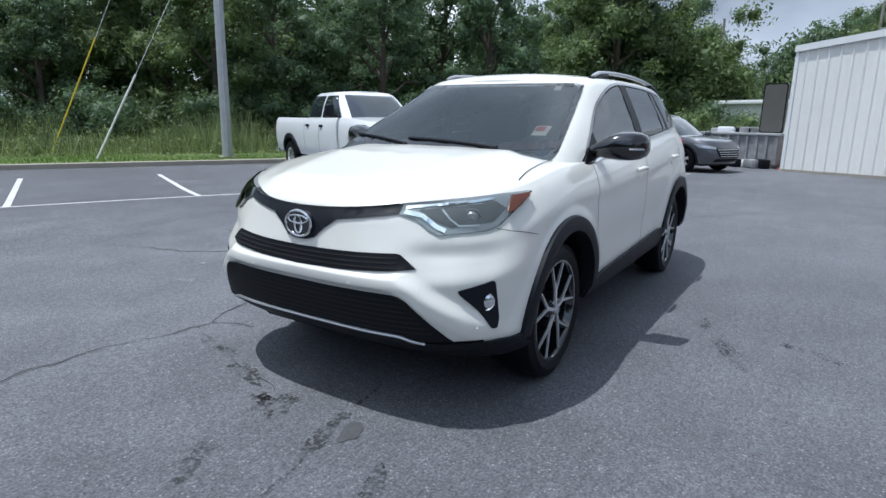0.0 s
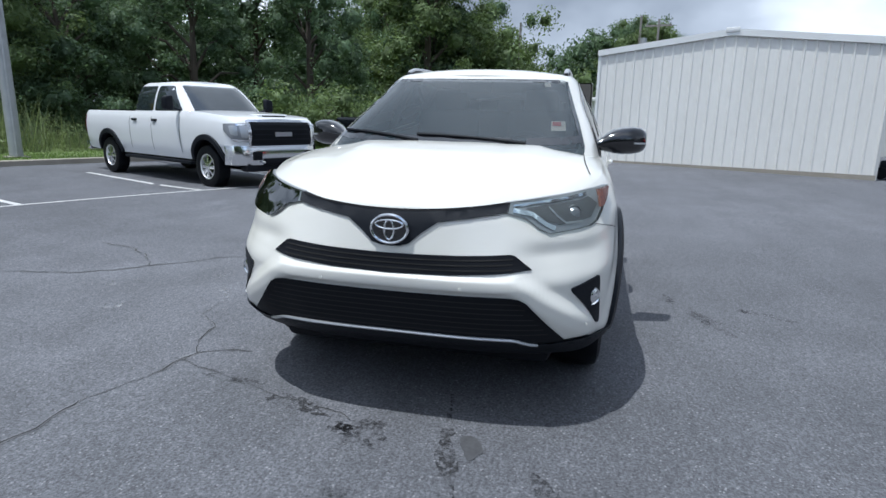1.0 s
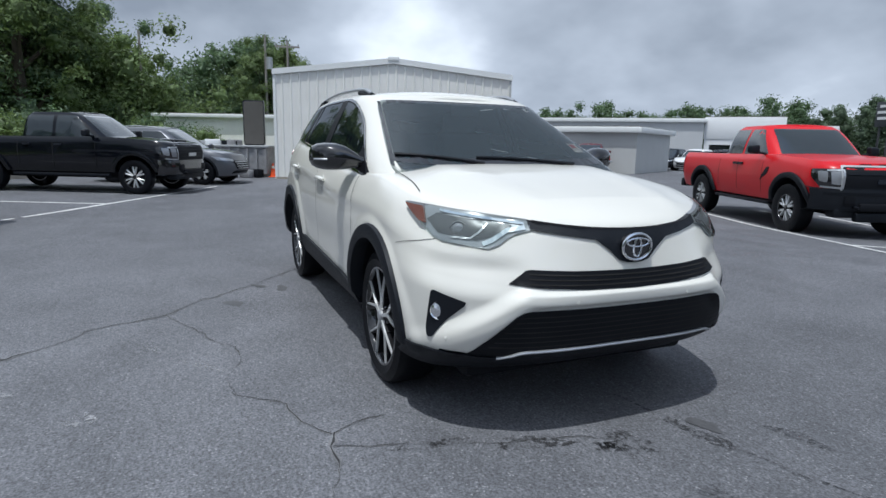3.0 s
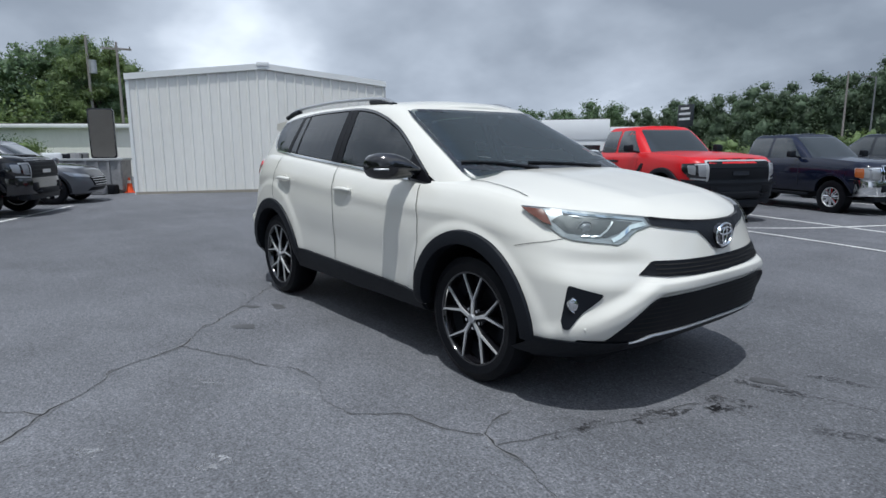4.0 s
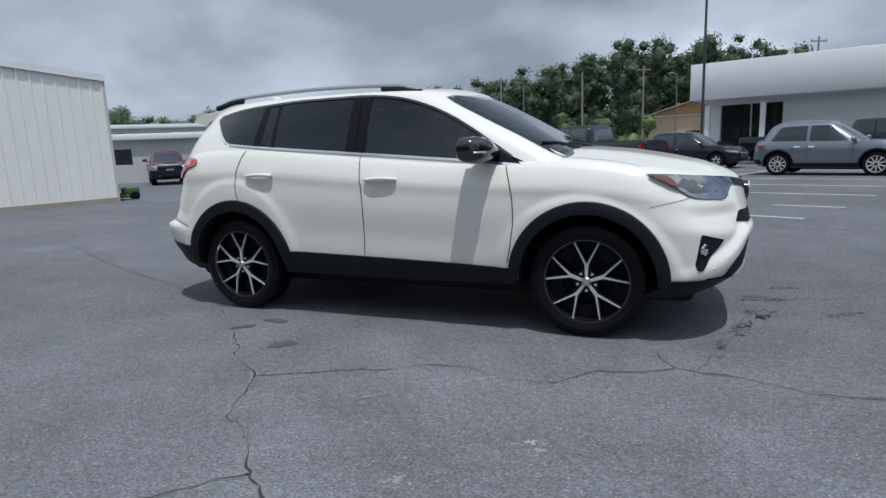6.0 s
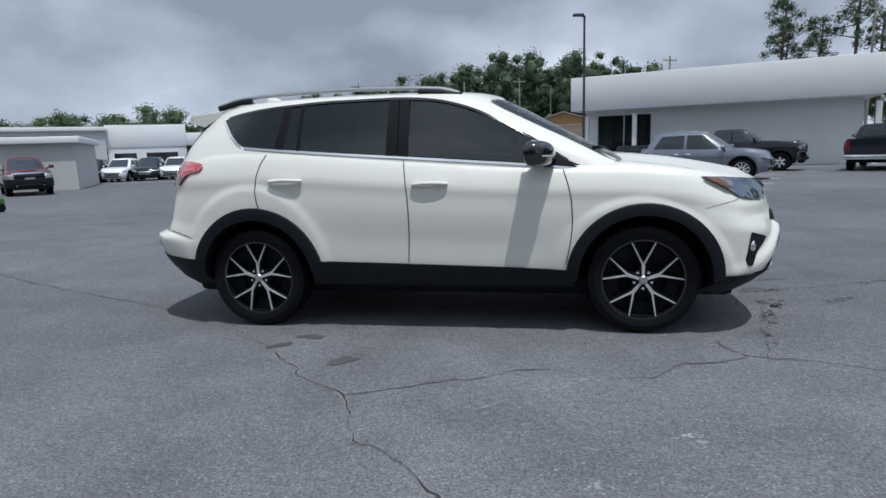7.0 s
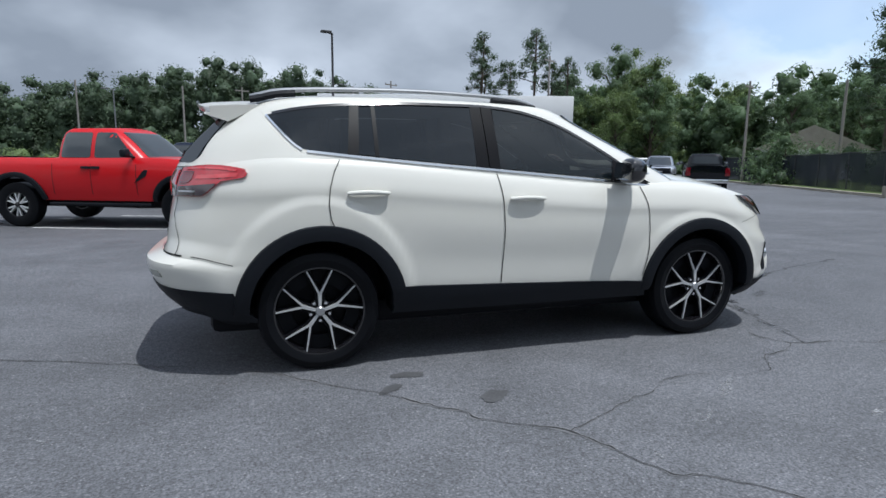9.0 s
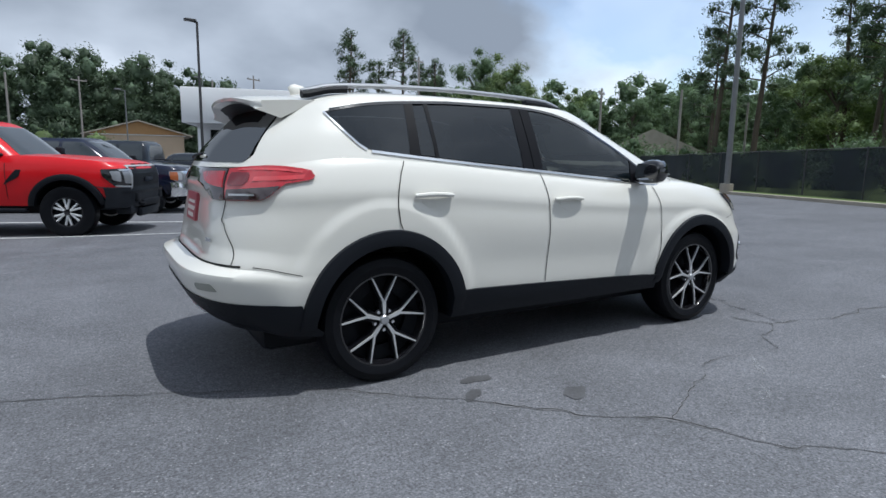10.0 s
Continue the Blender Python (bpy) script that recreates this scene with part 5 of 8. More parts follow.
def block(name, p, q, depth, top, wall, label, category="building", fascia=0.35, openings=(), awning=None, over=0.3, base=-0.5, proud=0.0):
    """A flat-roofed building seen from outside: front wall from p to q (depth behind it), fascia band and roof slab.
    openings: (from, to, low, high) along the front."""
    turn = math.degrees(math.atan2(q[1] - p[1], q[0] - p[0]))
    wide = math.hypot(q[0] - p[0], q[1] - p[1])
    b = thing(name, (p[0], p[1], ground_z(*p)), label, category, turn=turn)
    # front wall in pieces round the openings
    at = 0.0
    for x0, x1, z0, z1 in sorted(openings):
        box_part("wall", (at, 0, base), (x0, 0.25, top - fascia), M[wall], b)
        if z0 > 0.05:
            box_part("wall", (x0, 0, base), (x1, 0.25, z0), M[wall], b)
        box_part("wall", (x0, 0, z1), (x1, 0.25, top - fascia), M[wall], b)
        win = box_part("window", (x0, 0.10, max(z0, base)), (x1, 0.16, z1), M["shop_glass"], b)
        n = max(1, int((x1 - x0) / 1.6))
        for k in range(n + 1):
            x = x0 + (x1 - x0) * k / n
            box_part("mullion", (x - 0.04, 0.05, max(z0, base)), (x + 0.04, 0.10, z1), M["galv"], win)
        at = x1
    box_part("wall", (at, 0, base), (wide, 0.25, top - fascia), M[wall], b)
    box_part("side_wall", (0, 0.25, base), (0.25, depth, top - fascia), M[wall], b)
    box_part("side_wall", (wide - 0.25, 0.25, base), (wide, depth, top - fascia), M[wall], b)
    box_part("rear_wall", (0, depth, base), (wide, depth + 0.25, top - fascia), M[wall], b)
    box_part("fascia", (-over, -over - proud, top - fascia), (wide + over, depth + 0.25 + over, top), M["metal_trim"] if wall != "stucco" else M["stucco"], b, bevel=0.03)
    box_part("roof", (0, 0.2, top), (wide, depth, top + 0.06), M["roofing"], b)
    return b


# low grey workshop behind the shed, and its white neighbours
block("workshop", (-33.5, 16.6), (-24.2, 23.0), 9, 2.75, "grey_wall", "low grey workshop with a white fascia", fascia=0.35, openings=((6.0, 7.0, 1.0, 1.9),))
block("warehouse", (-62, 30), (-43.8, 49.0), 22, 4.85, "far_wall", "long white warehouse across the street", fascia=0.4)
block("storage_building", (-37, -3.6), (-32.6, 4.2), 6, 2.85, "metal_wall", "low cream storage building among bushes", fascia=0.22, openings=())
block("dealership", (-44.0, 49.4), (-38.1, 54.0), 14, 5.25, "stucco", "white car dealership with wide show windows", fascia=2.3, openings=((0.5, 2.6, 0, 2.35), (3.5, 6.6, 0, 2.35)), over=0.08)
shop = block("dealership_annex", (-38.0, 54.1), (-34.3, 56.5), 12, 4.4, "stucco", "lower white wing of the dealership with a dark awning", fascia=1.3, openings=((0.3, 3.3, 0, 2.1),), over=0.04)
box_part("awning", (0.0, -1.1, 2.2), (4.3, -0.05, 3.0), M["awning"], shop, "dark awning")
show = block("showroom", (3.2, 35.3), (17.4, 30.9), 18, 5.65, "stucco", "white showroom with a deep flat canopy and dark windows", fascia=2.05, openings=((0.7, 4.0, -0.4, 3.3),), over=0.6, proud=1.1)
for x in (0.2, 3.1, 15.2):
    box_part("canopy_column", (x, -1.4, -0.6), (x + 0.25, -1.15, 3.3), M["stucco"], show)
house = block("house", (-2.2, 76.0), (7.6, 75.3), 11, 4.35, "tan_wall", "tan house with a wooden gable, beyond the lot", fascia=0.12, openings=((4.2, 5.9, 0.9, 2.4),), over=0.2)
bm = bmesh.new()
v = [bm.verts.new(p) for p in ((-0.3, -0.25, 4.35), (10.1, -0.25, 4.35), (4.9, -0.25, 5.85), (-0.3, 11.4, 4.35), (10.1, 11.4, 4.35), (4.9, 11.4, 5.85))]
for f in ((0, 1, 2), (3, 5, 4), (0, 2, 5, 3), (1, 4, 5, 2), (0, 3, 4, 1)):
    bm.faces.new([v[k] for k in f])
part("gable", bm, M["tan_gable"], house, "orange-brown wooden gable")
for s in (-1, 1):
    bm = bmesh.new()
    v = [bm.verts.new((4.9 + s * x, y, z + dz)) for x, z in ((0.0, 5.85), (5.9, 4.15)) for y in (-0.7, 11.8) for dz in (0.03, 0.17)]
    for f in ((0, 1, 3, 2), (4, 6, 7, 5), (0, 4, 5, 1), (2, 3, 7, 6), (0, 2, 6, 4), (1, 5, 7, 3)):
        bm.faces.new([v[k] for k in f])
    bmesh.ops.recalc_face_normals(bm, faces=bm.faces)
    part("roof", bm, M["kerb"], house, "pale low-pitched roof")
roofed = block("house", (52, 36), (62, 44), 8, 2.9, "far_wall", "house with a pale metal roof behind the fence", fascia=0.2)
bm = bmesh.new()
v = [bm.verts.new(p) for p in ((-0.8, -0.8, 2.9), (13.6, -0.8, 2.9), (-0.8, 4.2, 5.2), (13.6, 4.2, 5.2), (-0.8, 9.2, 2.9), (13.6, 9.2, 2.9))]
for f in ((0, 1, 3, 2), (2, 3, 5, 4), (0, 2, 4), (1, 5, 3), (0, 4, 5, 1)):
    bm.faces.new([v[k] for k in f])
part("gable_roof", bm, M["kerb"], roofed, "pale weathered roof")

# ---------------------------------------------------------------- clutter beside the shed
GX, GY = -19.6, -0.25
bin_ = thing("scrap_container", (GX, GY, ground_z(GX, GY)), "grey ribbed steel container heaped with scrap parts", "container", turn=68)
bm = bmesh.new()
add_box(bm, (-1.4, -0.7, 0.12), (1.4, 0.7, 1.12), 0.02)
part("body", bm, M["scrap"], bin_)
for k in range(9):
    box_part("rib", (-1.35 + 0.33 * k, -0.76, 0.12), (-1.27 + 0.33 * k, -0.70, 1.12), M["scrap"], bin_)
box_part("rim", (-1.46, -0.78, 1.08), (1.46, 0.76, 1.16), M["galv"], bin_, bevel=0.01)
for x in (-1.2, 1.0):
    box_part("skid", (x, -0.7, 0.0), (x + 0.2, 0.7, 0.12), M["scrap"], bin_)
rnd = random.Random(5)
for k in range(14):
    s = rnd.uniform(0.10, 0.28)
    bm = bmesh.new()
    add_box(bm, (-s, -s * 0.6, -s * 0.4), (s, s * 0.6, s * 0.4), s * 0.15)
    ob = part("scrap_part", bm, M[rnd.choice(("scrap", "plastic", "galv", "white", "mesh_black"))], None, smooth=True)
    ob.matrix_basis = bin_.matrix_basis @ pose(rnd.uniform(-1.2, 0.1), rnd.uniform(-0.4, 0.4), 1.14 + s * 0.38, 0, 0, rnd.uniform(0, 180))
    tagged(ob, "discarded vehicle part lying on the scrap container", "scrap", "scrap on the container")
pan = thing("bed_cover", (GX + 0.30, GY + 0.70, ground_z(GX, GY) + 1.16), "tall dark folded truck-bed cover standing on the container", "bed cover", turn=68)
face = rounded([(-0.40, 0.0), (0.40, 0.0), (0.40, 1.66), (-0.40, 1.66)], 0.10)
for nm, mat, k, y0, y1 in (("frame", "gloss_black", 1.0, -0.05, 0.05), ("panel", "roofing", 0.90, -0.058, -0.045)):
    bm = bmesh.new()
    a, b = [[bm.verts.new((x * k, y, 0.83 + (z - 0.83) * (1 - (1 - k) * 0.5))) for x, z in face] for y in (y0, y1)]
    bm.faces.new(a), bm.faces.new(list(reversed(b)))
    for i in range(len(face)):
        bm.faces.new((a[i], a[(i + 1) % len(face)], b[(i + 1) % len(face)], b[i]))
    bmesh.ops.recalc_face_normals(bm, faces=bm.faces)
    part(nm, bm, M[mat], pan)
for k in range(9):
    h = rnd.uniform(0.06, 0.16)
    bm = bmesh.new()
    add_box(bm, (-h * 1.7, -h, -h), (h * 1.7, h, h), h * 0.35, 2)
    ob = part("scrap_part", bm, M[("mesh_black", "white", "scrap", "mesh_black", "galv")[k % 5]], None, smooth=True)
    ob.matrix_basis = bin_.matrix_basis @ pose(-1.2 + 0.28 * k, -0.98 - 0.12 * (k % 2), h, 0, 0, rnd.uniform(-30, 30))
    tagged(ob, "discarded vehicle part lying before the scrap container", "scrap", "scrap on the ground")


def cone(x, y):
    c = thing("traffic_cone", (x, y, ground_z(x, y)), "orange traffic cone with a white collar", "traffic cone")
    box_part("base", (-0.18, -0.18, 0), (0.18, 0.18, 0.03), M["orange"], c, bevel=0.01)
    part("body", lathe([(0.0, 0.03), (0.12, 0.03), (0.03, 0.50), (0.0, 0.52)], 20), M["orange"], c, smooth=True).matrix_basis = pose(0, 0, 0, 90, 0, 0)
    part("collar", lathe([(0.068, 0.32), (0.048, 0.42)], 20), M["paper"], c, smooth=True).matrix_basis = pose(0, 0, 0.0, 90, 0, 0) @ pose(0, 0, 0, 0, 0, 0)
    return c


cone(-18.6, 1.0)
mow = thing("riding_mower", (-15.35, 9.6, ground_z(-15, 9.7)), "dark green mower parked behind the shed corner", "mower", turn=60)
mow.scale = (0.65, 0.65, 0.65)
box_part("hood", (-0.1, -0.25, 0.25), (0.7, 0.25, 0.62), M["green_plastic"], mow, bevel=0.08, seg=3)
box_part("deck", (-0.7, -0.45, 0.12), (0.2, 0.45, 0.28), M["green_plastic"], mow, bevel=0.05)
box_part("seat", (-0.6, -0.22, 0.45), (-0.2, 0.22, 0.85), M["plastic"], mow, bevel=0.08, seg=3)
for x, r in ((0.45, 0.2), (-0.5, 0.28)):
    for y in (-0.4, 0.4):
        rod_part("wheel", (x, y - 0.08, r), (x, y + 0.08, r), r, M["rubber"], mow, seg=20)

# ---------------------------------------------------------------- poles, fence, sign
def light_pole(x, y, h, mat, label, r=0.09, arm=0.9, turn=0, base=True, heads=1):
    p = thing("light_pole", (x, y, ground_z(x, y)), label, "light pole", turn=turn)
    rod_part("shaft", (0, 0, 0), (0, 0, h), r, M[mat], p, r2=r * 0.7, seg=16)
    if base:
        rod_part("base", (0, 0, -0.2), (0, 0, 0.5), r * 2.2, M["kerb"], p, seg=16)
    for k in range(heads):
        s = 1 if k == 0 else -1
        rod_part("arm", (0, 0, h - 0.08), (s * arm, 0, h + 0.02), r * 0.4, M[mat], p)
        box_part("lamp_head", (s * arm - 0.3, -0.16, h - 0.03), (s * arm + 0.3, 0.16, h + 0.10), M[mat], p, bevel=0.04)
    return p


def utility_pole(x, y, h, r=0.13, arms=1, turn=0, mat="timber_pole"):
    p = thing("utility_pole", (x, y, ground_z(x, y)), "weathered utility pole with wires", "utility pole", turn=turn)
    rod_part("shaft", (0, 0, -0.3), (0, 0, h), r, M[mat], p, r2=r * 0.7, seg=12)
    for k in range(arms):
        box_part("crossarm", (-0.9, -0.05, h - 0.5 - 0.7 * k), (0.9, 0.05, h - 0.38 - 0.7 * k), M[mat], p)
        for s in (-0.8, 0.0, 0.8):
            rod_part("insulator", (s, 0, h - 0.38 - 0.7 * k), (s, 0, h - 0.24 - 0.7 * k), 0.04, M["grey_pole"], p, seg=8)
    return p


big = light_pole(-8.06, -13.9, 11.0, "galv", "tall galvanised steel pole standing in the grass verge", r=0.16, base=False, arm=1.2, turn=60)
box_part("base_plate", (-0.26, -0.26, 0.0), (0.26, 0.26, 0.17), M["kerb"], big)
rod_part("conduit", (0.17, 0.0, 0.1), (0.15, 0.0, 7.0), 0.03, M["galv"], big)
for low, mid, mat, lab in (((-4.82, -18.14, 0.02), (-6.44, -17.91, 3.65), "yellow", "guy wire with a yellow plastic guard"), ((-4.68, -15.21, 0.02), (-5.97, -15.07, 2.43), "guard", "guy wire with a pale plastic guard")):
    g = thing("guy_wire", low, lab, "guy wire")
    e = Vector(mid) - Vector(low)
    rod_part("wire", (0, 0, 0), e * 3.4, 0.010, M["galv"], g, seg=6)
    rod_part("guard", e * 0.02, e, 0.024 if mat == "yellow" else 0.030, M[mat], g, seg=10)

utility_pole(-42.1, -4.7, 8.5, 0.11, 0)
far = utility_pole(-50.4, 4.5, 10.2, 0.13, 0)
rod_part("transformer", (0.1, 0.3, 7.4), (0.1, 0.3, 8.4), 0.28, M["galv"], far, seg=14)
utility_pole(-42.5, 5.2, 8.7, 0.11, 1, 80)
for x, y, h, a in ((-8.5, 62, 9.0, 0), (14, 66, 11, 1), (8.5, 60, 9.5, 0), (-20, 70, 10, 0), (-3, 75, 10.5, 1), (36, 34, 8.0, 1), (26.2, 49.3, 11.9, 1), (48, 28, 7, 0), (37, 26.6, 7.2, 0)):
    utility_pole(x, y, h, 0.12, a, 30)
for x, y, h in ((9.5, 72, 11), (1.0, 66, 8.5), (-14, 58, 8.0)):
    light_pole(x, y, h, "grey_pole", "slim grey street lamp in the distance", r=0.08, arm=0.7, turn=200)
light_pole(2.76, 30.97, 8.7, "dark_pole", "dark bronze parking-lot lamp on a tall pole", r=0.085, arm=0.35, turn=190)
light_pole(24.0, 13.7, 12.0, "grey_pole", "tall grey lamp pole before the screened fence", r=0.14, arm=1.0, turn=120)

sign = thing("road_sign", (-34.0, 63.0, ground_z(-34, 63)), "dark dealership road sign on two posts with pale lettering bars", "sign", turn=-20)
for s in (-0.6, 0.6):
    rod_part("post", (s, 0, 0), (s, 0, 4.7), 0.10, M["dark_pole"], sign)
box_part("board", (-1.2, -0.15, 4.6), (1.2, 0.15, 7.1), M["sign_dark"], sign, bevel=0.03)
for z, w in ((6.65, 0.7), (6.05, 0.95), (5.45, 0.9)):
    box_part("lettering_bar", (-w, -0.18, z - 0.13), (w, -0.155, z + 0.13), M["sign_white"], sign)


def fence(pts, h):
    f = thing("fence", (0, 0, 0), "chain-link fence covered with black privacy screen", "fence")
    line_ = dense(pts, 3.0)
    for i, (x, y) in enumerate(line_):
        z = ground_z(x, y)
        rod_part("post", (x, y, z), (x, y, z + h + 0.05), 0.035, M["dark_pole"], f, seg=8)
    for (x0, y0), (x1, y1) in zip(line_, line_[1:]):
        z0, z1 = ground_z(x0, y0), ground_z(x1, y1)
        verts, faces, n = [], [], 8
        for k in range(n + 1):
            t = k / n
            x, y, z = x0 + (x1 - x0) * t, y0 + (y1 - y0) * t, z0 + (z1 - z0) * t
            sag = 0.05 * math.sin(math.pi * t)
            b = 0.03 * math.sin(t * 19 + x0)
            verts += [(x + b, y, z + 0.10 + 0.5 * sag), (x - b, y, z + h * 0.5), (x + 0.02, y, z + h - sag)]
        for k in range(n):
            for j in range(2):
                a = 3 * k + j
                faces.append((a, a + 3, a + 4, a + 1))
        link_mesh("screen_panel", verts, faces, M["fence_mesh"], f, smooth=True)
        rod_part("top_rail", (x0, y0, z0 + h), (x1, y1, z1 + h), 0.022, M["dark_pole"], f, seg=6)


fence([(25.5, -12.5), (20.6, 4.0), (26.2, 15.6), (32.0, 25.6), (38.5, 38.5)], 2.05)

# ---------------------------------------------------------------- plants
ICO = bmesh.new()
bmesh.ops.create_icosphere(ICO, subdivisions=2, radius=1.0)
ICO.verts.ensure_lookup_table()
HEART_V = np.array([v.co[:] for v in ICO.verts])
HEART_F = np.array([[v.index for v in f.verts] for f in ICO.faces])
ICO.free()


def leaf_mesh(name, sprays, size, mat, seed, parent=None, aspect=0.6, loose=0.75):
    """One mesh of small leaf sprays: a pointed blade at each place, facing mostly out of its clump, over a dark leafy heart in each clump."""
    r = np.random.default_rng(seed)
    c, out, hearts = sprays
    n = len(c)
    face = out + loose * r.normal(size=(n, 3))
    face[:, 2] += 0.30
    u = np.cross(face, r.normal(size=(n, 3)))
    u /= np.linalg.norm(u, axis=1)[:, None]
    w = np.cross(face, u)
    w /= np.linalg.norm(w, axis=1)[:, None]
    s = size * r.uniform(0.6, 1.35, n)[:, None]
    a, b = u * s, w * s * aspect
    pts = np.stack([c - a + b * 0.5, c + a * 0.15 - b, c + a + b * 0.3], 1).reshape(-1, 3)
    loops = np.arange(3 * n, dtype=np.int32)
    if len(hearts):
        hv = hearts[:, None, :3] + HEART_V[None] * hearts[:, None, 3:] * r.uniform(0.40, 1.25, (len(hearts), len(HEART_V), 1))
        pts = np.concatenate([pts, hv.reshape(-1, 3)])
        hf = HEART_F[None] + (3 * n + len(HEART_V) * np.arange(len(hearts)))[:, None, None]
        loops = np.concatenate([loops, hf.ravel().astype(np.int32)])
    m = len(loops) // 3
    me = bpy.data.meshes.new(name)
    me.vertices.add(len(pts))
    me.vertices.foreach_set("co", pts.ravel())
    me.loops.add(3 * m)
    me.loops.foreach_set("vertex_index", loops)
    me.polygons.add(m)
    me.polygons.foreach_set("loop_start", np.arange(0, 3 * m, 3, dtype=np.int32))
    me.polygons.foreach_set("loop_total", np.full(m, 3, dtype=np.int32))
    me.update(calc_edges=True)
    me.materials.append(mat)
    ob = new(name, me)
    if parent is not None:
        ob.parent = parent
    return ob


def clumps(r, blobs, per, heart=0.44, least=0.0):
    """Leaf places on and just inside a set of uneven balls (x, y, z, radius), the way each faces, and the balls' hearts."""
    out, way = [], []
    for x, y, z, rad in blobs:
        n = max(8, int(per * rad * rad))
        d = r.normal(size=(n, 3))
        d /= np.linalg.norm(d, axis=1)[:, None]
        k = rad * (1.08 - 0.62 * r.random(n) ** 1.3) * (1 + 0.30 * np.sin(4 * d[:, 0] + 3 * d[:, 2] + x) * np.sin(5 * d[:, 1] + y))
        out.append(np.array((x, y, z)) + d * k[:, None] * np.array((1, 1, 0.82)))
        way.append(d)
    hearts = np.array([(x, y, z, rad * heart) for x, y, z, rad in blobs if rad > least])
    return np.concatenate(out), np.concatenate(way), hearts


def limb(bm, pts, r0, r1, seg=7):
    piece = sweep(pts, [r0 + (r1 - r0) * k / (len(pts) - 1) for k in range(len(pts))], seg)
    me = bpy.data.meshes.new("limb")
    piece.to_mesh(me)
    piece.free()
    bm.from_mesh(me)
    bpy.data.meshes.remove(me)


def broad_tree(seed, h, spread, mat="leaf", size=0.125, per=265, low=0.12):
    r = np.random.default_rng(seed)
    t = thing("tree", (0, 0, -200), "broadleaf tree in full summer leaf", "tree", "trees")
    bm = bmesh.new()
    lean = r.normal(0, 0.25, 2)
    trunk = [Vector((lean[0] * k * k, lean[1] * k * k, h * 0.75 * k)) for k in np.linspace(0, 1, 7)]
    limb(bm, trunk, 0.028 * h, 0.006 * h, 9)
    blobs = []
    for i in range(15):
        z = h * (low + (0.95 - low) * (i + r.random()) / 15)
        a = i * 2.4 + r.normal(0, 0.4)
        reach = spread * (0.45 + 0.55 * math.sin(math.pi * min(1, (z / h - low + 0.12) / (1.1 - low)))) * r.uniform(0.55, 1.0)
        p = Vector((reach * math.cos(a), reach * math.sin(a), z))
        s = trunk[min(6, int(6 * min(1.0, z / (0.8 * h))))] * 0.92
        mid = s.lerp(p, 0.5) + Vector((0, 0, 0.06 * h))
        limb(bm, [s, mid, p], 0.010 * h, 0.003 * h, 5)
        blobs.append((p.x, p.y, p.z, spread * r.uniform(0.26, 0.42)))
        for _ in range(4):
            q = p + Vector(r.normal(0, spread * 0.30, 3))
            blobs.append((q.x, q.y, max(q.z, h * low), spread * r.uniform(0.13, 0.26)))
    blobs.append((trunk[-1].x, trunk[-1].y, h * 0.88, spread * 0.42))
    part("trunk", bm, M["bark"], t, smooth=True)
    leaf_mesh("crown", clumps(r, blobs, per, 0.55, 0.75), size, M[mat], seed + 1, t)
    return t


def pine_tree(seed, h, spread, bare=0.45, per=260):
    r = np.random.default_rng(seed)
    t = thing("pine_tree", (0, 0, -200), "tall pine with a bare trunk and open dark crown", "tree", "pines")
    bm = bmesh.new()
    limb(bm, [Vector((0.3 * math.sin(2 * k + seed), 0.2 * math.cos(3 * k), h * k)) for k in np.linspace(0, 1, 9)], 0.016 * h, 0.004 * h, 9)
    blobs = []
    n = 22
    for i in range(n):
        k = (i + r.random()) / n
        z = h * (bare + (1 - bare) * k)
        reach = spread * (1 - 0.72 * k) * r.uniform(0.5, 1.05)
        a = i * 2.4 + r.normal(0, 0.5)
        p = Vector((reach * math.cos(a), reach * math.sin(a), z + r.normal(0, 0.02 * h)))
        limb(bm, [Vector((0, 0, z - 0.03 * h)), p], 0.004 * h, 0.0015 * h, 5)
        blobs.append((p.x, p.y, p.z, spread * r.uniform(0.16, 0.30)))
        m = p * 0.6
        blobs.append((m.x, m.y, p.z + 0.1, spread * r.uniform(0.12, 0.22)))
    part("trunk", bm, M["bark"], t, smooth=True)
    leaf_mesh("crown", clumps(r, blobs, per, 0.35, 0.5), 0.15, M["leaf_pine"], seed + 1, t, aspect=0.35)
    return t


def bush(seed, rad, mat, per=1000, size=0.055):
    r = np.random.default_rng(seed)
    t = thing("bush", (0, 0, -200), "rounded leafy shrub at the edge of the woods" if mat == "leaf" else "bright yellow-green shrub by the lot", "bush", "shrubs")
    bm = bmesh.new()
    blobs = []
    for i in range(14):
        p = Vector((r.normal(0, rad * 0.45), r.normal(0, rad * 0.45), abs(r.normal(rad * 0.55, rad * 0.35))))
        limb(bm, [Vector((0, 0, 0)), p * 0.5 + Vector((0, 0, 0.05)), p], 0.04 * rad, 0.012 * rad, 5)
        blobs.append((p.x, p.y, p.z, rad * r.uniform(0.30, 0.52)))
    part("stems", bm, M["bark"], t)
    leaf_mesh("foliage", clumps(r, blobs, per), size, M[mat], seed + 1, t)
    return t


def plant(kinds, x, y, rnd, scale=1.0, lift=0.15):
    k = rnd.choice(kinds)
    s = scale * rnd.uniform(0.85, 1.15)
    ob = copy_thing(k, pose(x, y, ground_z(x, y) + lift, 0, 0, rnd.uniform(0, 360)))
    ob.matrix_basis = ob.matrix_basis @ Matrix.Diagonal((s, s, s * rnd.uniform(0.9, 1.12), 1))
    return ob


def drop_thing(t):
    for o in list(t.children_recursive) + [t]:
        bpy.data.objects.remove(o)


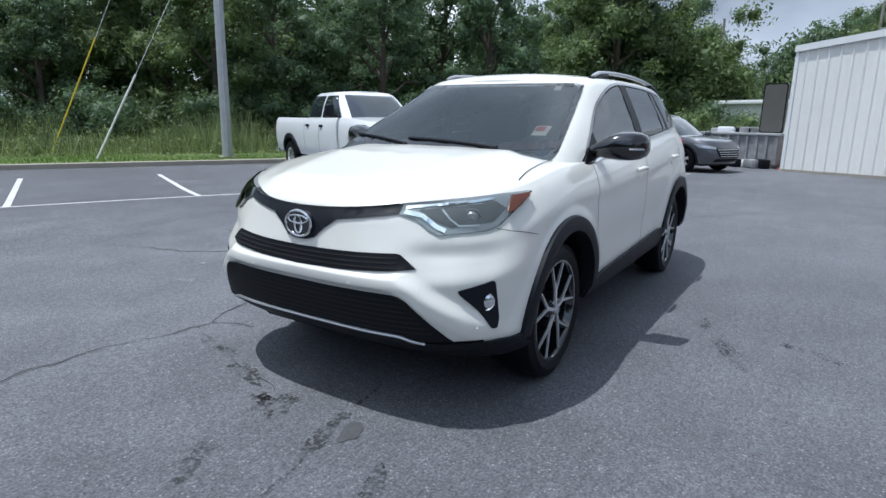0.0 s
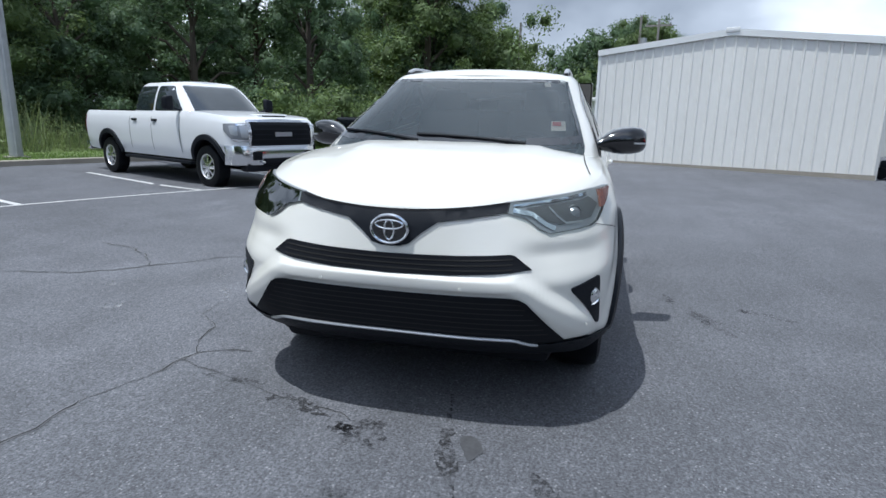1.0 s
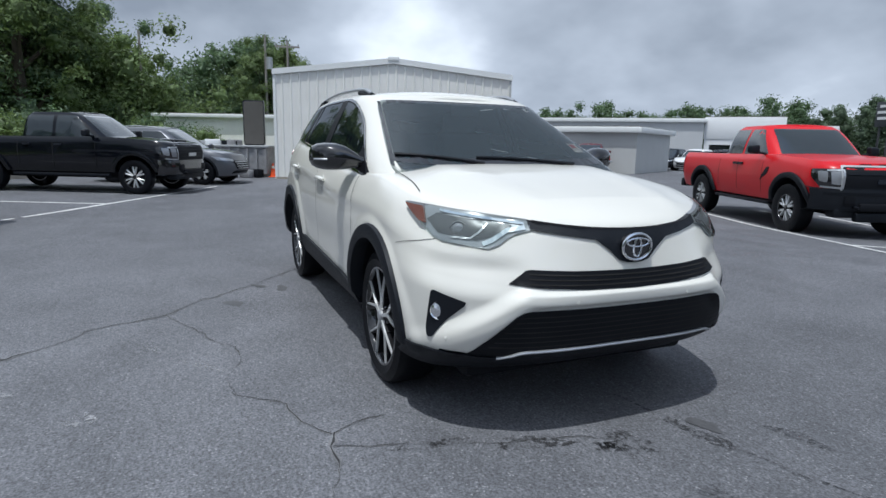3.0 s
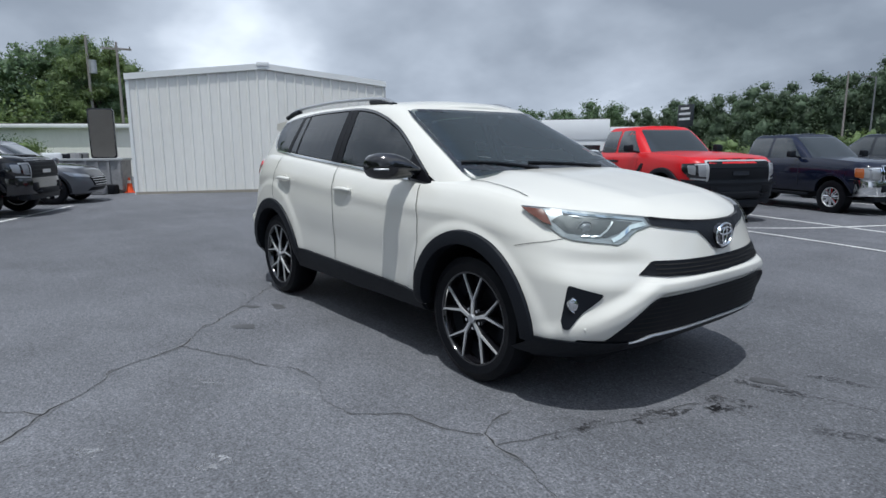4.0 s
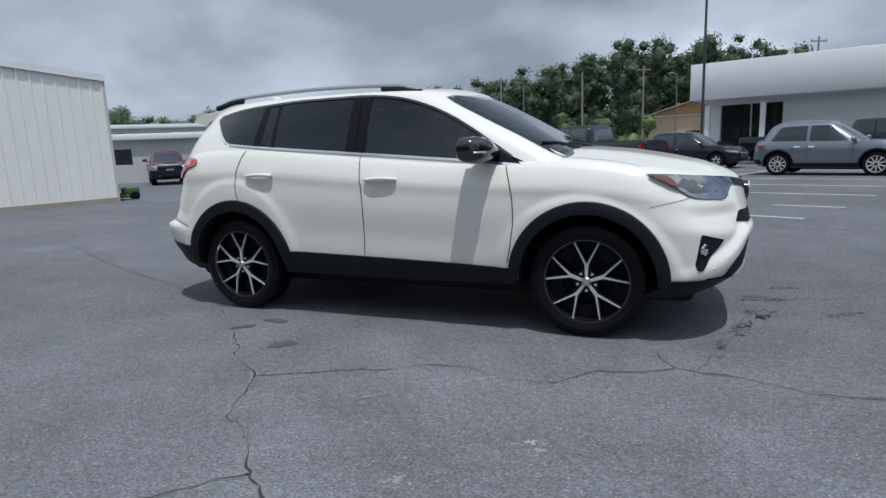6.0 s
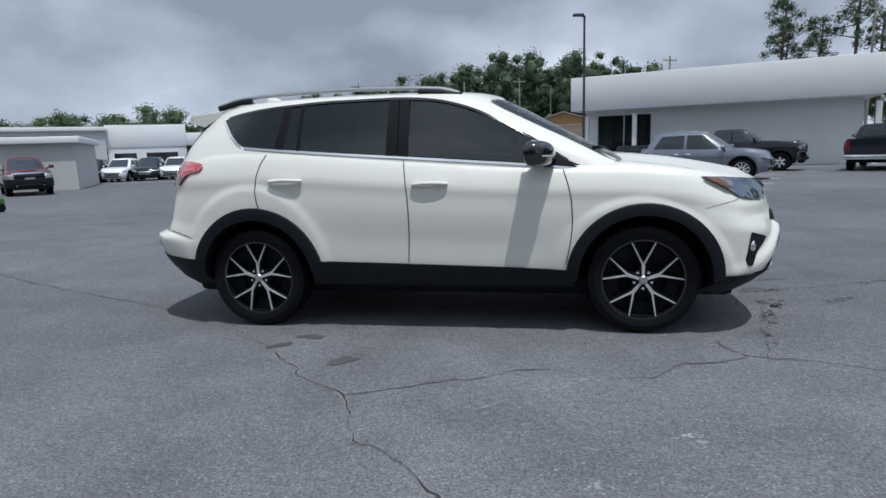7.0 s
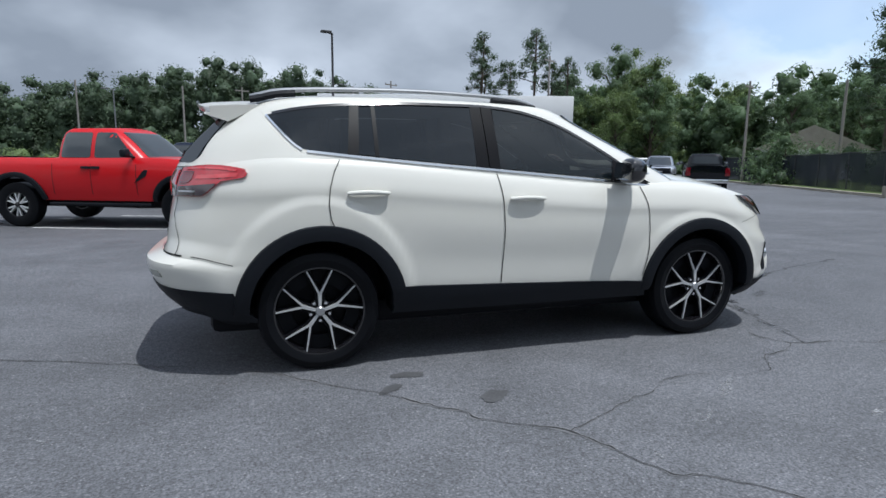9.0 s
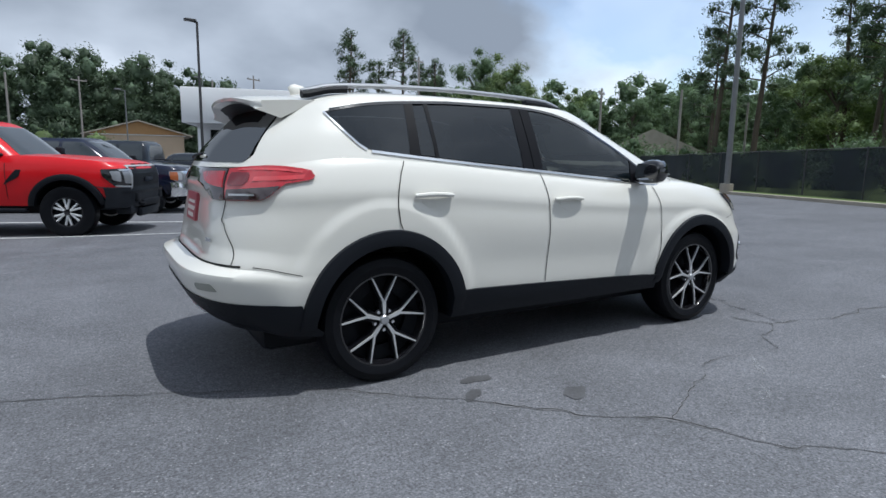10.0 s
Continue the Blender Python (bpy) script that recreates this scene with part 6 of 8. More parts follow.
BROAD = [broad_tree(300 + i, 10.5 + 1.2 * i, 3.3 + 0.25 * i, "leaf" if i % 3 else "leaf_light") for i in range(5)]
PINE = [pine_tree(400 + i, 14 + i, 3.0) for i in range(2)]
TALL = [pine_tree(410 + i, 13.6, 2.3, 0.66) for i in range(2)]
SHRUB = [bush(500 + i, 1.3, "leaf") for i in range(3)]
LIGHT = [bush(520 + i, 1.3, "leaf_light") for i in range(2)]
rnd = random.Random(21)
west = dense(WEST, 1.0)
for depth, step, scale in ((9.5, 4, 0.92), (14, 4, 1.05)):
    for i, (x, y) in enumerate(offset(west, depth)):
        if i % step or x > 22 or x < -27:
            continue
        scale = scale * (0.82 if x < -19 else 1.0)
        plant(BROAD, x + rnd.uniform(-1.2, 1.2), y + rnd.uniform(-1.2, 1.2), rnd, scale)
for i, (x, y) in enumerate(offset(west, 7.0)):
    if i % 2 == 0 and -50 < x < 20:
        plant(SHRUB if rnd.random() < 0.75 else LIGHT, x + rnd.uniform(-0.8, 0.8), y + rnd.uniform(-1.0, 1.0), rnd, rnd.uniform(0.8, 1.5))
for x, y, s in ((-18.8, -9.2, 1.75), (-20.5, -8.2, 1.5), (-17.3, -10.6, 1.3), (-25.5, -6.0, 1.4), (-28.5, -3.2, 1.3), (-31, -1.6, 1.1)):
    plant(LIGHT, x, y, rnd, s)
# woods behind the shed and the storage building
for i in range(9):
    a = radians(rnd.uniform(174.5, 180.5))
    d = rnd.uniform(54, 68)
    plant(BROAD, 4 + d * math.cos(a), 1.9 + d * math.sin(a), rnd, rnd.uniform(0.62, 0.78))
# pines and broadleaf trees behind the fence
for i in range(24):
    t = i / 23
    x, y = (34 + 18 * t, -20 + 62 * t)
    if y + 3.7 > 0.68 * (x + 2.7):
        continue
    plant(PINE if rnd.random() < 0.65 else BROAD, x + rnd.uniform(-4, 5), y + rnd.uniform(-3, 3), rnd, rnd.uniform(0.9, 1.15))
for i in range(20):
    t = i / 19
    x, y = (50 + 14 * t, -10 + 82 * t)
    plant(BROAD if y > 22 or rnd.random() < 0.7 else PINE, x + rnd.uniform(-5, 6), y + rnd.uniform(-3, 3), rnd, rnd.uniform(0.66, 0.84) if y > 22 else rnd.uniform(0.95, 1.3))
# tall pines over the showroom
for x, y, s in ((23.8, 61.5, 1.0), (26.5, 60.0, 1.0), (29.2, 58.8, 1.02), (31.2, 58.0, 1.05), (32.6, 57.2, 1.06), (24.6, 62.5, 0.95)):
    plant(TALL, x, y, rnd, s)
for i in range(8):
    plant(BROAD, 36 + rnd.uniform(0, 14), 58 + rnd.uniform(-4, 12), rnd, rnd.uniform(0.75, 0.95))
for i in range(12):
    plant(BROAD, -38 - rnd.uniform(0, 16), -11 + rnd.uniform(-9, 3), rnd, rnd.uniform(0.85, 1.05))
plant(SHRUB, 33.5, 27.6, rnd, 1.75)
for i in range(7):
    plant(SHRUB, 29 + 2.2 * i + rnd.uniform(-1, 1), 8 + 3.4 * i + rnd.uniform(-1, 1), rnd, rnd.uniform(1.0, 1.8))
for k in BROAD + TALL + PINE + SHRUB + LIGHT:
    drop_thing(k)


def far_wood(name, pts, depth, h, mat, seed, label, size=0.38, density=1.0, per=36, heart=0.60):
    """A far wood as one mass of leaf sprays on many crowns, with an uneven top."""
    r = np.random.default_rng(seed)
    blobs = []
    line_ = dense(pts, 2.4)
    for i, (x, y) in enumerate(line_):
        for k in range(int(4 * density)):
            top = h(i / (len(line_) - 1)) * r.uniform(0.72, 1.12)
            ox, oy = r.normal(0, 1.5), r.uniform(0, depth)
            d = math.hypot(x, y)
            px, py = x + x / d * oy + ox, y + y / d * oy + ox
            w = r.uniform(1.4, 2.5)
            for z in np.arange(1.0, top, w * 0.9):
                q = w * (1.0 if z < top - 2.5 else 0.7)
                blobs.append((px + r.normal(0, 0.9), py + r.normal(0, 0.9), z + r.normal(0, 0.3) + ground_z(px, py), q))
    ob = leaf_mesh(name, clumps(r, blobs, per * 1.1, heart), size * 0.90, M[mat], seed + 1)
    return tagged(ob, label, "woods", kind="stuff")


far_wood("woods", offset(dense([p for p in WEST if -35 < p[0] < 20], 4.0), 15), 9, curve((0, 7.0), (0.25, 9.0), (0.5, 11), (1, 11)), "leaf", 68, "dense woods behind the verge", size=0.20, density=1.4, per=70, heart=0.36)
far_wood("woods", [(-38.5, -11), (-41.7, -7), (-41.8, -5.6), (-42.5, -3.2), (-43, -1.2)], 6, curve((0, 9.4), (0.4, 9.2), (0.56, 7.6), (0.8, 5.4), (1, 3.4)), "leaf_light", 69, "leafy bank of scrub behind the lot", size=0.17, density=2.2, per=85, heart=0.36)
far_wood("woods", [(-105, 58), (-85, 75), (-60, 92)], 12, curve((0, 8), (0.5, 9), (1, 10)), "leaf", 61, "far wood across the street", size=0.26, density=1.3, per=90, heart=0.45)
far_wood("woods", [(-60, 92), (-35, 92), (-15, 92), (5, 92), (17, 90), (32, 88)], 14, curve((0, 9), (0.27, 11.0), (0.42, 12.6), (0.55, 15.2), (0.68, 15.6), (0.80, 13.0), (1, 8.5)), "leaf_pine", 62, "dark wooded hillside behind the showroom", size=0.22, density=1.5, per=72)
far_wood("woods", [(-90, 30), (-95, 50)], 10, curve((0, 8), (1, 8)), "leaf", 63, "far trees behind the warehouse", size=0.26, per=90, heart=0.45)
far_wood("hedge", [(-14, 56), (-8, 58), (-3, 60.5), (-0.5, 62)], 3, curve((0, 2.6), (0.5, 3.0), (0.8, 2.8), (1, 2.0)), "leaf_light", 64, "bright roadside scrub beyond the lot", size=0.13, per=110)
far_wood("hedge", [(-30, 58), (-20, 57), (-15, 56)], 3, curve((0, 2.2), (1, 2.6)), "leaf_light", 65, "bright roadside scrub beyond the lot", size=0.13, per=110)
far_wood("woods", [(44, 78), (58, 66), (70, 50), (78, 20), (70, -20)], 12, curve((0, 14), (0.5, 13), (1, 13)), "leaf", 66, "woods behind the fence", size=0.28, density=1.1, per=42)
far_wood("woods", [(-48, -26), (-53, -15), (-55, -9), (-56, -6), (-56, -2), (-56, 0.5), (-56, 5), (-54, 11)], 7, curve((0, 12.6), (0.30, 11.6), (0.46, 11.2), (0.55, 8.0), (0.66, 7.6), (0.72, 10.2), (0.85, 9.6), (1, 7.5)), "leaf", 67, "woods behind the storage building", size=0.22, density=1.3, per=105, heart=0.42)


def blades(name, pts, d0, d1, count, h, w, mat, seed, label, lo=-60, hi=30):
    """Grass or weeds as thin bent blades on a strip beside a kerb."""
    r = np.random.default_rng(seed)
    line_ = np.array(dense(pts, 0.5))
    keep = (line_[:, 0] > lo) & (line_[:, 0] < hi)
    idx = np.flatnonzero(keep)
    i = r.choice(idx[:-1], count)
    d = np.diff(line_, axis=0)[i]
    d /= np.linalg.norm(d, axis=1)[:, None]
    o = d0 + (d1 - d0) * r.random(count)
    xy = line_[i] + np.stack([d[:, 1], -d[:, 0]], 1) * o[:, None]  + d * r.uniform(-0.5, 0.5, count)[:, None]
    patchy = np.array([0.45 + 0.9 * max(0.0, noise.noise((x * 0.35, y * 0.35, seed))+0.35) for x, y in xy])
    z = np.array([ground_z(x, y) for x, y in xy]) + 0.12
    hh = h * r.uniform(0.5, 1.2, count) * patchy
    a = r.uniform(0, 6.28, count)
    side = np.stack([np.cos(a), np.sin(a), np.zeros(count)], 1) * (w * r.uniform(0.6, 1.4, count))[:, None]
    lean = np.stack([r.normal(0, 0.28, count), r.normal(0, 0.28, count), np.ones(count)], 1) * hh[:, None]
    base = np.stack([xy[:, 0], xy[:, 1], z], 1)
    v = np.stack([base - side, base + side, base + lean * 0.6 + side * 0.7, base + lean], 1).reshape(-1, 3)
    f = [(4 * k, 4 * k + 1, 4 * k + 2, 4 * k + 3) for k in range(count)]
    return tagged(link_mesh(name, v, f, mat), label, "grass", kind="stuff")


blades("grass", WEST, 0.2, 3.2, 26000, 0.10, 0.010, M["grass"], 5, "short mown grass beside the kerb", -26, 8)
blades("weeds", WEST, 2.8, 7.5, 16000, 1.20, 0.012, M["weed"], 6, "tall dry weeds before the woods", -30, 12)


def thicket(name, pts, d0, d1, count, h, size, mat, seed, label, lo=-30, hi=12):
    """Leafy weeds and brambles on a strip beside a kerb: many small clumps of different height, in drifts."""
    r = np.random.default_rng(seed)
    line_ = [p for p in dense(pts, 0.5) if lo < p[0] < hi]
    blobs = []
    for _ in range(count):
        i = int(r.integers(0, len(line_) - 1))
        (x0, y0), (x1, y1) = line_[i], line_[i + 1]
        ln = math.hypot(x1 - x0, y1 - y0)
        o = d0 + (d1 - d0) * r.random()
        x, y = x0 + (y1 - y0) / ln * o, y0 - (x1 - x0) / ln * o
        drift = noise.noise((x * 0.5, y * 0.5, seed)) * 0.5 + 0.55
        if r.random() > 0.35 + drift:
            continue
        top = h * (0.35 + 0.65 * (o - d0) / (d1 - d0)) * r.uniform(0.5, 1.1) * (0.5 + 0.7 * drift)
        z = ground_z(x, y) + 0.14
        for k in np.arange(0.12, max(top, 0.2), 0.28):
            blobs.append((x + r.normal(0, 0.10), y + r.normal(0, 0.10), z + k, r.uniform(0.13, 0.26)))
    ob = leaf_mesh(name, clumps(r, blobs, 620, 0.4, 9.0), size, mat, seed + 1, aspect=0.42, loose=1.1)
    return tagged(ob, label, "weeds", kind="stuff")


thicket("weeds", WEST, 2.6, 7.4, 1050, 1.35, 0.055, M["weed"], 17, "greyish mixed weeds before the woods")
thicket("weeds", WEST, 2.6, 7.4, 620, 1.25, 0.050, M["leaf_light"], 18, "yellow-green leafy weeds before the woods")

# ---------------------------------------------------------------- vehicles on the lot
def on(x, y):
    return (x, y, ground_z(x, y))


pickup("pickup_truck", on(-7.12, -7.67), 66, "white heavy-duty crew-cab pickup parked nose out in a marked bay", "white", wb=4.04, long=6.35, fo=1.0, width=2.06, height=2.03, tyre=0.405, rim=0.24,
       style="steel", cab=(1.32, 0.60, -1.00), face="bold", bumper="chrome", mirror="tow", hood=1.36, flares="plastic")
pickup("pickup_truck", on(-13.56, -4.33), 64, "glossy black crew-cab pickup with black wheels beside the shrubs", "black_paint", style="pairs", face="dark", bumper="gloss_black", mirror="black", flares="black_paint", height=1.97, rim=0.275)
wagon("suv", on(-16.3, -2.35), 63, "dark grey SUV with a chrome-barred grille, parked past the pickups", "steel_grey")
pickup("pickup_truck", on(-4.24, 9.70), -22, "bright red off-road pickup with wide black wheel flares", "red", wb=3.41, long=5.60, fo=1.0, width=2.10, height=1.98, tyre=0.445, rim=0.25, style="split",
       cab=(1.02, 0.34, -0.95), face="offroad", bumper="plastic", mirror="black", flares="plastic", doors=1, hood=1.32)
pickup("pickup_truck", on(-2.8, 14.3), -24, "navy blue crew-cab pickup with chrome grille bars and amber signals", "navy", height=1.88, tyre=0.39, rim=0.23, style="steel", face="old", mirror="chrome", hood=1.22)
pickup("pickup_truck", on(-1.7, 17.6), 156, "dark charcoal crew-cab pickup seen from its tailgate", "charcoal", style="split", face="dark", bumper="gloss_black", mirror="black", rim=0.255)
wagon("suv", on(2.3, 26.2), -24, "dark charcoal compact SUV in the row behind the pickups", "charcoal", wb=2.86, long=4.86, style="split")
wagon("suv", on(6.5, 18.9), -24, "silver-blue compact SUV with roof rails", "silver", wb=2.78, long=4.65, width=1.88, height=1.78, tyre=0.385, rim=0.265, belt=1.10, hood=1.08, nose=0.82, style="ten")

# far and half-hidden vehicles
for k, (u, paint, lab) in enumerate(((0.0, "white", "white compact SUV in the dealership's front row"), (0.14, "black_paint", "black SUV in the dealership's front row"), (0.28, "white", "white SUV in the dealership's front row"),
                                     (0.42, "charcoal", "dark SUV in the dealership's front row"), (0.56, "white", "white SUV in the dealership's front row"), (0.70, "maroon", "red SUV in the dealership's front row"),
                                     (0.85, "white", "white SUV in the dealership's front row"), (1.0, "maroon", "dark red SUV in the dealership's front row"))):
    x, y = -34.0 + 11.5 * u, 32.6 + 7.2 * u
    wagon("suv", on(x, y), -70 + 6 * (k % 2), lab, paint, wb=2.7, long=4.6, group="dealership row", roof_rails=False)
pickup("pickup_truck", on(15.2, 24.4), 58, "dark grey pickup seen from the tailgate by the showroom", "charcoal", group="showroom row")
pickup("pickup_truck", on(9.6, 25.6), -24, "charcoal crew-cab pickup by the showroom wall", "charcoal", face="dark", bumper="gloss_black", group="showroom row")
pickup("pickup_truck", on(7.6, 29.4), -24, "dark grey crew-cab pickup by the showroom wall", "charcoal", group="showroom row")
wagon("suv", on(29.5, 45.5), 150, "white SUV parked beyond the showroom", "white", group="far row")
wagon("van", on(36.5, 50.0), 150, "white van with a high roof", "white", category="van", height=2.15, long=5.4, wb=3.3, tail=(-2.5, -2.62), roof_rails=False, group="far row")
wagon("sedan", on(28.0, 38.0), 170, "tan sedan parked beyond the showroom", "tan", category="sedan", height=1.45, belt=0.92, hood=0.92, nose=0.70, tail=(-0.75, -1.35), boot=0.98, roof_rails=False, cladding=None, group="far row")
pickup("pickup_truck", on(21.2, 21.6), 52, "black pickup parked with its tailgate to the lot", "black_paint", group="far row")
pickup("pickup_truck", on(23.8, 28.6), 232, "silver pickup facing out of the far row", "silver", group="far row")
wagon("sedan", on(27.2, 35.8), 160, "tan sedan at the end of the far row", "tan", category="sedan", height=1.45, belt=0.92, hood=0.92, nose=0.70, tail=(-0.75, -1.35), boot=0.98, roof_rails=False, cladding=None, group="far row")
pickup("pickup_truck", on(-23.93, 19.44), -40, "dark red pickup in front of the workshop", "maroon", wb=3.2, long=5.2, fo=0.9, width=1.85, height=1.74, tyre=0.36, rim=0.22, hood=1.12, bumper="plastic", group="workshop row")

# ---------------------------------------------------------------- the white SUV
AX, TY = 1.33, 0.358


def hero_bulge(x, v):
    z = 0.31 + v * 0.84
    add = 0.0
    for cx in (AX, -AX):
        d = math.hypot(x - cx, z - 0.37)
        if z > 0.40:
            add += 0.015 * (1 - smoothstep(0.535, 0.600, d))
    # the doors are drawn in below the middle, with a soft crease under the handles
    door = smoothstep(-0.95, -0.6, x) * (1 - smoothstep(0.55, 0.9, x))
    add -= 0.011 * door * math.exp(-((z - 0.60) / 0.13) ** 2)
    add += 0.008 * math.exp(-((z - 0.99) / 0.05) ** 2)
    return add


def hero_relief(x, y, z):
    y = abs(y)
    if x > 1.35:
        # a bumper bar that turns down into a wing at each corner, with a scoop above it
        t = min(max(((y - 0.50) * 0.36 - (z - 0.640) * 0.24) / 0.1872, -1.4), 1.0)
        t = t if t > 0 else 0.0
        d = math.hypot(y - (0.50 + 0.36 * t), z - (0.640 - 0.24 * t)) if t > 0 else abs(z - 0.640)
        above = (z - (0.640 - 0.24 * min(max((y - 0.50) / 0.36, 0.0), 1.0)))
        wing = 0.020 * (1 - smoothstep(0.018, 0.040 + 0.032 * smoothstep(0.42, 0.62, y), d))
        scoop = -0.030 * smoothstep(0.02, 0.085, above) * (1 - smoothstep(0.745, 0.83, z)) * smoothstep(0.44, 0.64, y) * (1 - smoothstep(0.78, 0.91, y))
        return wing + scoop
    if x < -1.5:
        return 0.030 * smoothstep(0.70, 0.74, z) * (1 - smoothstep(1.00, 1.10, z)) * math.exp(-(y / 0.42) ** 4)
    return 0.0


def hero_dome(x, y):
    if x < 0.95:
        return 0.0
    k = smoothstep(0.95, 1.2, x) * (1 - smoothstep(1.95, 2.2, x))
    return k * (0.012 * math.exp(-((abs(y) - 0.50 + (x - 1.0) * 0.12) / 0.07) ** 2) - 0.006 * math.exp(-(y / 0.25) ** 2))


hero = thing("suv", (0, 0, 0), "pearl white compact SUV with black wheel-arch cladding and tinted windows", "suv")
BODY = Shell(
    front=curve((0, 1.98), (0.08, 2.10), (0.16, 2.185), (0.22, 2.228), (0.5, 2.262), (0.6, 2.272), (0.72, 2.262), (0.88, 2.245), (0.96, 2.235), (1, 2.215)),
    rear=curve((0, -2.17), (0.08, -2.24), (0.20, -2.290), (0.31, -2.315), (0.345, -2.300), (0.375, -2.215), (0.6, -2.20), (0.85, -2.165), (1, -2.11)),
    half=curve((0, 0.855), (0.10, 0.892), (0.35, 0.914), (0.58, 0.918), (0.76, 0.908), (0.88, 0.888), (0.95, 0.862), (1, 0.828)),
    low=curve((-2.3, 0.40), (-2.0, 0.36), (-1.8, 0.30), (-0.9, 0.315), (0, 0.305), (0.8, 0.315), (1.8, 0.255), (2.2, 0.25)),
    high=curve((-2.3, 1.20), (-1.9, 1.225), (-1.36, 1.255), (-0.23, 1.17), (0.6, 1.105), (0.95, 1.095), (1.2, 1.092), (1.45, 1.068), (1.76, 1.016), (2.0, 0.970), (2.24, 0.918)),
    x0f=1.5, x0r=-1.25, nf=curve((0, 3.3), (0.55, 3.1), (0.66, 2.75), (0.82, 2.25), (1, 2.0)), nr=curve((0, 4.0), (0.35, 4.2), (0.5, 3.5), (0.8, 3.0), (1, 3.0)),
    bulge=hero_bulge, crown=0.076, relief=hero_relief, dome=hero_dome)
shape = BODY.mesh(np.concatenate([np.linspace(0, 0.36, 15), np.linspace(0.375, 0.78, 58), np.linspace(0.80, 0.94, 6), [0.96, 0.975, 0.99, 1.0]]), 62, 92, top_rows=20)
shape.normal_update()
for f in shape.faces:
    c = f.calc_center_median()
    if (f.normal.z < -0.6 and c.z < 0.5) or c.z < BODY.low(c.x) + 0.035:
        f.material_index = 1
body = part("body", shape, [M["pearl"], M["mesh_black"]], hero, "pearl white painted body", smooth=True, sharp=42)
cabin_cut = bmesh.new()
add_box(cabin_cut, (-1.95, -0.68, 0.86), (1.07, 0.68, 1.6), 0.08)
carve(body, [wheel_well(x, TY + 0.012, 0.425, s * 0.52, s * 1.3) for x in (AX, -AX + 0.018) for s in (1, -1)] + [cabin_cut])

BELT = curve((-2.3, 1.175), (-1.9, 1.20), (-1.36, 1.23), (-0.23, 1.145), (0.6, 1.08), (1.15, 1.06))
ROOF = curve((-2.1, 1.50), (-1.9, 1.535), (-1.6, 1.578), (-1.2, 1.606), (-0.8, 1.615), (-0.4, 1.612), (0.0, 1.602), (0.25, 1.588), (0.45, 1.568), (1.2, 1.55))


def glasshouse(inset):
    return Shell(front=curve((0, 1.345 - inset), (0.14, 1.235 - inset), (0.28, 1.105 - inset), (0.5, 0.90 - inset), (0.75, 0.672 - inset), (0.9, 0.53 - inset), (1, 0.41 - inset)),
                 rear=curve((0, -2.135 + inset), (0.3, -2.07 + inset), (0.85, -1.86 + inset), (0.95, -1.80 + inset), (1, -1.74 + inset)),
                 half=curve((0, 0.845 - inset), (0.2, 0.810 - inset), (0.43, 0.768 - inset), (0.65, 0.718 - inset), (0.85, 0.674 - inset), (0.95, 0.645 - inset), (1, 0.616 - inset)),
                 low=lambda x: BELT(x) - (0.1 if inset else 0.0), high=lambda x: ROOF(x) - inset * 0.8, x0f=-0.15, x0r=-1.15,
                 nf=curve((0, 8.0), (0.28, 7.2), (0.6, 5.4), (0.93, 3.8), (1, 3.6)), nr=curve((0, 3.2), (1, 3.6)), crown=0.045)


CAB = glasshouse(0.0)
cab = part("cabin_shell", CAB.mesh([0, 0.07, 0.14, 0.21, 0.28, 0.36, 0.44, 0.5, 0.56, 0.62, 0.68, 0.74, 0.80, 0.86, 0.91, 0.95, 0.98, 1], 44, 34, top_rows=14), [M["pearl"], M["cabin"]], hero, "pearl white roof and pillars", smooth=True, sharp=38)


def prism(poly, lo, hi, axis):
    """A closed body over the outline, along y (outline x, z) or along x (outline y, z)."""
    bm = bmesh.new()
    ends = []
    for d in (lo, hi):
        ends.append([bm.verts.new((a, d, b) if axis == "y" else (d, a, b)) for a, b in poly])
    n = len(poly)
    bm.faces.new(ends[0]), bm.faces.new(list(reversed(ends[1])))
    for i in range(n):
        bm.faces.new((ends[0][i], ends[1][i], ends[1][(i + 1) % n], ends[0][(i + 1) % n]))
    bmesh.ops.recalc_face_normals(bm, faces=bm.faces)
    return bm


win_low = curve((-1.384, 1.288), (-1.13, 1.262), (-0.755, 1.228), (-0.234, 1.186), (0.172, 1.152), (0.576, 1.118), (0.93, 1.082))
win_top = curve((-1.565, 1.492), (-1.414, 1.524), (-1.22, 1.549), (-1.03, 1.563), (-0.76, 1.576), (-0.31, 1.578), (-0.157, 1.570), (-0.008, 1.551), (0.177, 1.503), (0.363, 1.427), (0.586, 1.303), (0.736, 1.205), (0.90, 1.098))


def daylight(x0, x1, inset=0.0, n=14):
    """The outline of the side glass between x0 and x1, its ends upright."""
    xs = np.linspace(x0, x1, n)
    return [(x, win_low(x) + inset) for x in xs] + [(x, win_top(x) - inset) for x in xs[::-1]]


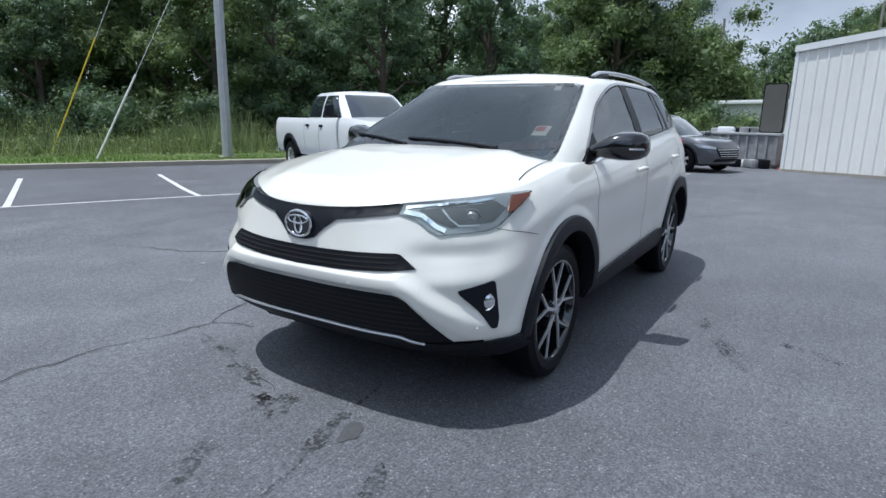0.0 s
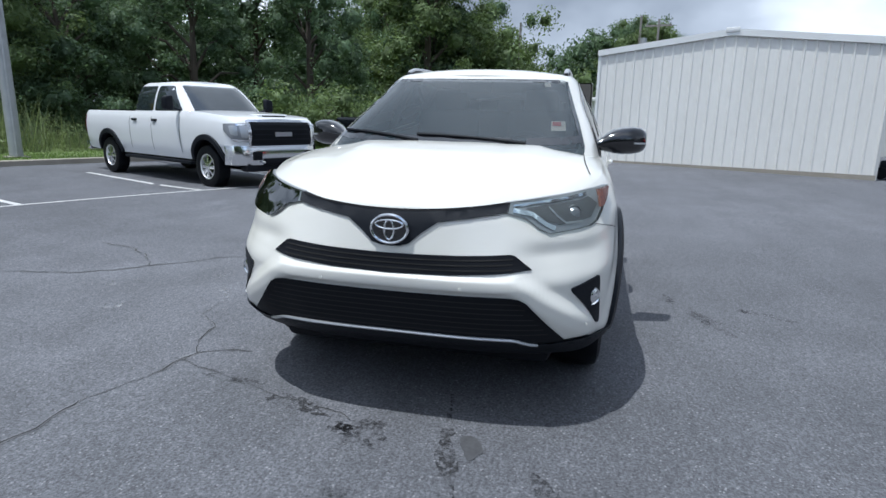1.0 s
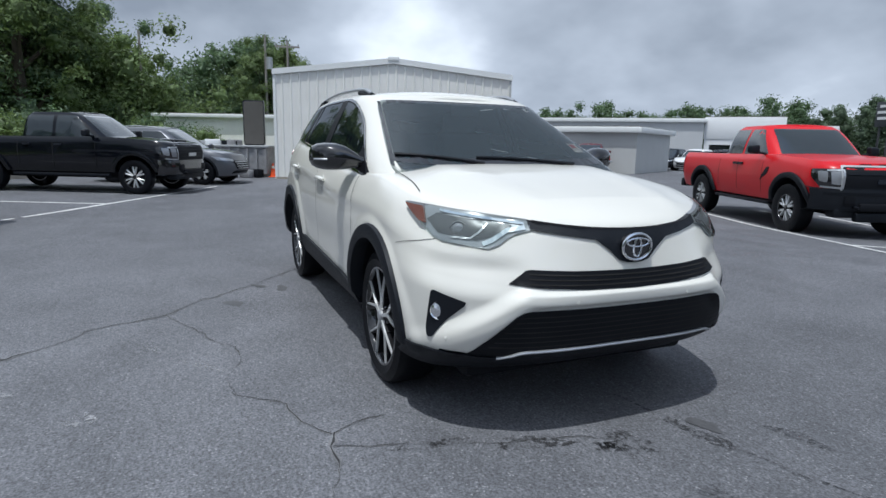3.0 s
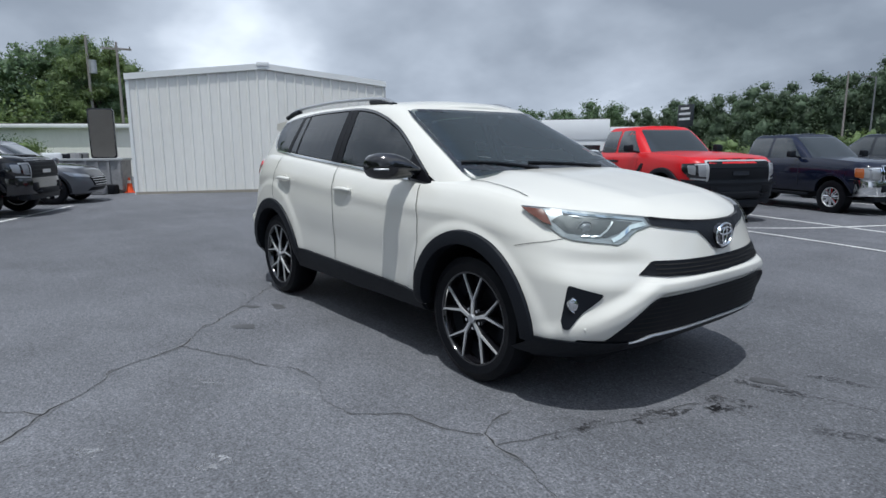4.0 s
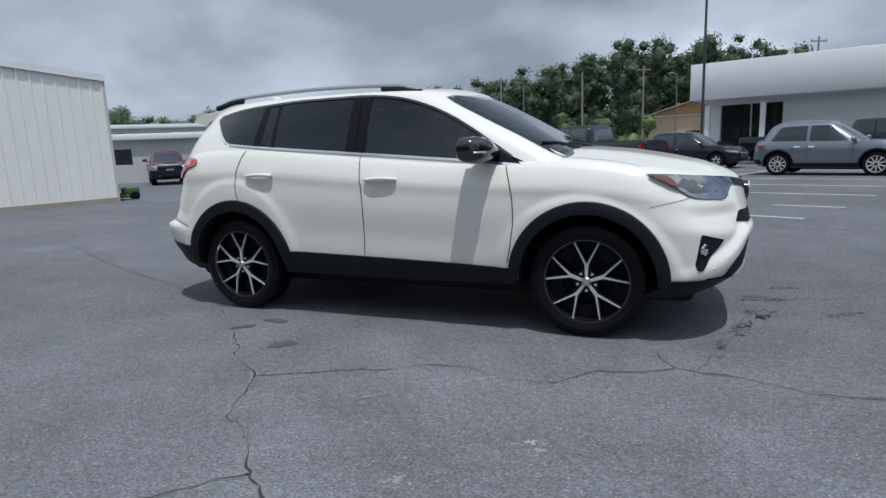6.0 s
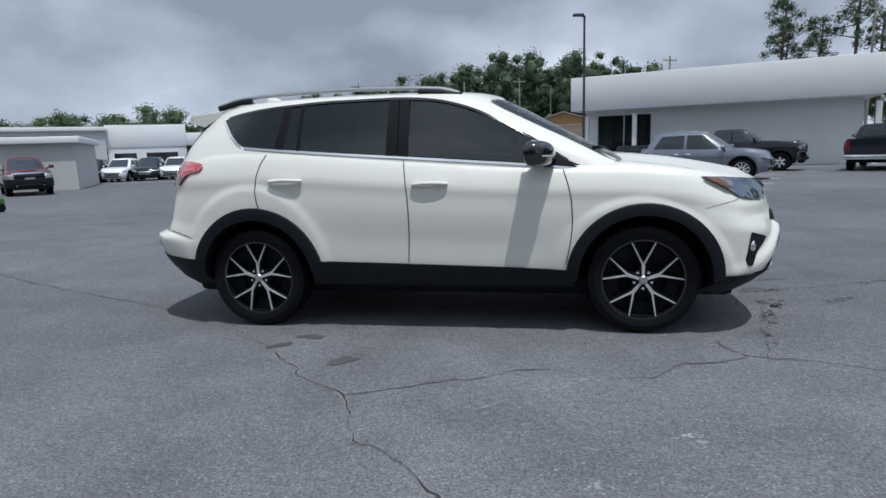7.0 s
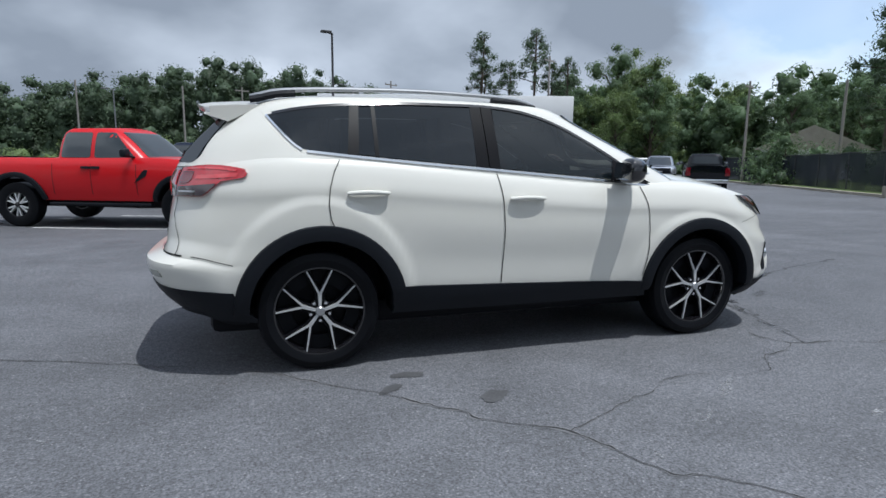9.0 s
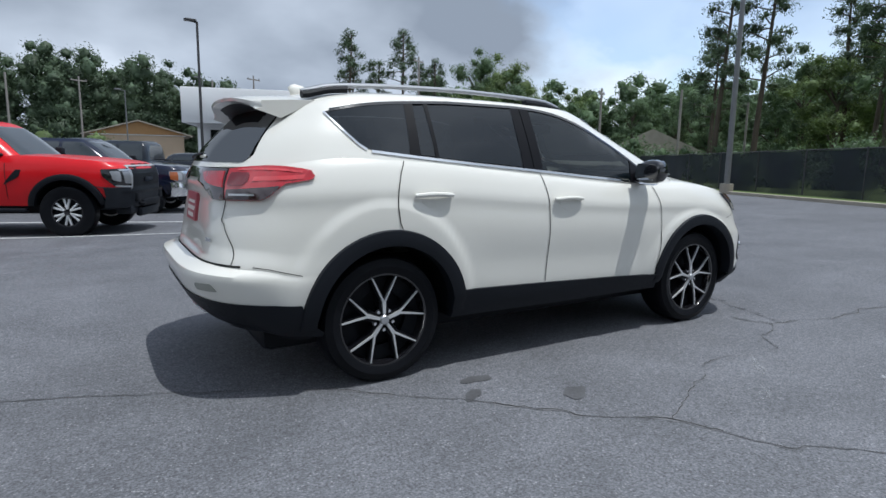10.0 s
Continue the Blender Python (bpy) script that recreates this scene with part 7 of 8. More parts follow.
QUARTER = [(-1.585, 1.487), (-1.545, 1.436), (-1.49, 1.372), (-1.44, 1.322), (-1.40, 1.296), (-1.36, 1.286)]
full_side = QUARTER + daylight(-1.34, 0.93, 0.0, 26) + [(x, win_top(x)) for x in (-1.36, -1.42, -1.48, -1.54)]
screen_poly = rounded([(-0.735, 1.110), (0.735, 1.110), (0.572, 1.548), (-0.572, 1.548)], [0.10, 0.10, 0.05, 0.05])
rear_poly = rounded([(-0.64, 1.225), (0.64, 1.225), (0.53, 1.50), (-0.53, 1.50)], 0.06)
carve(cab, [glasshouse(0.045).mesh([0, 0.25, 0.5, 0.75, 0.9, 1], 16, 16, top_rows=6),
            prism([(x, z + 0.004) for x, z in full_side], 0.52, 1.3, "y"), prism([(x, z + 0.004) for x, z in full_side], -0.52, -1.3, "y"),
            prism(screen_poly, 0.24, 2.2, "x"), prism(rear_poly, -2.8, -1.70, "x")])

def hero_mirror(sign):
    """A long tapered mirror housing growing out of the black sail at the front of the door window."""
    rows, bm, n = [], bmesh.new(), 22
    for y, x, z, hx, hz in ((0.775, 0.735, 1.150, 0.055, 0.028), (0.825, 0.715, 1.155, 0.070, 0.036), (0.865, 0.690, 1.168, 0.092, 0.055), (0.905, 0.672, 1.176, 0.108, 0.072), (0.960, 0.660, 1.181, 0.114, 0.082),
                            (1.020, 0.648, 1.183, 0.106, 0.082), (1.065, 0.634, 1.184, 0.088, 0.074), (1.092, 0.622, 1.184, 0.066, 0.058), (1.104, 0.612, 1.184, 0.036, 0.034)):
        row = []
        for k in range(n):
            a = 2 * math.pi * k / n
            u, v = math.cos(a), math.sin(a)
            px = math.copysign(abs(u) ** 0.75, u) * hx * (1.0 if u > 0 else 0.55)
            row.append(bm.verts.new((x + px, sign * y, z + math.copysign(abs(v) ** 0.8, v) * hz)))
        rows.append(row)
    for a, b in zip(rows, rows[1:]):
        for k in range(n):
            bm.faces.new((a[k], a[(k + 1) % n], b[(k + 1) % n], b[k]))
    bm.faces.new(rows[0]), bm.faces.new(rows[-1])
    bmesh.ops.recalc_face_normals(bm, faces=bm.faces)
    m = part("door_mirror", bm, M["gloss_black"], hero, "gloss black door mirror", smooth=True, sharp=60)
    g = [Vector((0.597, sign * y, 1.182 + z)) for y, z in rounded([(0.89, -0.055), (1.06, -0.058), (1.075, 0.045), (0.90, 0.058)], 0.03)]
    bm = bmesh.new()
    front, back = [bm.verts.new(p) for p in g], [bm.verts.new(p + Vector((0.02, 0, 0))) for p in g]
    bm.faces.new(front), bm.faces.new(list(reversed(back)))
    for k in range(len(g)):
        bm.faces.new((front[k], front[(k + 1) % len(g)], back[(k + 1) % len(g)], back[k]))
    bmesh.ops.recalc_face_normals(bm, faces=bm.faces)
    part("mirror_glass", bm, M["mirror_glass"], m)
    part("mirror_signal", sweep([(0.668 + 0.094 * math.cos(a), sign * (0.97 + 0.128 * math.sin(a)), 1.168) for a in np.linspace(0.45, 1.25, 8)], 0.006, 6), M["satin"], m, smooth=True)
    return m


def hood_top(x, y, out):
    """The painted top of the body at x, y."""
    w = max(BODY.w_at(x, 1.0), 1e-3)
    z = BODY.high(x) + BODY.crown * (1 - min(1.0, abs(y) / w) ** 2.4) * min(1.0, 2 * w / 1.2) + hero_dome(x, y)
    return Vector((x, y, z + out))


for s in (1, -1):
    gl = lambda a, b, o: CAB.side(a, b, o, s)
    fl = lambda a, b, o: BODY.side(a, b, o, s)
    patch("quarter_window", QUARTER + [(-1.25, win_low(-1.25)), (-1.15, win_low(-1.15)), (-1.115, win_top(-1.115)), (-1.22, win_top(-1.22)), (-1.34, win_top(-1.34)), (-1.46, win_top(-1.46)), (-1.55, win_top(-1.55))], gl, M["tint"], hero, 0.012, 0.002, 0.10)
    patch("door_quarter_window", daylight(-1.085, -0.985, 0.012, 4), gl, M["tint"], hero, 0.012, 0.002, 0.10)
    patch("rear_door_window", daylight(-0.965, -0.345, 0.010), gl, M["tint"], hero, 0.012, 0.002, 0.10)
    patch("front_door_window", daylight(-0.195, 0.655, 0.010), gl, M["side_glass"], hero, 0.012, 0.002, 0.10)
    patch("window_post", [(-1.15, win_low(-1.15)), (-1.085, win_low(-1.085)), (-1.06, win_top(-1.06)), (-1.115, win_top(-1.115))], gl, M["post_black"], hero, 0.02, 0.004, 0.10)
    patch("window_post", daylight(-0.987, -0.963, 0.004, 3), gl, M["post_black"], hero, 0.02, 0.005, 0.10)
    patch("door_pillar", [(-0.350, win_low(-0.35)), (-0.268, win_low(-0.268)), (-0.275, win_top(-0.275)), (-0.345, win_top(-0.345))], gl, M["post_black"], hero, 0.02, 0.005, 0.10)
    patch("door_pillar", [(-0.262, win_low(-0.262)), (-0.190, win_low(-0.19)), (-0.200, win_top(-0.20)), (-0.270, win_top(-0.27))], gl, M["post_black"], hero, 0.02, 0.006, 0.10)
    patch("mirror_sail", [(0.62, win_low(0.62)), (0.78, win_low(0.78)), (0.925, 1.083), (0.88, 1.112), (0.74, 1.202), (0.655, 1.258)], gl, M["post_black"], hero, 0.02, 0.007, 0.10)
    strip("window_trim", [(x, win_low(x) - 0.004) for x in np.linspace(-1.38, 0.90, 40)], gl, 0.014, M["chrome"], hero, 0.008, "bright trim below the side windows")
    strip("quarter_trim", [(-1.592, 1.492)] + [(x - 0.005, z - 0.003) for x, z in QUARTER[:-1]], gl, 0.011, M["chrome"], hero, 0.008)
    strip("drip_trim", [(x, win_top(x) + 0.007) for x in np.linspace(-1.56, 0.86, 44)], gl, 0.016, M["gloss_black"], hero, 0.005)
    # shut lines
    strip("shut_line", [(-1.20, 1.235), (-1.235, 1.17), (-1.262, 1.08), (-1.272, 0.985), (-1.262, 0.90), (-1.245, 0.86)], fl, 0.0055, M["gap"], hero, 0.0045)
    strip("shut_line", [(-0.222, 1.165), (-0.205, 1.05), (-0.192, 0.93), (-0.186, 0.80), (-0.190, 0.65), (-0.20, 0.48)], fl, 0.0055, M["gap"], hero, 0.0045)
    strip("shut_line", [(0.828, 1.075), (0.858, 0.98), (0.877, 0.89), (0.884, 0.78), (0.882, 0.70), (0.866, 0.58), (0.842, 0.47)], fl, 0.0055, M["gap"], hero, 0.0045)
    strip("bonnet_line", [(x, s * y) for x, y in ((1.02, 0.735), (1.15, 0.738), (1.32, 0.742), (1.46, 0.750), (1.56, 0.762), (1.64, 0.775))], hood_top, 0.005, M["gap"], hero, 0.004)
    strip("bumper_line", [(1.90, 0.865), (1.84, 0.850), (1.78, 0.840), (1.73, 0.829), (1.68, 0.817)], fl, 0.0026, M["gap"], hero, 0.003)
    strip("rear_bumper_line", [(-1.80, 0.655), (-1.88, 0.672), (-1.95, 0.690), (-2.02, 0.70)], fl, 0.004, M["gap"], hero, 0.003)
    # handles with their finger wells
    for hx in (-1.045, -0.035):
        hz = 1.050 if hx < -0.5 else 1.008
        well = [(hx + 0.075 * math.cos(a), hz - 0.022 + 0.052 * math.sin(a)) for a in np.linspace(0, 2 * math.pi, 20, endpoint=False)]
        patch("handle_well", well, fl, M["pearl"], hero, 0.006, 0.0015, 0.05, "shadowed finger recess")
        bm = sweep([BODY.side(hx + k * 0.012, hz + 0.004 * math.cos(k * 0.23), 0.006 + 0.019 * math.sqrt(max(0.0, 1 - (k / 10.5) ** 2)), s) for k in range(-10, 11)],
                   [0.010 + 0.006 * math.sqrt(max(0.0, 1 - (k / 10.5) ** 2)) for k in range(-10, 11)], 10, 0.9)
        part("door_handle", bm, M["pearl"], hero, smooth=True)
    # lower cladding
    patch("rocker_cladding", [(-0.90, BODY.low(-0.9) + 0.004), (0.90, BODY.low(0.9) + 0.004), (0.86, 0.430), (0.35, 0.452), (-0.21, 0.470), (-0.86, 0.488)], fl, M["plastic"], hero, 0.05, 0.020, 0.15, "black textured rocker cladding")
    for cx, ro in ((AX, 0.490), (-AX, 0.500)):
        flare("wheel_arch", hero, BODY, cx - (0.0 if cx > 0 else -0.02), TY + 0.012, 0.412, ro, s, M["plastic"], 0.36, 0.020, "black plastic wheel-arch cladding")
        wheel(hero, cx, s * 0.882, TY, 0.264, 0.235, "hero", 64)
        # inner arch liner shadow panel and brake disc
        part("brake_disc", lathe([(0.0, -0.02), (0.145, -0.02), (0.145, -0.04), (0.0, -0.04)], 30), M["satin"], hero, smooth=True).matrix_basis = pose(cx, s * 0.80, TY, 0, 0, 0 if s > 0 else 180)
    # mirrors
    hero_mirror(s)
    # roof rail
    top = curve((-1.66, 1.603), (-1.5, 1.640), (-1.1, 1.660), (-0.7, 1.666), (-0.35, 1.660), (0.0, 1.642), (0.12, 1.612))
    pts = [Vector((x, s * (0.575 - 0.02 * smoothstep(-0.6, -1.7, x)), top(x))) for x in np.linspace(-1.68, 0.13, 30)]
    rail = part("roof_rail", sweep(pts, [0.010] + [0.019] * 28 + [0.012], 10, 0.75), M["satin"], hero, "silver roof rail", smooth=True)
    for fx0, fx1 in ((-1.68, -1.42), (-0.16, 0.15)):
        pts = [Vector((x, s * 0.572, top(x) - 0.022)) for x in np.linspace(fx0, fx1, 8)]
        part("rail_foot", sweep(pts, 0.026, 8, 0.8), M["plastic"], rail, smooth=True)

# ---- nose
nose = lambda a, z, o: BODY.wrap(a, z, o)
sy = lambda y, z: BODY.arc(z, y=y)
sx = lambda x, z: BODY.arc(z, x=x)


def both(right):
    """A symmetric outline from its +y half, running from the middle at the top to the middle at the bottom."""
    return right + [(-a, b) for a, b in right[::-1] if a > 1e-6]


band = [(0.0, 0.925), (0.15, 0.928), (sy(0.30, 0.938), 0.938), (sy(0.46, 0.962), 0.962), (sy(0.455, 0.928), 0.926), (sy(0.32, 0.905), 0.902), (0.19, 0.884), (0.125, 0.838), (0.078, 0.795), (0.04, 0.784), (0.0, 0.782)]
patch("grille_band", both(band), nose, M["plastic"], hero, 0.02, 0.008, 0.05, "gloss black grille band carrying the badge")
strip("grille_band_trim", [(a, 0.9275 + 0.034 * (abs(a) / 0.47) ** 2) for a in np.linspace(-0.46, 0.46, 30)], nose, 0.008, M["gloss_black"], hero, 0.012)
upper = [(0.0, 0.752), (sy(0.30, 0.755), 0.756), (sy(0.48, 0.763), 0.763), (sy(0.50, 0.758), 0.758), (sy(0.568, 0.704), 0.704), (sy(0.45, 0.692), 0.691), (sy(0.25, 0.68), 0.679), (0.0, 0.674)]
patch("upper_grille", both(upper), nose, M["mesh_black"], hero, 0.03, 0.006, 0.025, "black mesh upper intake")
for k in range(3):
    z = 0.695 + 0.020 * k
    strip("grille_slat", [(a, z + 0.012 * (abs(a) / 0.5) ** 2) for a in np.linspace(-0.50, 0.50, 26)], nose, 0.006, M["gap"], hero, 0.008)
lower = [(0.0, 0.592), (sy(0.40, 0.594), 0.594), (sy(0.53, 0.592), 0.592), (sy(0.56, 0.575), 0.575), (sy(0.64, 0.48), 0.48), (sy(0.722, 0.388), 0.388), (sy(0.62, 0.385), 0.385), (sy(0.5, 0.405), 0.405), (0.0, 0.408)]
patch("lower_grille", both(lower), nose, M["mesh_black"], hero, 0.03, 0.007, 0.03, "black mesh lower intake")
for k in range(7):
    z = 0.432 + 0.0225 * k
    w = sy(0.70 - (z - 0.388) * 0.80, z) - 0.02
    strip("grille_slat", [(a, z) for a in np.linspace(-w, w, 28)], nose, 0.005, M["gap"], hero, 0.008)
end = sx(1.80, 0.385)
lip = [(0.0, 0.402), (sy(0.5, 0.40), 0.399), (sy(0.60, 0.38), 0.380), (sy(0.72, 0.386), 0.386), (sx(1.95, 0.387), 0.388), (end, 0.392), (end, 0.280), (sy(0.72, 0.30), 0.270), (0.0, 0.266)]
patch("front_cladding", both(lip), nose, M["plastic"], hero, 0.03, 0.014, 0.03, "black lower bumper cladding")
skid = [(a, 0.412 - 0.004 * (abs(a) / 0.5) ** 2 - 0.030 * smoothstep(0.50, 0.62, abs(a))) for a in np.linspace(-0.61, 0.61, 44)]
bm = sweep([BODY.wrap(a, z, 0.012) for a, z in skid], 0.009, 8, 0.8)
part("skid_trim", bm, M["satin"], hero, "satin silver trim under the intake", smooth=True)
for s in (1, -1):
    hs = lambda a, z, o: BODY.wrap(s * a, z, o)
    lamp = [(sy(0.448, 0.925), 0.924), (sy(0.455, 0.962), 0.964), (sy(0.58, 0.975), 0.978), (sy(0.70, 0.99), 0.993), (sx(1.80, 1.0), 1.002), (sx(1.66, 1.01), 1.010),
            (sx(1.70, 0.985), 0.985), (sx(1.80, 0.93), 0.935), (sx(1.89, 0.875), 0.878), (sx(1.93, 0.862), 0.862), (sy(0.62, 0.84), 0.842), (sy(0.575, 0.86), 0.862), (sy(0.52, 0.905), 0.903)]
    head = patch("headlight", lamp, hs, M["lamp_shell"], hero, 0.02, 0.006, 0.04, "clear headlight with a bright running-light strip")
    patch("lamp_well", [(sy(0.52, 0.94), 0.940), (sy(0.62, 0.955), 0.954), (sy(0.72, 0.966), 0.966), (sx(1.84, 0.975), 0.974), (sx(1.82, 0.945), 0.945), (sx(1.90, 0.89), 0.893), (sy(0.65, 0.872), 0.872), (sy(0.60, 0.89), 0.890)], hs, M["lamp_well"], head, 0.01, 0.010, 0.04, "grey lamp housing")
    patch("amber_marker", [(sx(1.76, 1.0), 0.998), (sx(1.665, 1.01), 1.006), (sx(1.71, 0.985), 0.982), (sx(1.80, 0.935), 0.938), (sx(1.83, 0.93), 0.930)], hs, M["amber_dark"], head, 0.012, 0.0245, 0.04, "dark amber side marker")
    strip("running_light", [(sy(0.47, 0.948), 0.948), (sy(0.58, 0.96), 0.962), (sy(0.70, 0.975), 0.977), (sx(1.84, 0.985), 0.987)], hs, 0.010, M["chrome"], head, 0.013, "bright running-light strip")
    strip("lamp_trim", [(sy(0.47, 0.934), 0.934), (sy(0.54, 0.919), 0.919), (sy(0.60, 0.876), 0.876), (sy(0.635, 0.860), 0.860)], hs, 0.017, M["chrome"], head, 0.013)
    strip("lamp_trim", [(sy(0.60, 0.945), 0.945), (sy(0.635, 0.905), 0.905), (sy(0.67, 0.880), 0.880), (sx(1.95, 0.882), 0.882)], hs, 0.007, M["satin"], head, 0.014)
    q = BODY.wrap(s * sy(0.70, 0.905), 0.908, -0.004)
    eye = part("projector", lathe([(0.0, 0.018), (0.022, 0.014), (0.032, 0.0), (0.038, 0.004), (0.040, -0.02), (0.0, -0.02)], 24), M["lamp_shell"], head, smooth=True)
    eye.matrix_basis = look(q, q + Vector((0.85, s * 0.5, 0)) * -1) @ pose(0, 0, 0, 90, 0, 0)
    cover = patch("lamp_lens", [(a, z) for a, z in lamp], hs, M["lens"], head, 0.014, 0.022, 0.04)
    cover.visible_shadow = False
    # fog light
    bez = rounded([(sx(1.985, 0.66), 0.660), (sy(0.728, 0.61), 0.618), (sy(0.732, 0.60), 0.602), (sx(1.965, 0.45), 0.446), (sx(1.945, 0.45), 0.447)], [0.02, 0.01, 0.01, 0.01, 0.01])
    fog = patch("fog_light_bezel", bez, hs, M["plastic"], hero, 0.02, 0.006, 0.04, "black triangular fog-light bezel")
    q = BODY.wrap(s * sy(0.815, 0.565), 0.568, -0.006)
    eye = part("fog_light", lathe([(0.0, 0.016), (0.022, 0.013), (0.036, 0.006), (0.041, 0.010), (0.044, -0.02), (0.0, -0.02)], 28), M["chrome"], fog, "round clear fog light", smooth=True)
    eye.matrix_basis = look(q, q + Vector((0.9, s * 0.42, 0)) * -1) @ pose(0, 0, 0, 90, 0, 0)
    for yy, zz in ((0.30, 0.628), (0.80, 0.455)):
        q = BODY.wrap(s * sy(yy, zz), zz, 0.0)
        dot = part("parking_sensor", lathe([(0.0, 0.002), (0.007, 0.0015), (0.009, -0.01), (0.0, -0.01)], 16), M["pearl"], hero, smooth=True)
        dot.matrix_basis = look(q, q + Vector((0.95, s * 0.2, 0)) * -1) @ pose(0, 0, 0, 90, 0, 0)


def oval(rx, rz, x, z, r, mat, parent):
    pts = [Vector((x, rx * math.cos(a), z + rz * math.sin(a))) for a in np.linspace(0, 2 * math.pi, 37)]
    bm = bmesh.new()
    rings = []
    for i, p in enumerate(pts[:-1]):
        a = 2 * math.pi * i / 36
        o = Vector((0, math.cos(a), math.sin(a)))
        rings.append([bm.verts.new(p + o * r * math.cos(b) + Vector((r * math.sin(b), 0, 0))) for b in np.linspace(0, 2 * math.pi, 8, endpoint=False)])
    for i in range(36):
        p, q = rings[i], rings[(i + 1) % 36]
        for k in range(8):
            bm.faces.new((p[k], q[k], q[(k + 1) % 8], p[(k + 1) % 8]))
    bmesh.ops.recalc_face_normals(bm, faces=bm.faces)
    return part("badge_ring", bm, mat, parent, smooth=True)


bm = bmesh.new()
made = bmesh.ops.create_cone(bm, cap_ends=True, segments=40, radius1=1, radius2=0.97, depth=0.03)["verts"]
bmesh.ops.transform(bm, matrix=Matrix.Translation((2.252, 0, 0.852)) @ Matrix.Diagonal((1, 0.078, 0.058, 1)) @ pose(0, 0, 0, 0, 90, 0), verts=made)
badge = part("badge", bm, M["gloss_black"], hero, "oval chrome-ringed nose badge", smooth=True)
oval(0.077, 0.057, 2.268, 0.852, 0.0065, M["chrome"], badge)
oval(0.058, 0.018, 2.270, 0.871, 0.005, M["chrome"], badge)
oval(0.020, 0.040, 2.270, 0.849, 0.005, M["chrome"], badge)

# ---- glass front and rear, wipers, stickers
front_glass = lambda a, z, o: CAB.wrap(a, z, o)
rear_glass = lambda a, z, o: CAB.wrap(a, z, o, True)
cy = lambda y, z: CAB.arc(z, y=y)
ws = rounded([(-cy(0.752, 1.12), 1.105), (cy(0.752, 1.12), 1.105), (cy(0.584, 1.552), 1.554), (-cy(0.584, 1.552), 1.554)], 0.07, 6)
glass = patch("windscreen", ws, front_glass, M["windscreen"], hero, 0.006, 0.004, 0.06)
strip("windscreen_band", [(a, 1.544) for a in np.linspace(-0.57, 0.57, 16)], front_glass, 0.020, M["gloss_black"], glass, 0.0055)
for s in (1, -1):
    strip("windscreen_band", [(s * cy(0.741 - (z - 1.125) * 0.384, z), z) for z in np.linspace(1.15, 1.545, 14)], front_glass, 0.026, M["gloss_black"], glass, 0.0055)
strip("windscreen_band", [(a, 1.172 + 0.020 * (a / 0.72) ** 4) for a in np.linspace(-0.735, 0.735, 24)], front_glass, 0.040, M["gloss_black"], glass, 0.0055)
patch("service_sticker", [(cy(0.545, 1.22), 1.235), (cy(0.63, 1.24), 1.235), (cy(0.62, 1.29), 1.288), (cy(0.54, 1.29), 1.288)], front_glass, M["paper"], glass, 0.001, -0.003, 0.1, "white and red windscreen sticker")
patch("sticker_print", [(cy(0.550, 1.22), 1.262), (cy(0.60, 1.25), 1.262), (cy(0.595, 1.29), 1.284), (cy(0.547, 1.29), 1.284)], front_glass, M["red_print"], glass, 0.001, -0.0015, 0.1)
patch("inspection_sticker", [(cy(0.46, 1.5), 1.505), (cy(0.50, 1.5), 1.505), (cy(0.49, 1.53), 1.532), (cy(0.455, 1.53), 1.532)], front_glass, M["paper"], glass, 0.001, -0.003, 0.1)
for a0, a1, z1 in ((0.42, -0.22, 1.200), (-0.20, -0.70, 1.212)):
    w = sweep([CAB.wrap(a0 + (a1 - a0) * k / 12, 1.168 + (z1 - 1.168) * math.sin(k / 12 * 1.5), 0.018) for k in range(13)], 0.009, 6)
    part("wiper", w, M["plastic"], hero, smooth=True)
part("cowl_panel", sweep([Vector((1.165 - 0.12 * (a / 0.74) ** 4, a, 1.150 - 0.02 * (a / 0.74) ** 2)) for a in np.linspace(-0.74, 0.74, 21)], 0.030, 8, 0.55), M["plastic"], hero, smooth=True)
rg = rounded([(-0.66, 1.215), (0.66, 1.215), (0.55, 1.505), (-0.55, 1.505)], 0.07, 6)
patch("rear_window", rg, rear_glass, M["rear_glass"], hero, 0.006, 0.004, 0.08)
part("rear_wiper", sweep([CAB.wrap(a, 1.235 + 0.02 * math.cos(a * 4), 0.02, True) for a in np.linspace(-0.05, 0.40, 10)], 0.008, 6), M["plastic"], hero, smooth=True)

# ---- spoiler
bm = bmesh.new()
rows = []
for i in range(25):
    y = -0.60 + 1.20 * i / 24
    k = abs(y) / 0.60
    tip = -2.00 + 0.10 * k ** 3
    z0 = 1.618 - 0.055 * k ** 2.4
    rows.append([bm.verts.new(p) for p in ((-1.60, y, z0 - 0.012), (-1.75, y, z0 - 0.018), (-1.90, y, z0 - 0.030), (tip, y, z0 - 0.045), (tip + 0.004, y, z0 - 0.062), (-1.93, y, z0 - 0.075), (-1.80, y, z0 - 0.115))])
for p, q in zip(rows, rows[1:]):
    for k in range(6):
        bm.faces.new((p[k], p[k + 1], q[k + 1], q[k]))
for r in (rows[0], rows[-1]):
    bm.faces.new(r)
bmesh.ops.recalc_face_normals(bm, faces=bm.faces)
spoiler = part("roof_spoiler", bm, M["pearl"], hero, "pearl white roof spoiler", smooth=True, sharp=50)
bm = bmesh.new()
rows = []
for i in range(17):
    y = -0.55 + 1.10 * i / 16
    rows.append([bm.verts.new(p) for p in ((-1.945 + 0.08 * (abs(y) / 0.6) ** 3, y, 1.543 - 0.05 * (abs(y) / 0.6) ** 2.4), (-1.80, y, 1.495 - 0.05 * (abs(y) / 0.6) ** 2.4))])
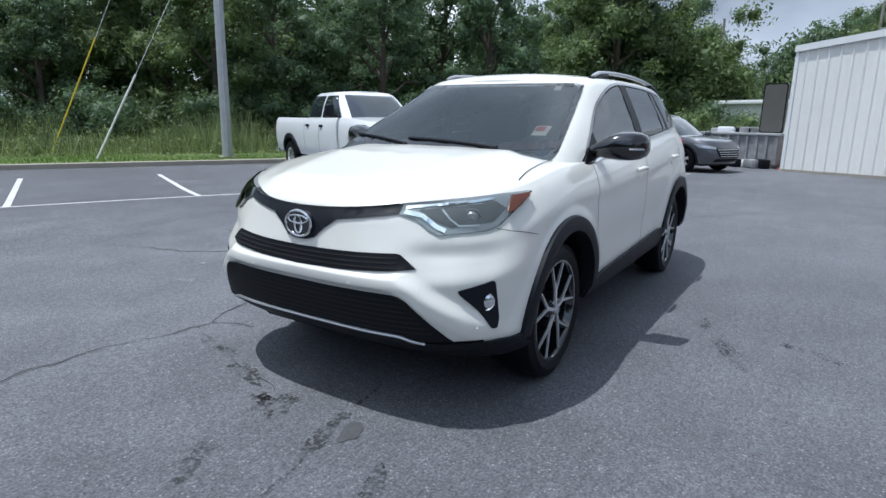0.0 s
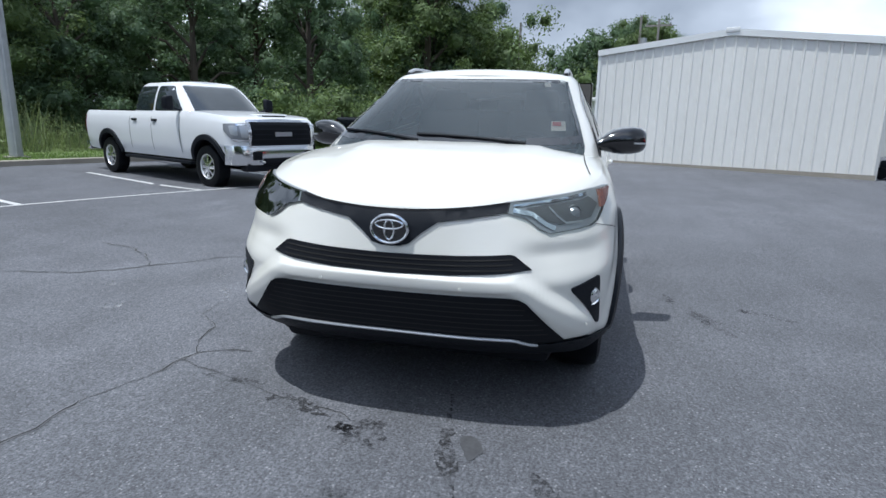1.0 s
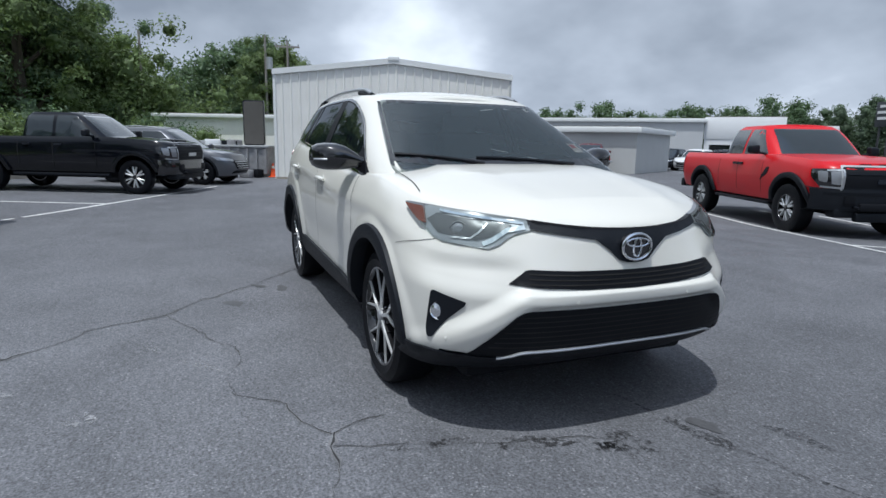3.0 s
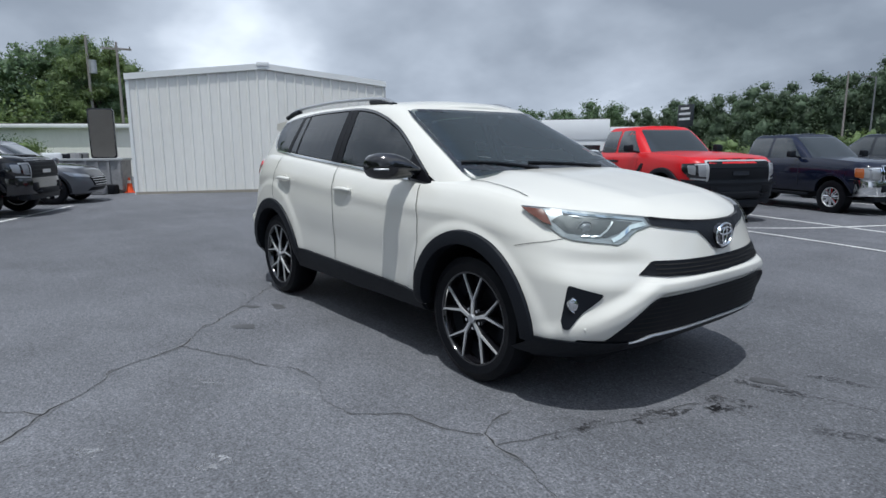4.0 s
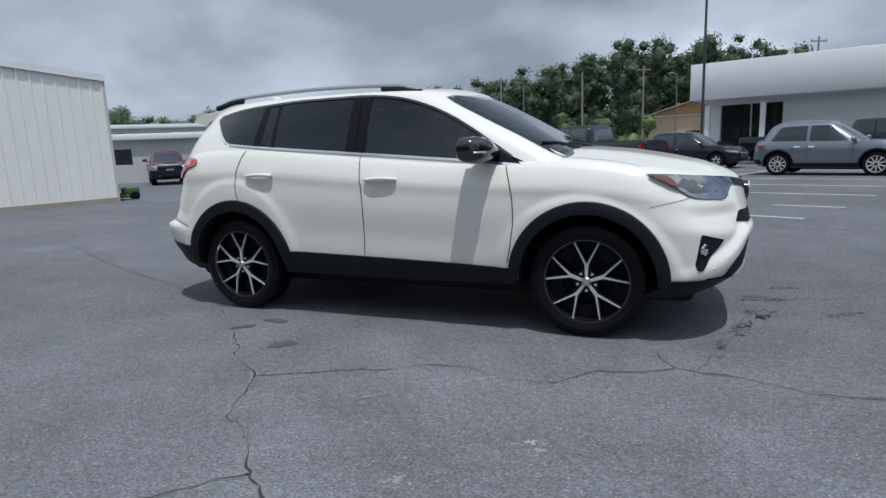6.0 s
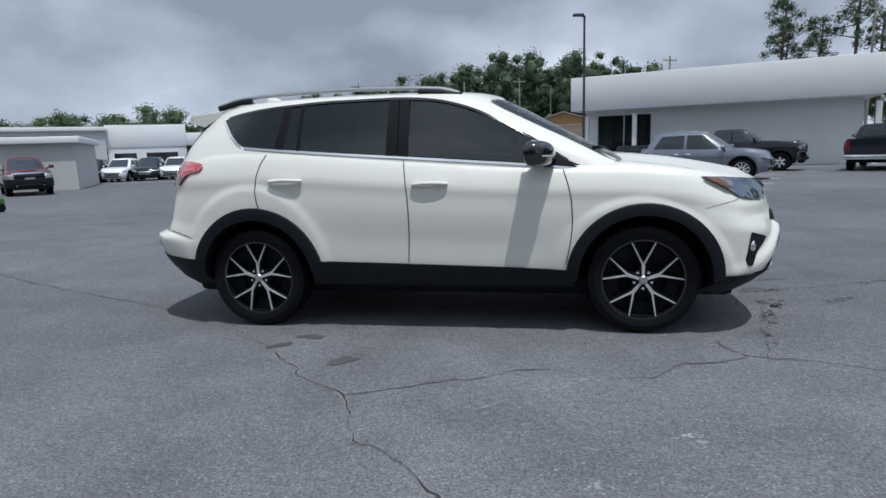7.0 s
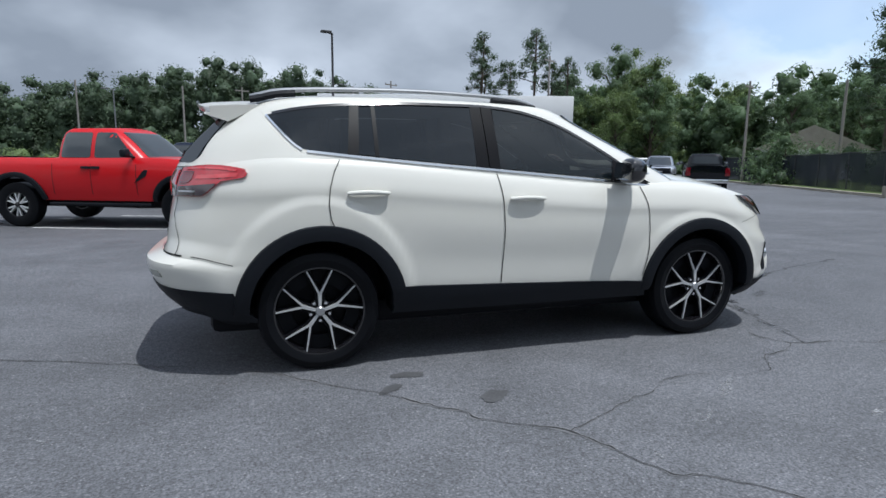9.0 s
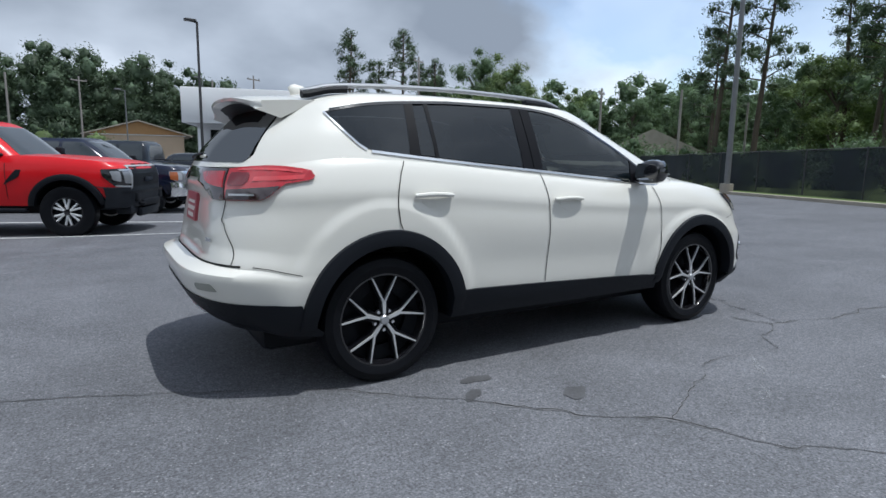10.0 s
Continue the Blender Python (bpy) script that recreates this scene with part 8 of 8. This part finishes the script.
for p, q in zip(rows, rows[1:]):
    bm.faces.new((p[0], p[1], q[1], q[0]))
part("spoiler_underside", bm, M["plastic"], spoiler)
box_part("brake_light", (-1.997, -0.16, 1.562), (-1.985, 0.16, 1.572), M["tail_dark"], spoiler)
bm = bmesh.new()
made = bmesh.ops.create_icosphere(bm, subdivisions=2, radius=1)["verts"]
for v in made:
    up = max(0.0, v.co.z)
    v.co = Vector((-1.50 + v.co.x * 0.075 - up * 0.04, v.co.y * 0.026 * (1 - 0.6 * up), 1.645 + v.co.z * 0.055))
part("roof_antenna", bm, M["pearl"], hero, smooth=True)

# ---- tail
tail = lambda a, z, o: BODY.wrap(a, z, o, True)
ty = lambda y, z: BODY.arc(z, y=y, rear=True)
tx = lambda x, z: BODY.arc(z, x=x, rear=True)
for s in (1, -1):
    tl = lambda a, z, o: BODY.wrap(s * a, z, o, True)
    outer = [(0.548, 1.184), (0.683, 1.198), (0.773, 1.204), (0.863, 1.201), (0.95, 1.192), (1.007, 1.182), (1.040, 1.158), (1.043, 1.142), (1.03, 1.134), (0.917, 1.114), (0.885, 1.082), (0.852, 1.046), (0.827, 1.030), (0.602, 1.021)]
    lamp = patch("tail_light", outer, tl, M["tail_red"], hero, 0.02, 0.014, 0.04, "red tail light wrapping onto the flank")
    patch("smoked_lens", [(0.60, 1.078), (0.72, 1.086), (0.863, 1.099), (0.896, 1.102), (0.885, 1.082), (0.852, 1.047), (0.827, 1.032), (0.606, 1.024)], tl, M["tail_dark"], lamp, 0.01, 0.018, 0.04, "smoked lower lens")
    patch("reflector", rounded([(0.575, 1.165), (0.70, 1.168), (0.72, 1.128), (0.70, 1.100), (0.592, 1.095)], 0.02), tl, M["lens_deep"], lamp, 0.006, 0.0165, 0.04, "deep red inner reflector")
    # highlights on the lens, painted as paler red and silver strips
    strip("lamp_glint", [(0.62, 1.180), (0.75, 1.186), (0.86, 1.184), (0.97, 1.174)], tl, 0.011, M["red_glint"], lamp, 0.017)
    strip("lamp_glint", [(0.74, 1.135), (0.86, 1.140), (0.99, 1.150)], tl, 0.022, M["red_glint"], lamp, 0.017)
    strip("lamp_glint", [(0.625, 1.052), (0.78, 1.056)], tl, 0.010, M["satin"], lamp, 0.0195)
    inner = [(0.534, 1.184), (0.38, 1.182), (0.20, 1.178), (0.20, 1.108), (0.27, 1.100), (0.36, 1.074), (0.43, 1.045), (0.485, 1.021), (0.590, 1.021)]
    gate = patch("gate_light", inner, tl, M["tail_dark"], hero, 0.02, 0.014, 0.04, "smoked light on the tailgate")
    patch("red_lens", [(0.525, 1.170), (0.38, 1.168), (0.26, 1.160), (0.34, 1.116), (0.46, 1.094), (0.560, 1.086)], tl, M["tail_red"], gate, 0.01, 0.018, 0.04, "red upper lens")
    strip("gate_seam", [(0.596, z) for z in np.linspace(1.02, 0.92, 5)] + [(ty(0.592 + 0.13 * smoothstep(0.95, 0.72, z), z), z) for z in np.linspace(0.90, 0.705, 8)], tl, 0.006, M["gap"], hero, 0.003)
    patch("bumper_reflector", rounded([(ty(0.60, 0.60), 0.575), (ty(0.73, 0.60), 0.575), (ty(0.71, 0.60), 0.615), (ty(0.60, 0.60), 0.61)], 0.012), tl, M["marker"], hero, 0.01, 0.006, 0.05, "pale clear marker in the rear bumper")
patch("tailgate_garnish", rounded([(-0.42, 1.125), (0.42, 1.125), (0.40, 1.188), (-0.40, 1.188)], 0.02), tail, M["gloss_black"], hero, 0.02, 0.010, 0.06, "black garnish between the tail lights")
strip("gate_seam", [(a, 0.700) for a in np.linspace(-0.80, 0.80, 30)], tail, 0.010, M["gap"], hero, 0.003)
rend = tx(-1.80, 0.49)
patch("rear_cladding", both([(0.0, 0.535), (ty(0.55, 0.53), 0.530), (ty(0.78, 0.52), 0.515), (rend, 0.500), (rend, 0.304), (tx(-1.95, 0.35), 0.350), (tx(-2.1, 0.37), 0.372), (ty(0.75, 0.38), 0.380), (0.0, 0.402)]), tail, M["plastic"], hero, 0.03, 0.008, 0.06, "black lower rear bumper cladding")
part("rear_skid_trim", sweep([BODY.wrap(a, 0.425 - 0.01 * (abs(a) / 0.5) ** 2, 0.010, True) for a in np.linspace(-0.45, 0.45, 24)], 0.010, 8, 0.8), M["satin"], hero, smooth=True)
pl = patch("dealer_tag", rounded([(-0.155, 0.875), (0.155, 0.875), (0.155, 1.035), (-0.155, 1.035)], 0.01), tail, M["plate"], hero, 0.02, 0.016, 0.1, "maroon paper dealer tag")
for z, w in ((0.985, 0.11), (0.945, 0.12), (0.905, 0.09)):
    patch("tag_print", [(-w, z - 0.012), (w, z - 0.012), (w, z + 0.012), (-w, z + 0.012)], tail, M["paper"], pl, 0.001, 0.018, 0.1)
patch("model_badge", [(-0.53, 0.80), (-0.45, 0.80), (-0.45, 0.818), (-0.53, 0.818)], tail, M["chrome"], hero, 0.004, 0.006, 0.1)

# ---- underside and cabin
box_part("underbody", (-1.95, -0.66, 0.20), (1.95, 0.66, 0.36), M["mesh_black"], hero, bevel=0.05)
for x in (AX, -AX):
    rod_part("axle", (x, -0.75, TY), (x, 0.75, TY), 0.05, M["mesh_black"], hero)
bm = bmesh.new()
add_box(bm, (0.50, -0.66, 0.80), (1.065, 0.66, 1.115), 0.06, 3)
part("dashboard", bm, M["cabin"], hero, smooth=True)
wheel_rim = lathe([(0.185 + 0.014 * math.cos(a), 0.014 * math.sin(a)) for a in np.linspace(0, 2 * math.pi, 9)], 36)
add_box(wheel_rim, (-0.18, -0.012, -0.02), (0.18, 0.012, 0.02), 0.01)
steer = part("steering_wheel", wheel_rim, M["cabin"], hero, smooth=True)
steer.matrix_basis = pose(0.44, 0.37, 1.045, 0, 0, 0) @ pose(0, 0, 0, 0, 28, 0) @ pose(0, 0, 0, 0, 0, 90)


def seat(x, y, w):
    bm = bmesh.new()
    add_box(bm, (-0.26, -w / 2, -0.10), (0.26, w / 2, 0.06), 0.05, 3)
    back = add_box(bm, (-0.08, -w / 2, 0.0), (0.08, w / 2, 0.60), 0.06, 3, pose(-0.24, 0, 0.0, 0, -14, 0))
    part("seat", bm, M["seat"], hero, smooth=True).matrix_basis = pose(x, y, 0.78)


for y in (0.37, -0.37):
    seat(0.0, y, 0.50)
    box_part("headrest", (-0.52, y - 0.14, 1.35), (-0.41, y + 0.14, 1.53), M["seat"], hero, bevel=0.04)
seat(-0.92, 0.0, 1.24)
for y in (0.40, 0.0, -0.40):
    box_part("headrest", (-1.36, y - 0.12, 1.34), (-1.27, y + 0.12, 1.47), M["seat"], hero, bevel=0.035)
box_part("rear_view_mirror", (0.46, -0.11, 1.46), (0.49, 0.11, 1.53), M["cabin"], hero, bevel=0.012)
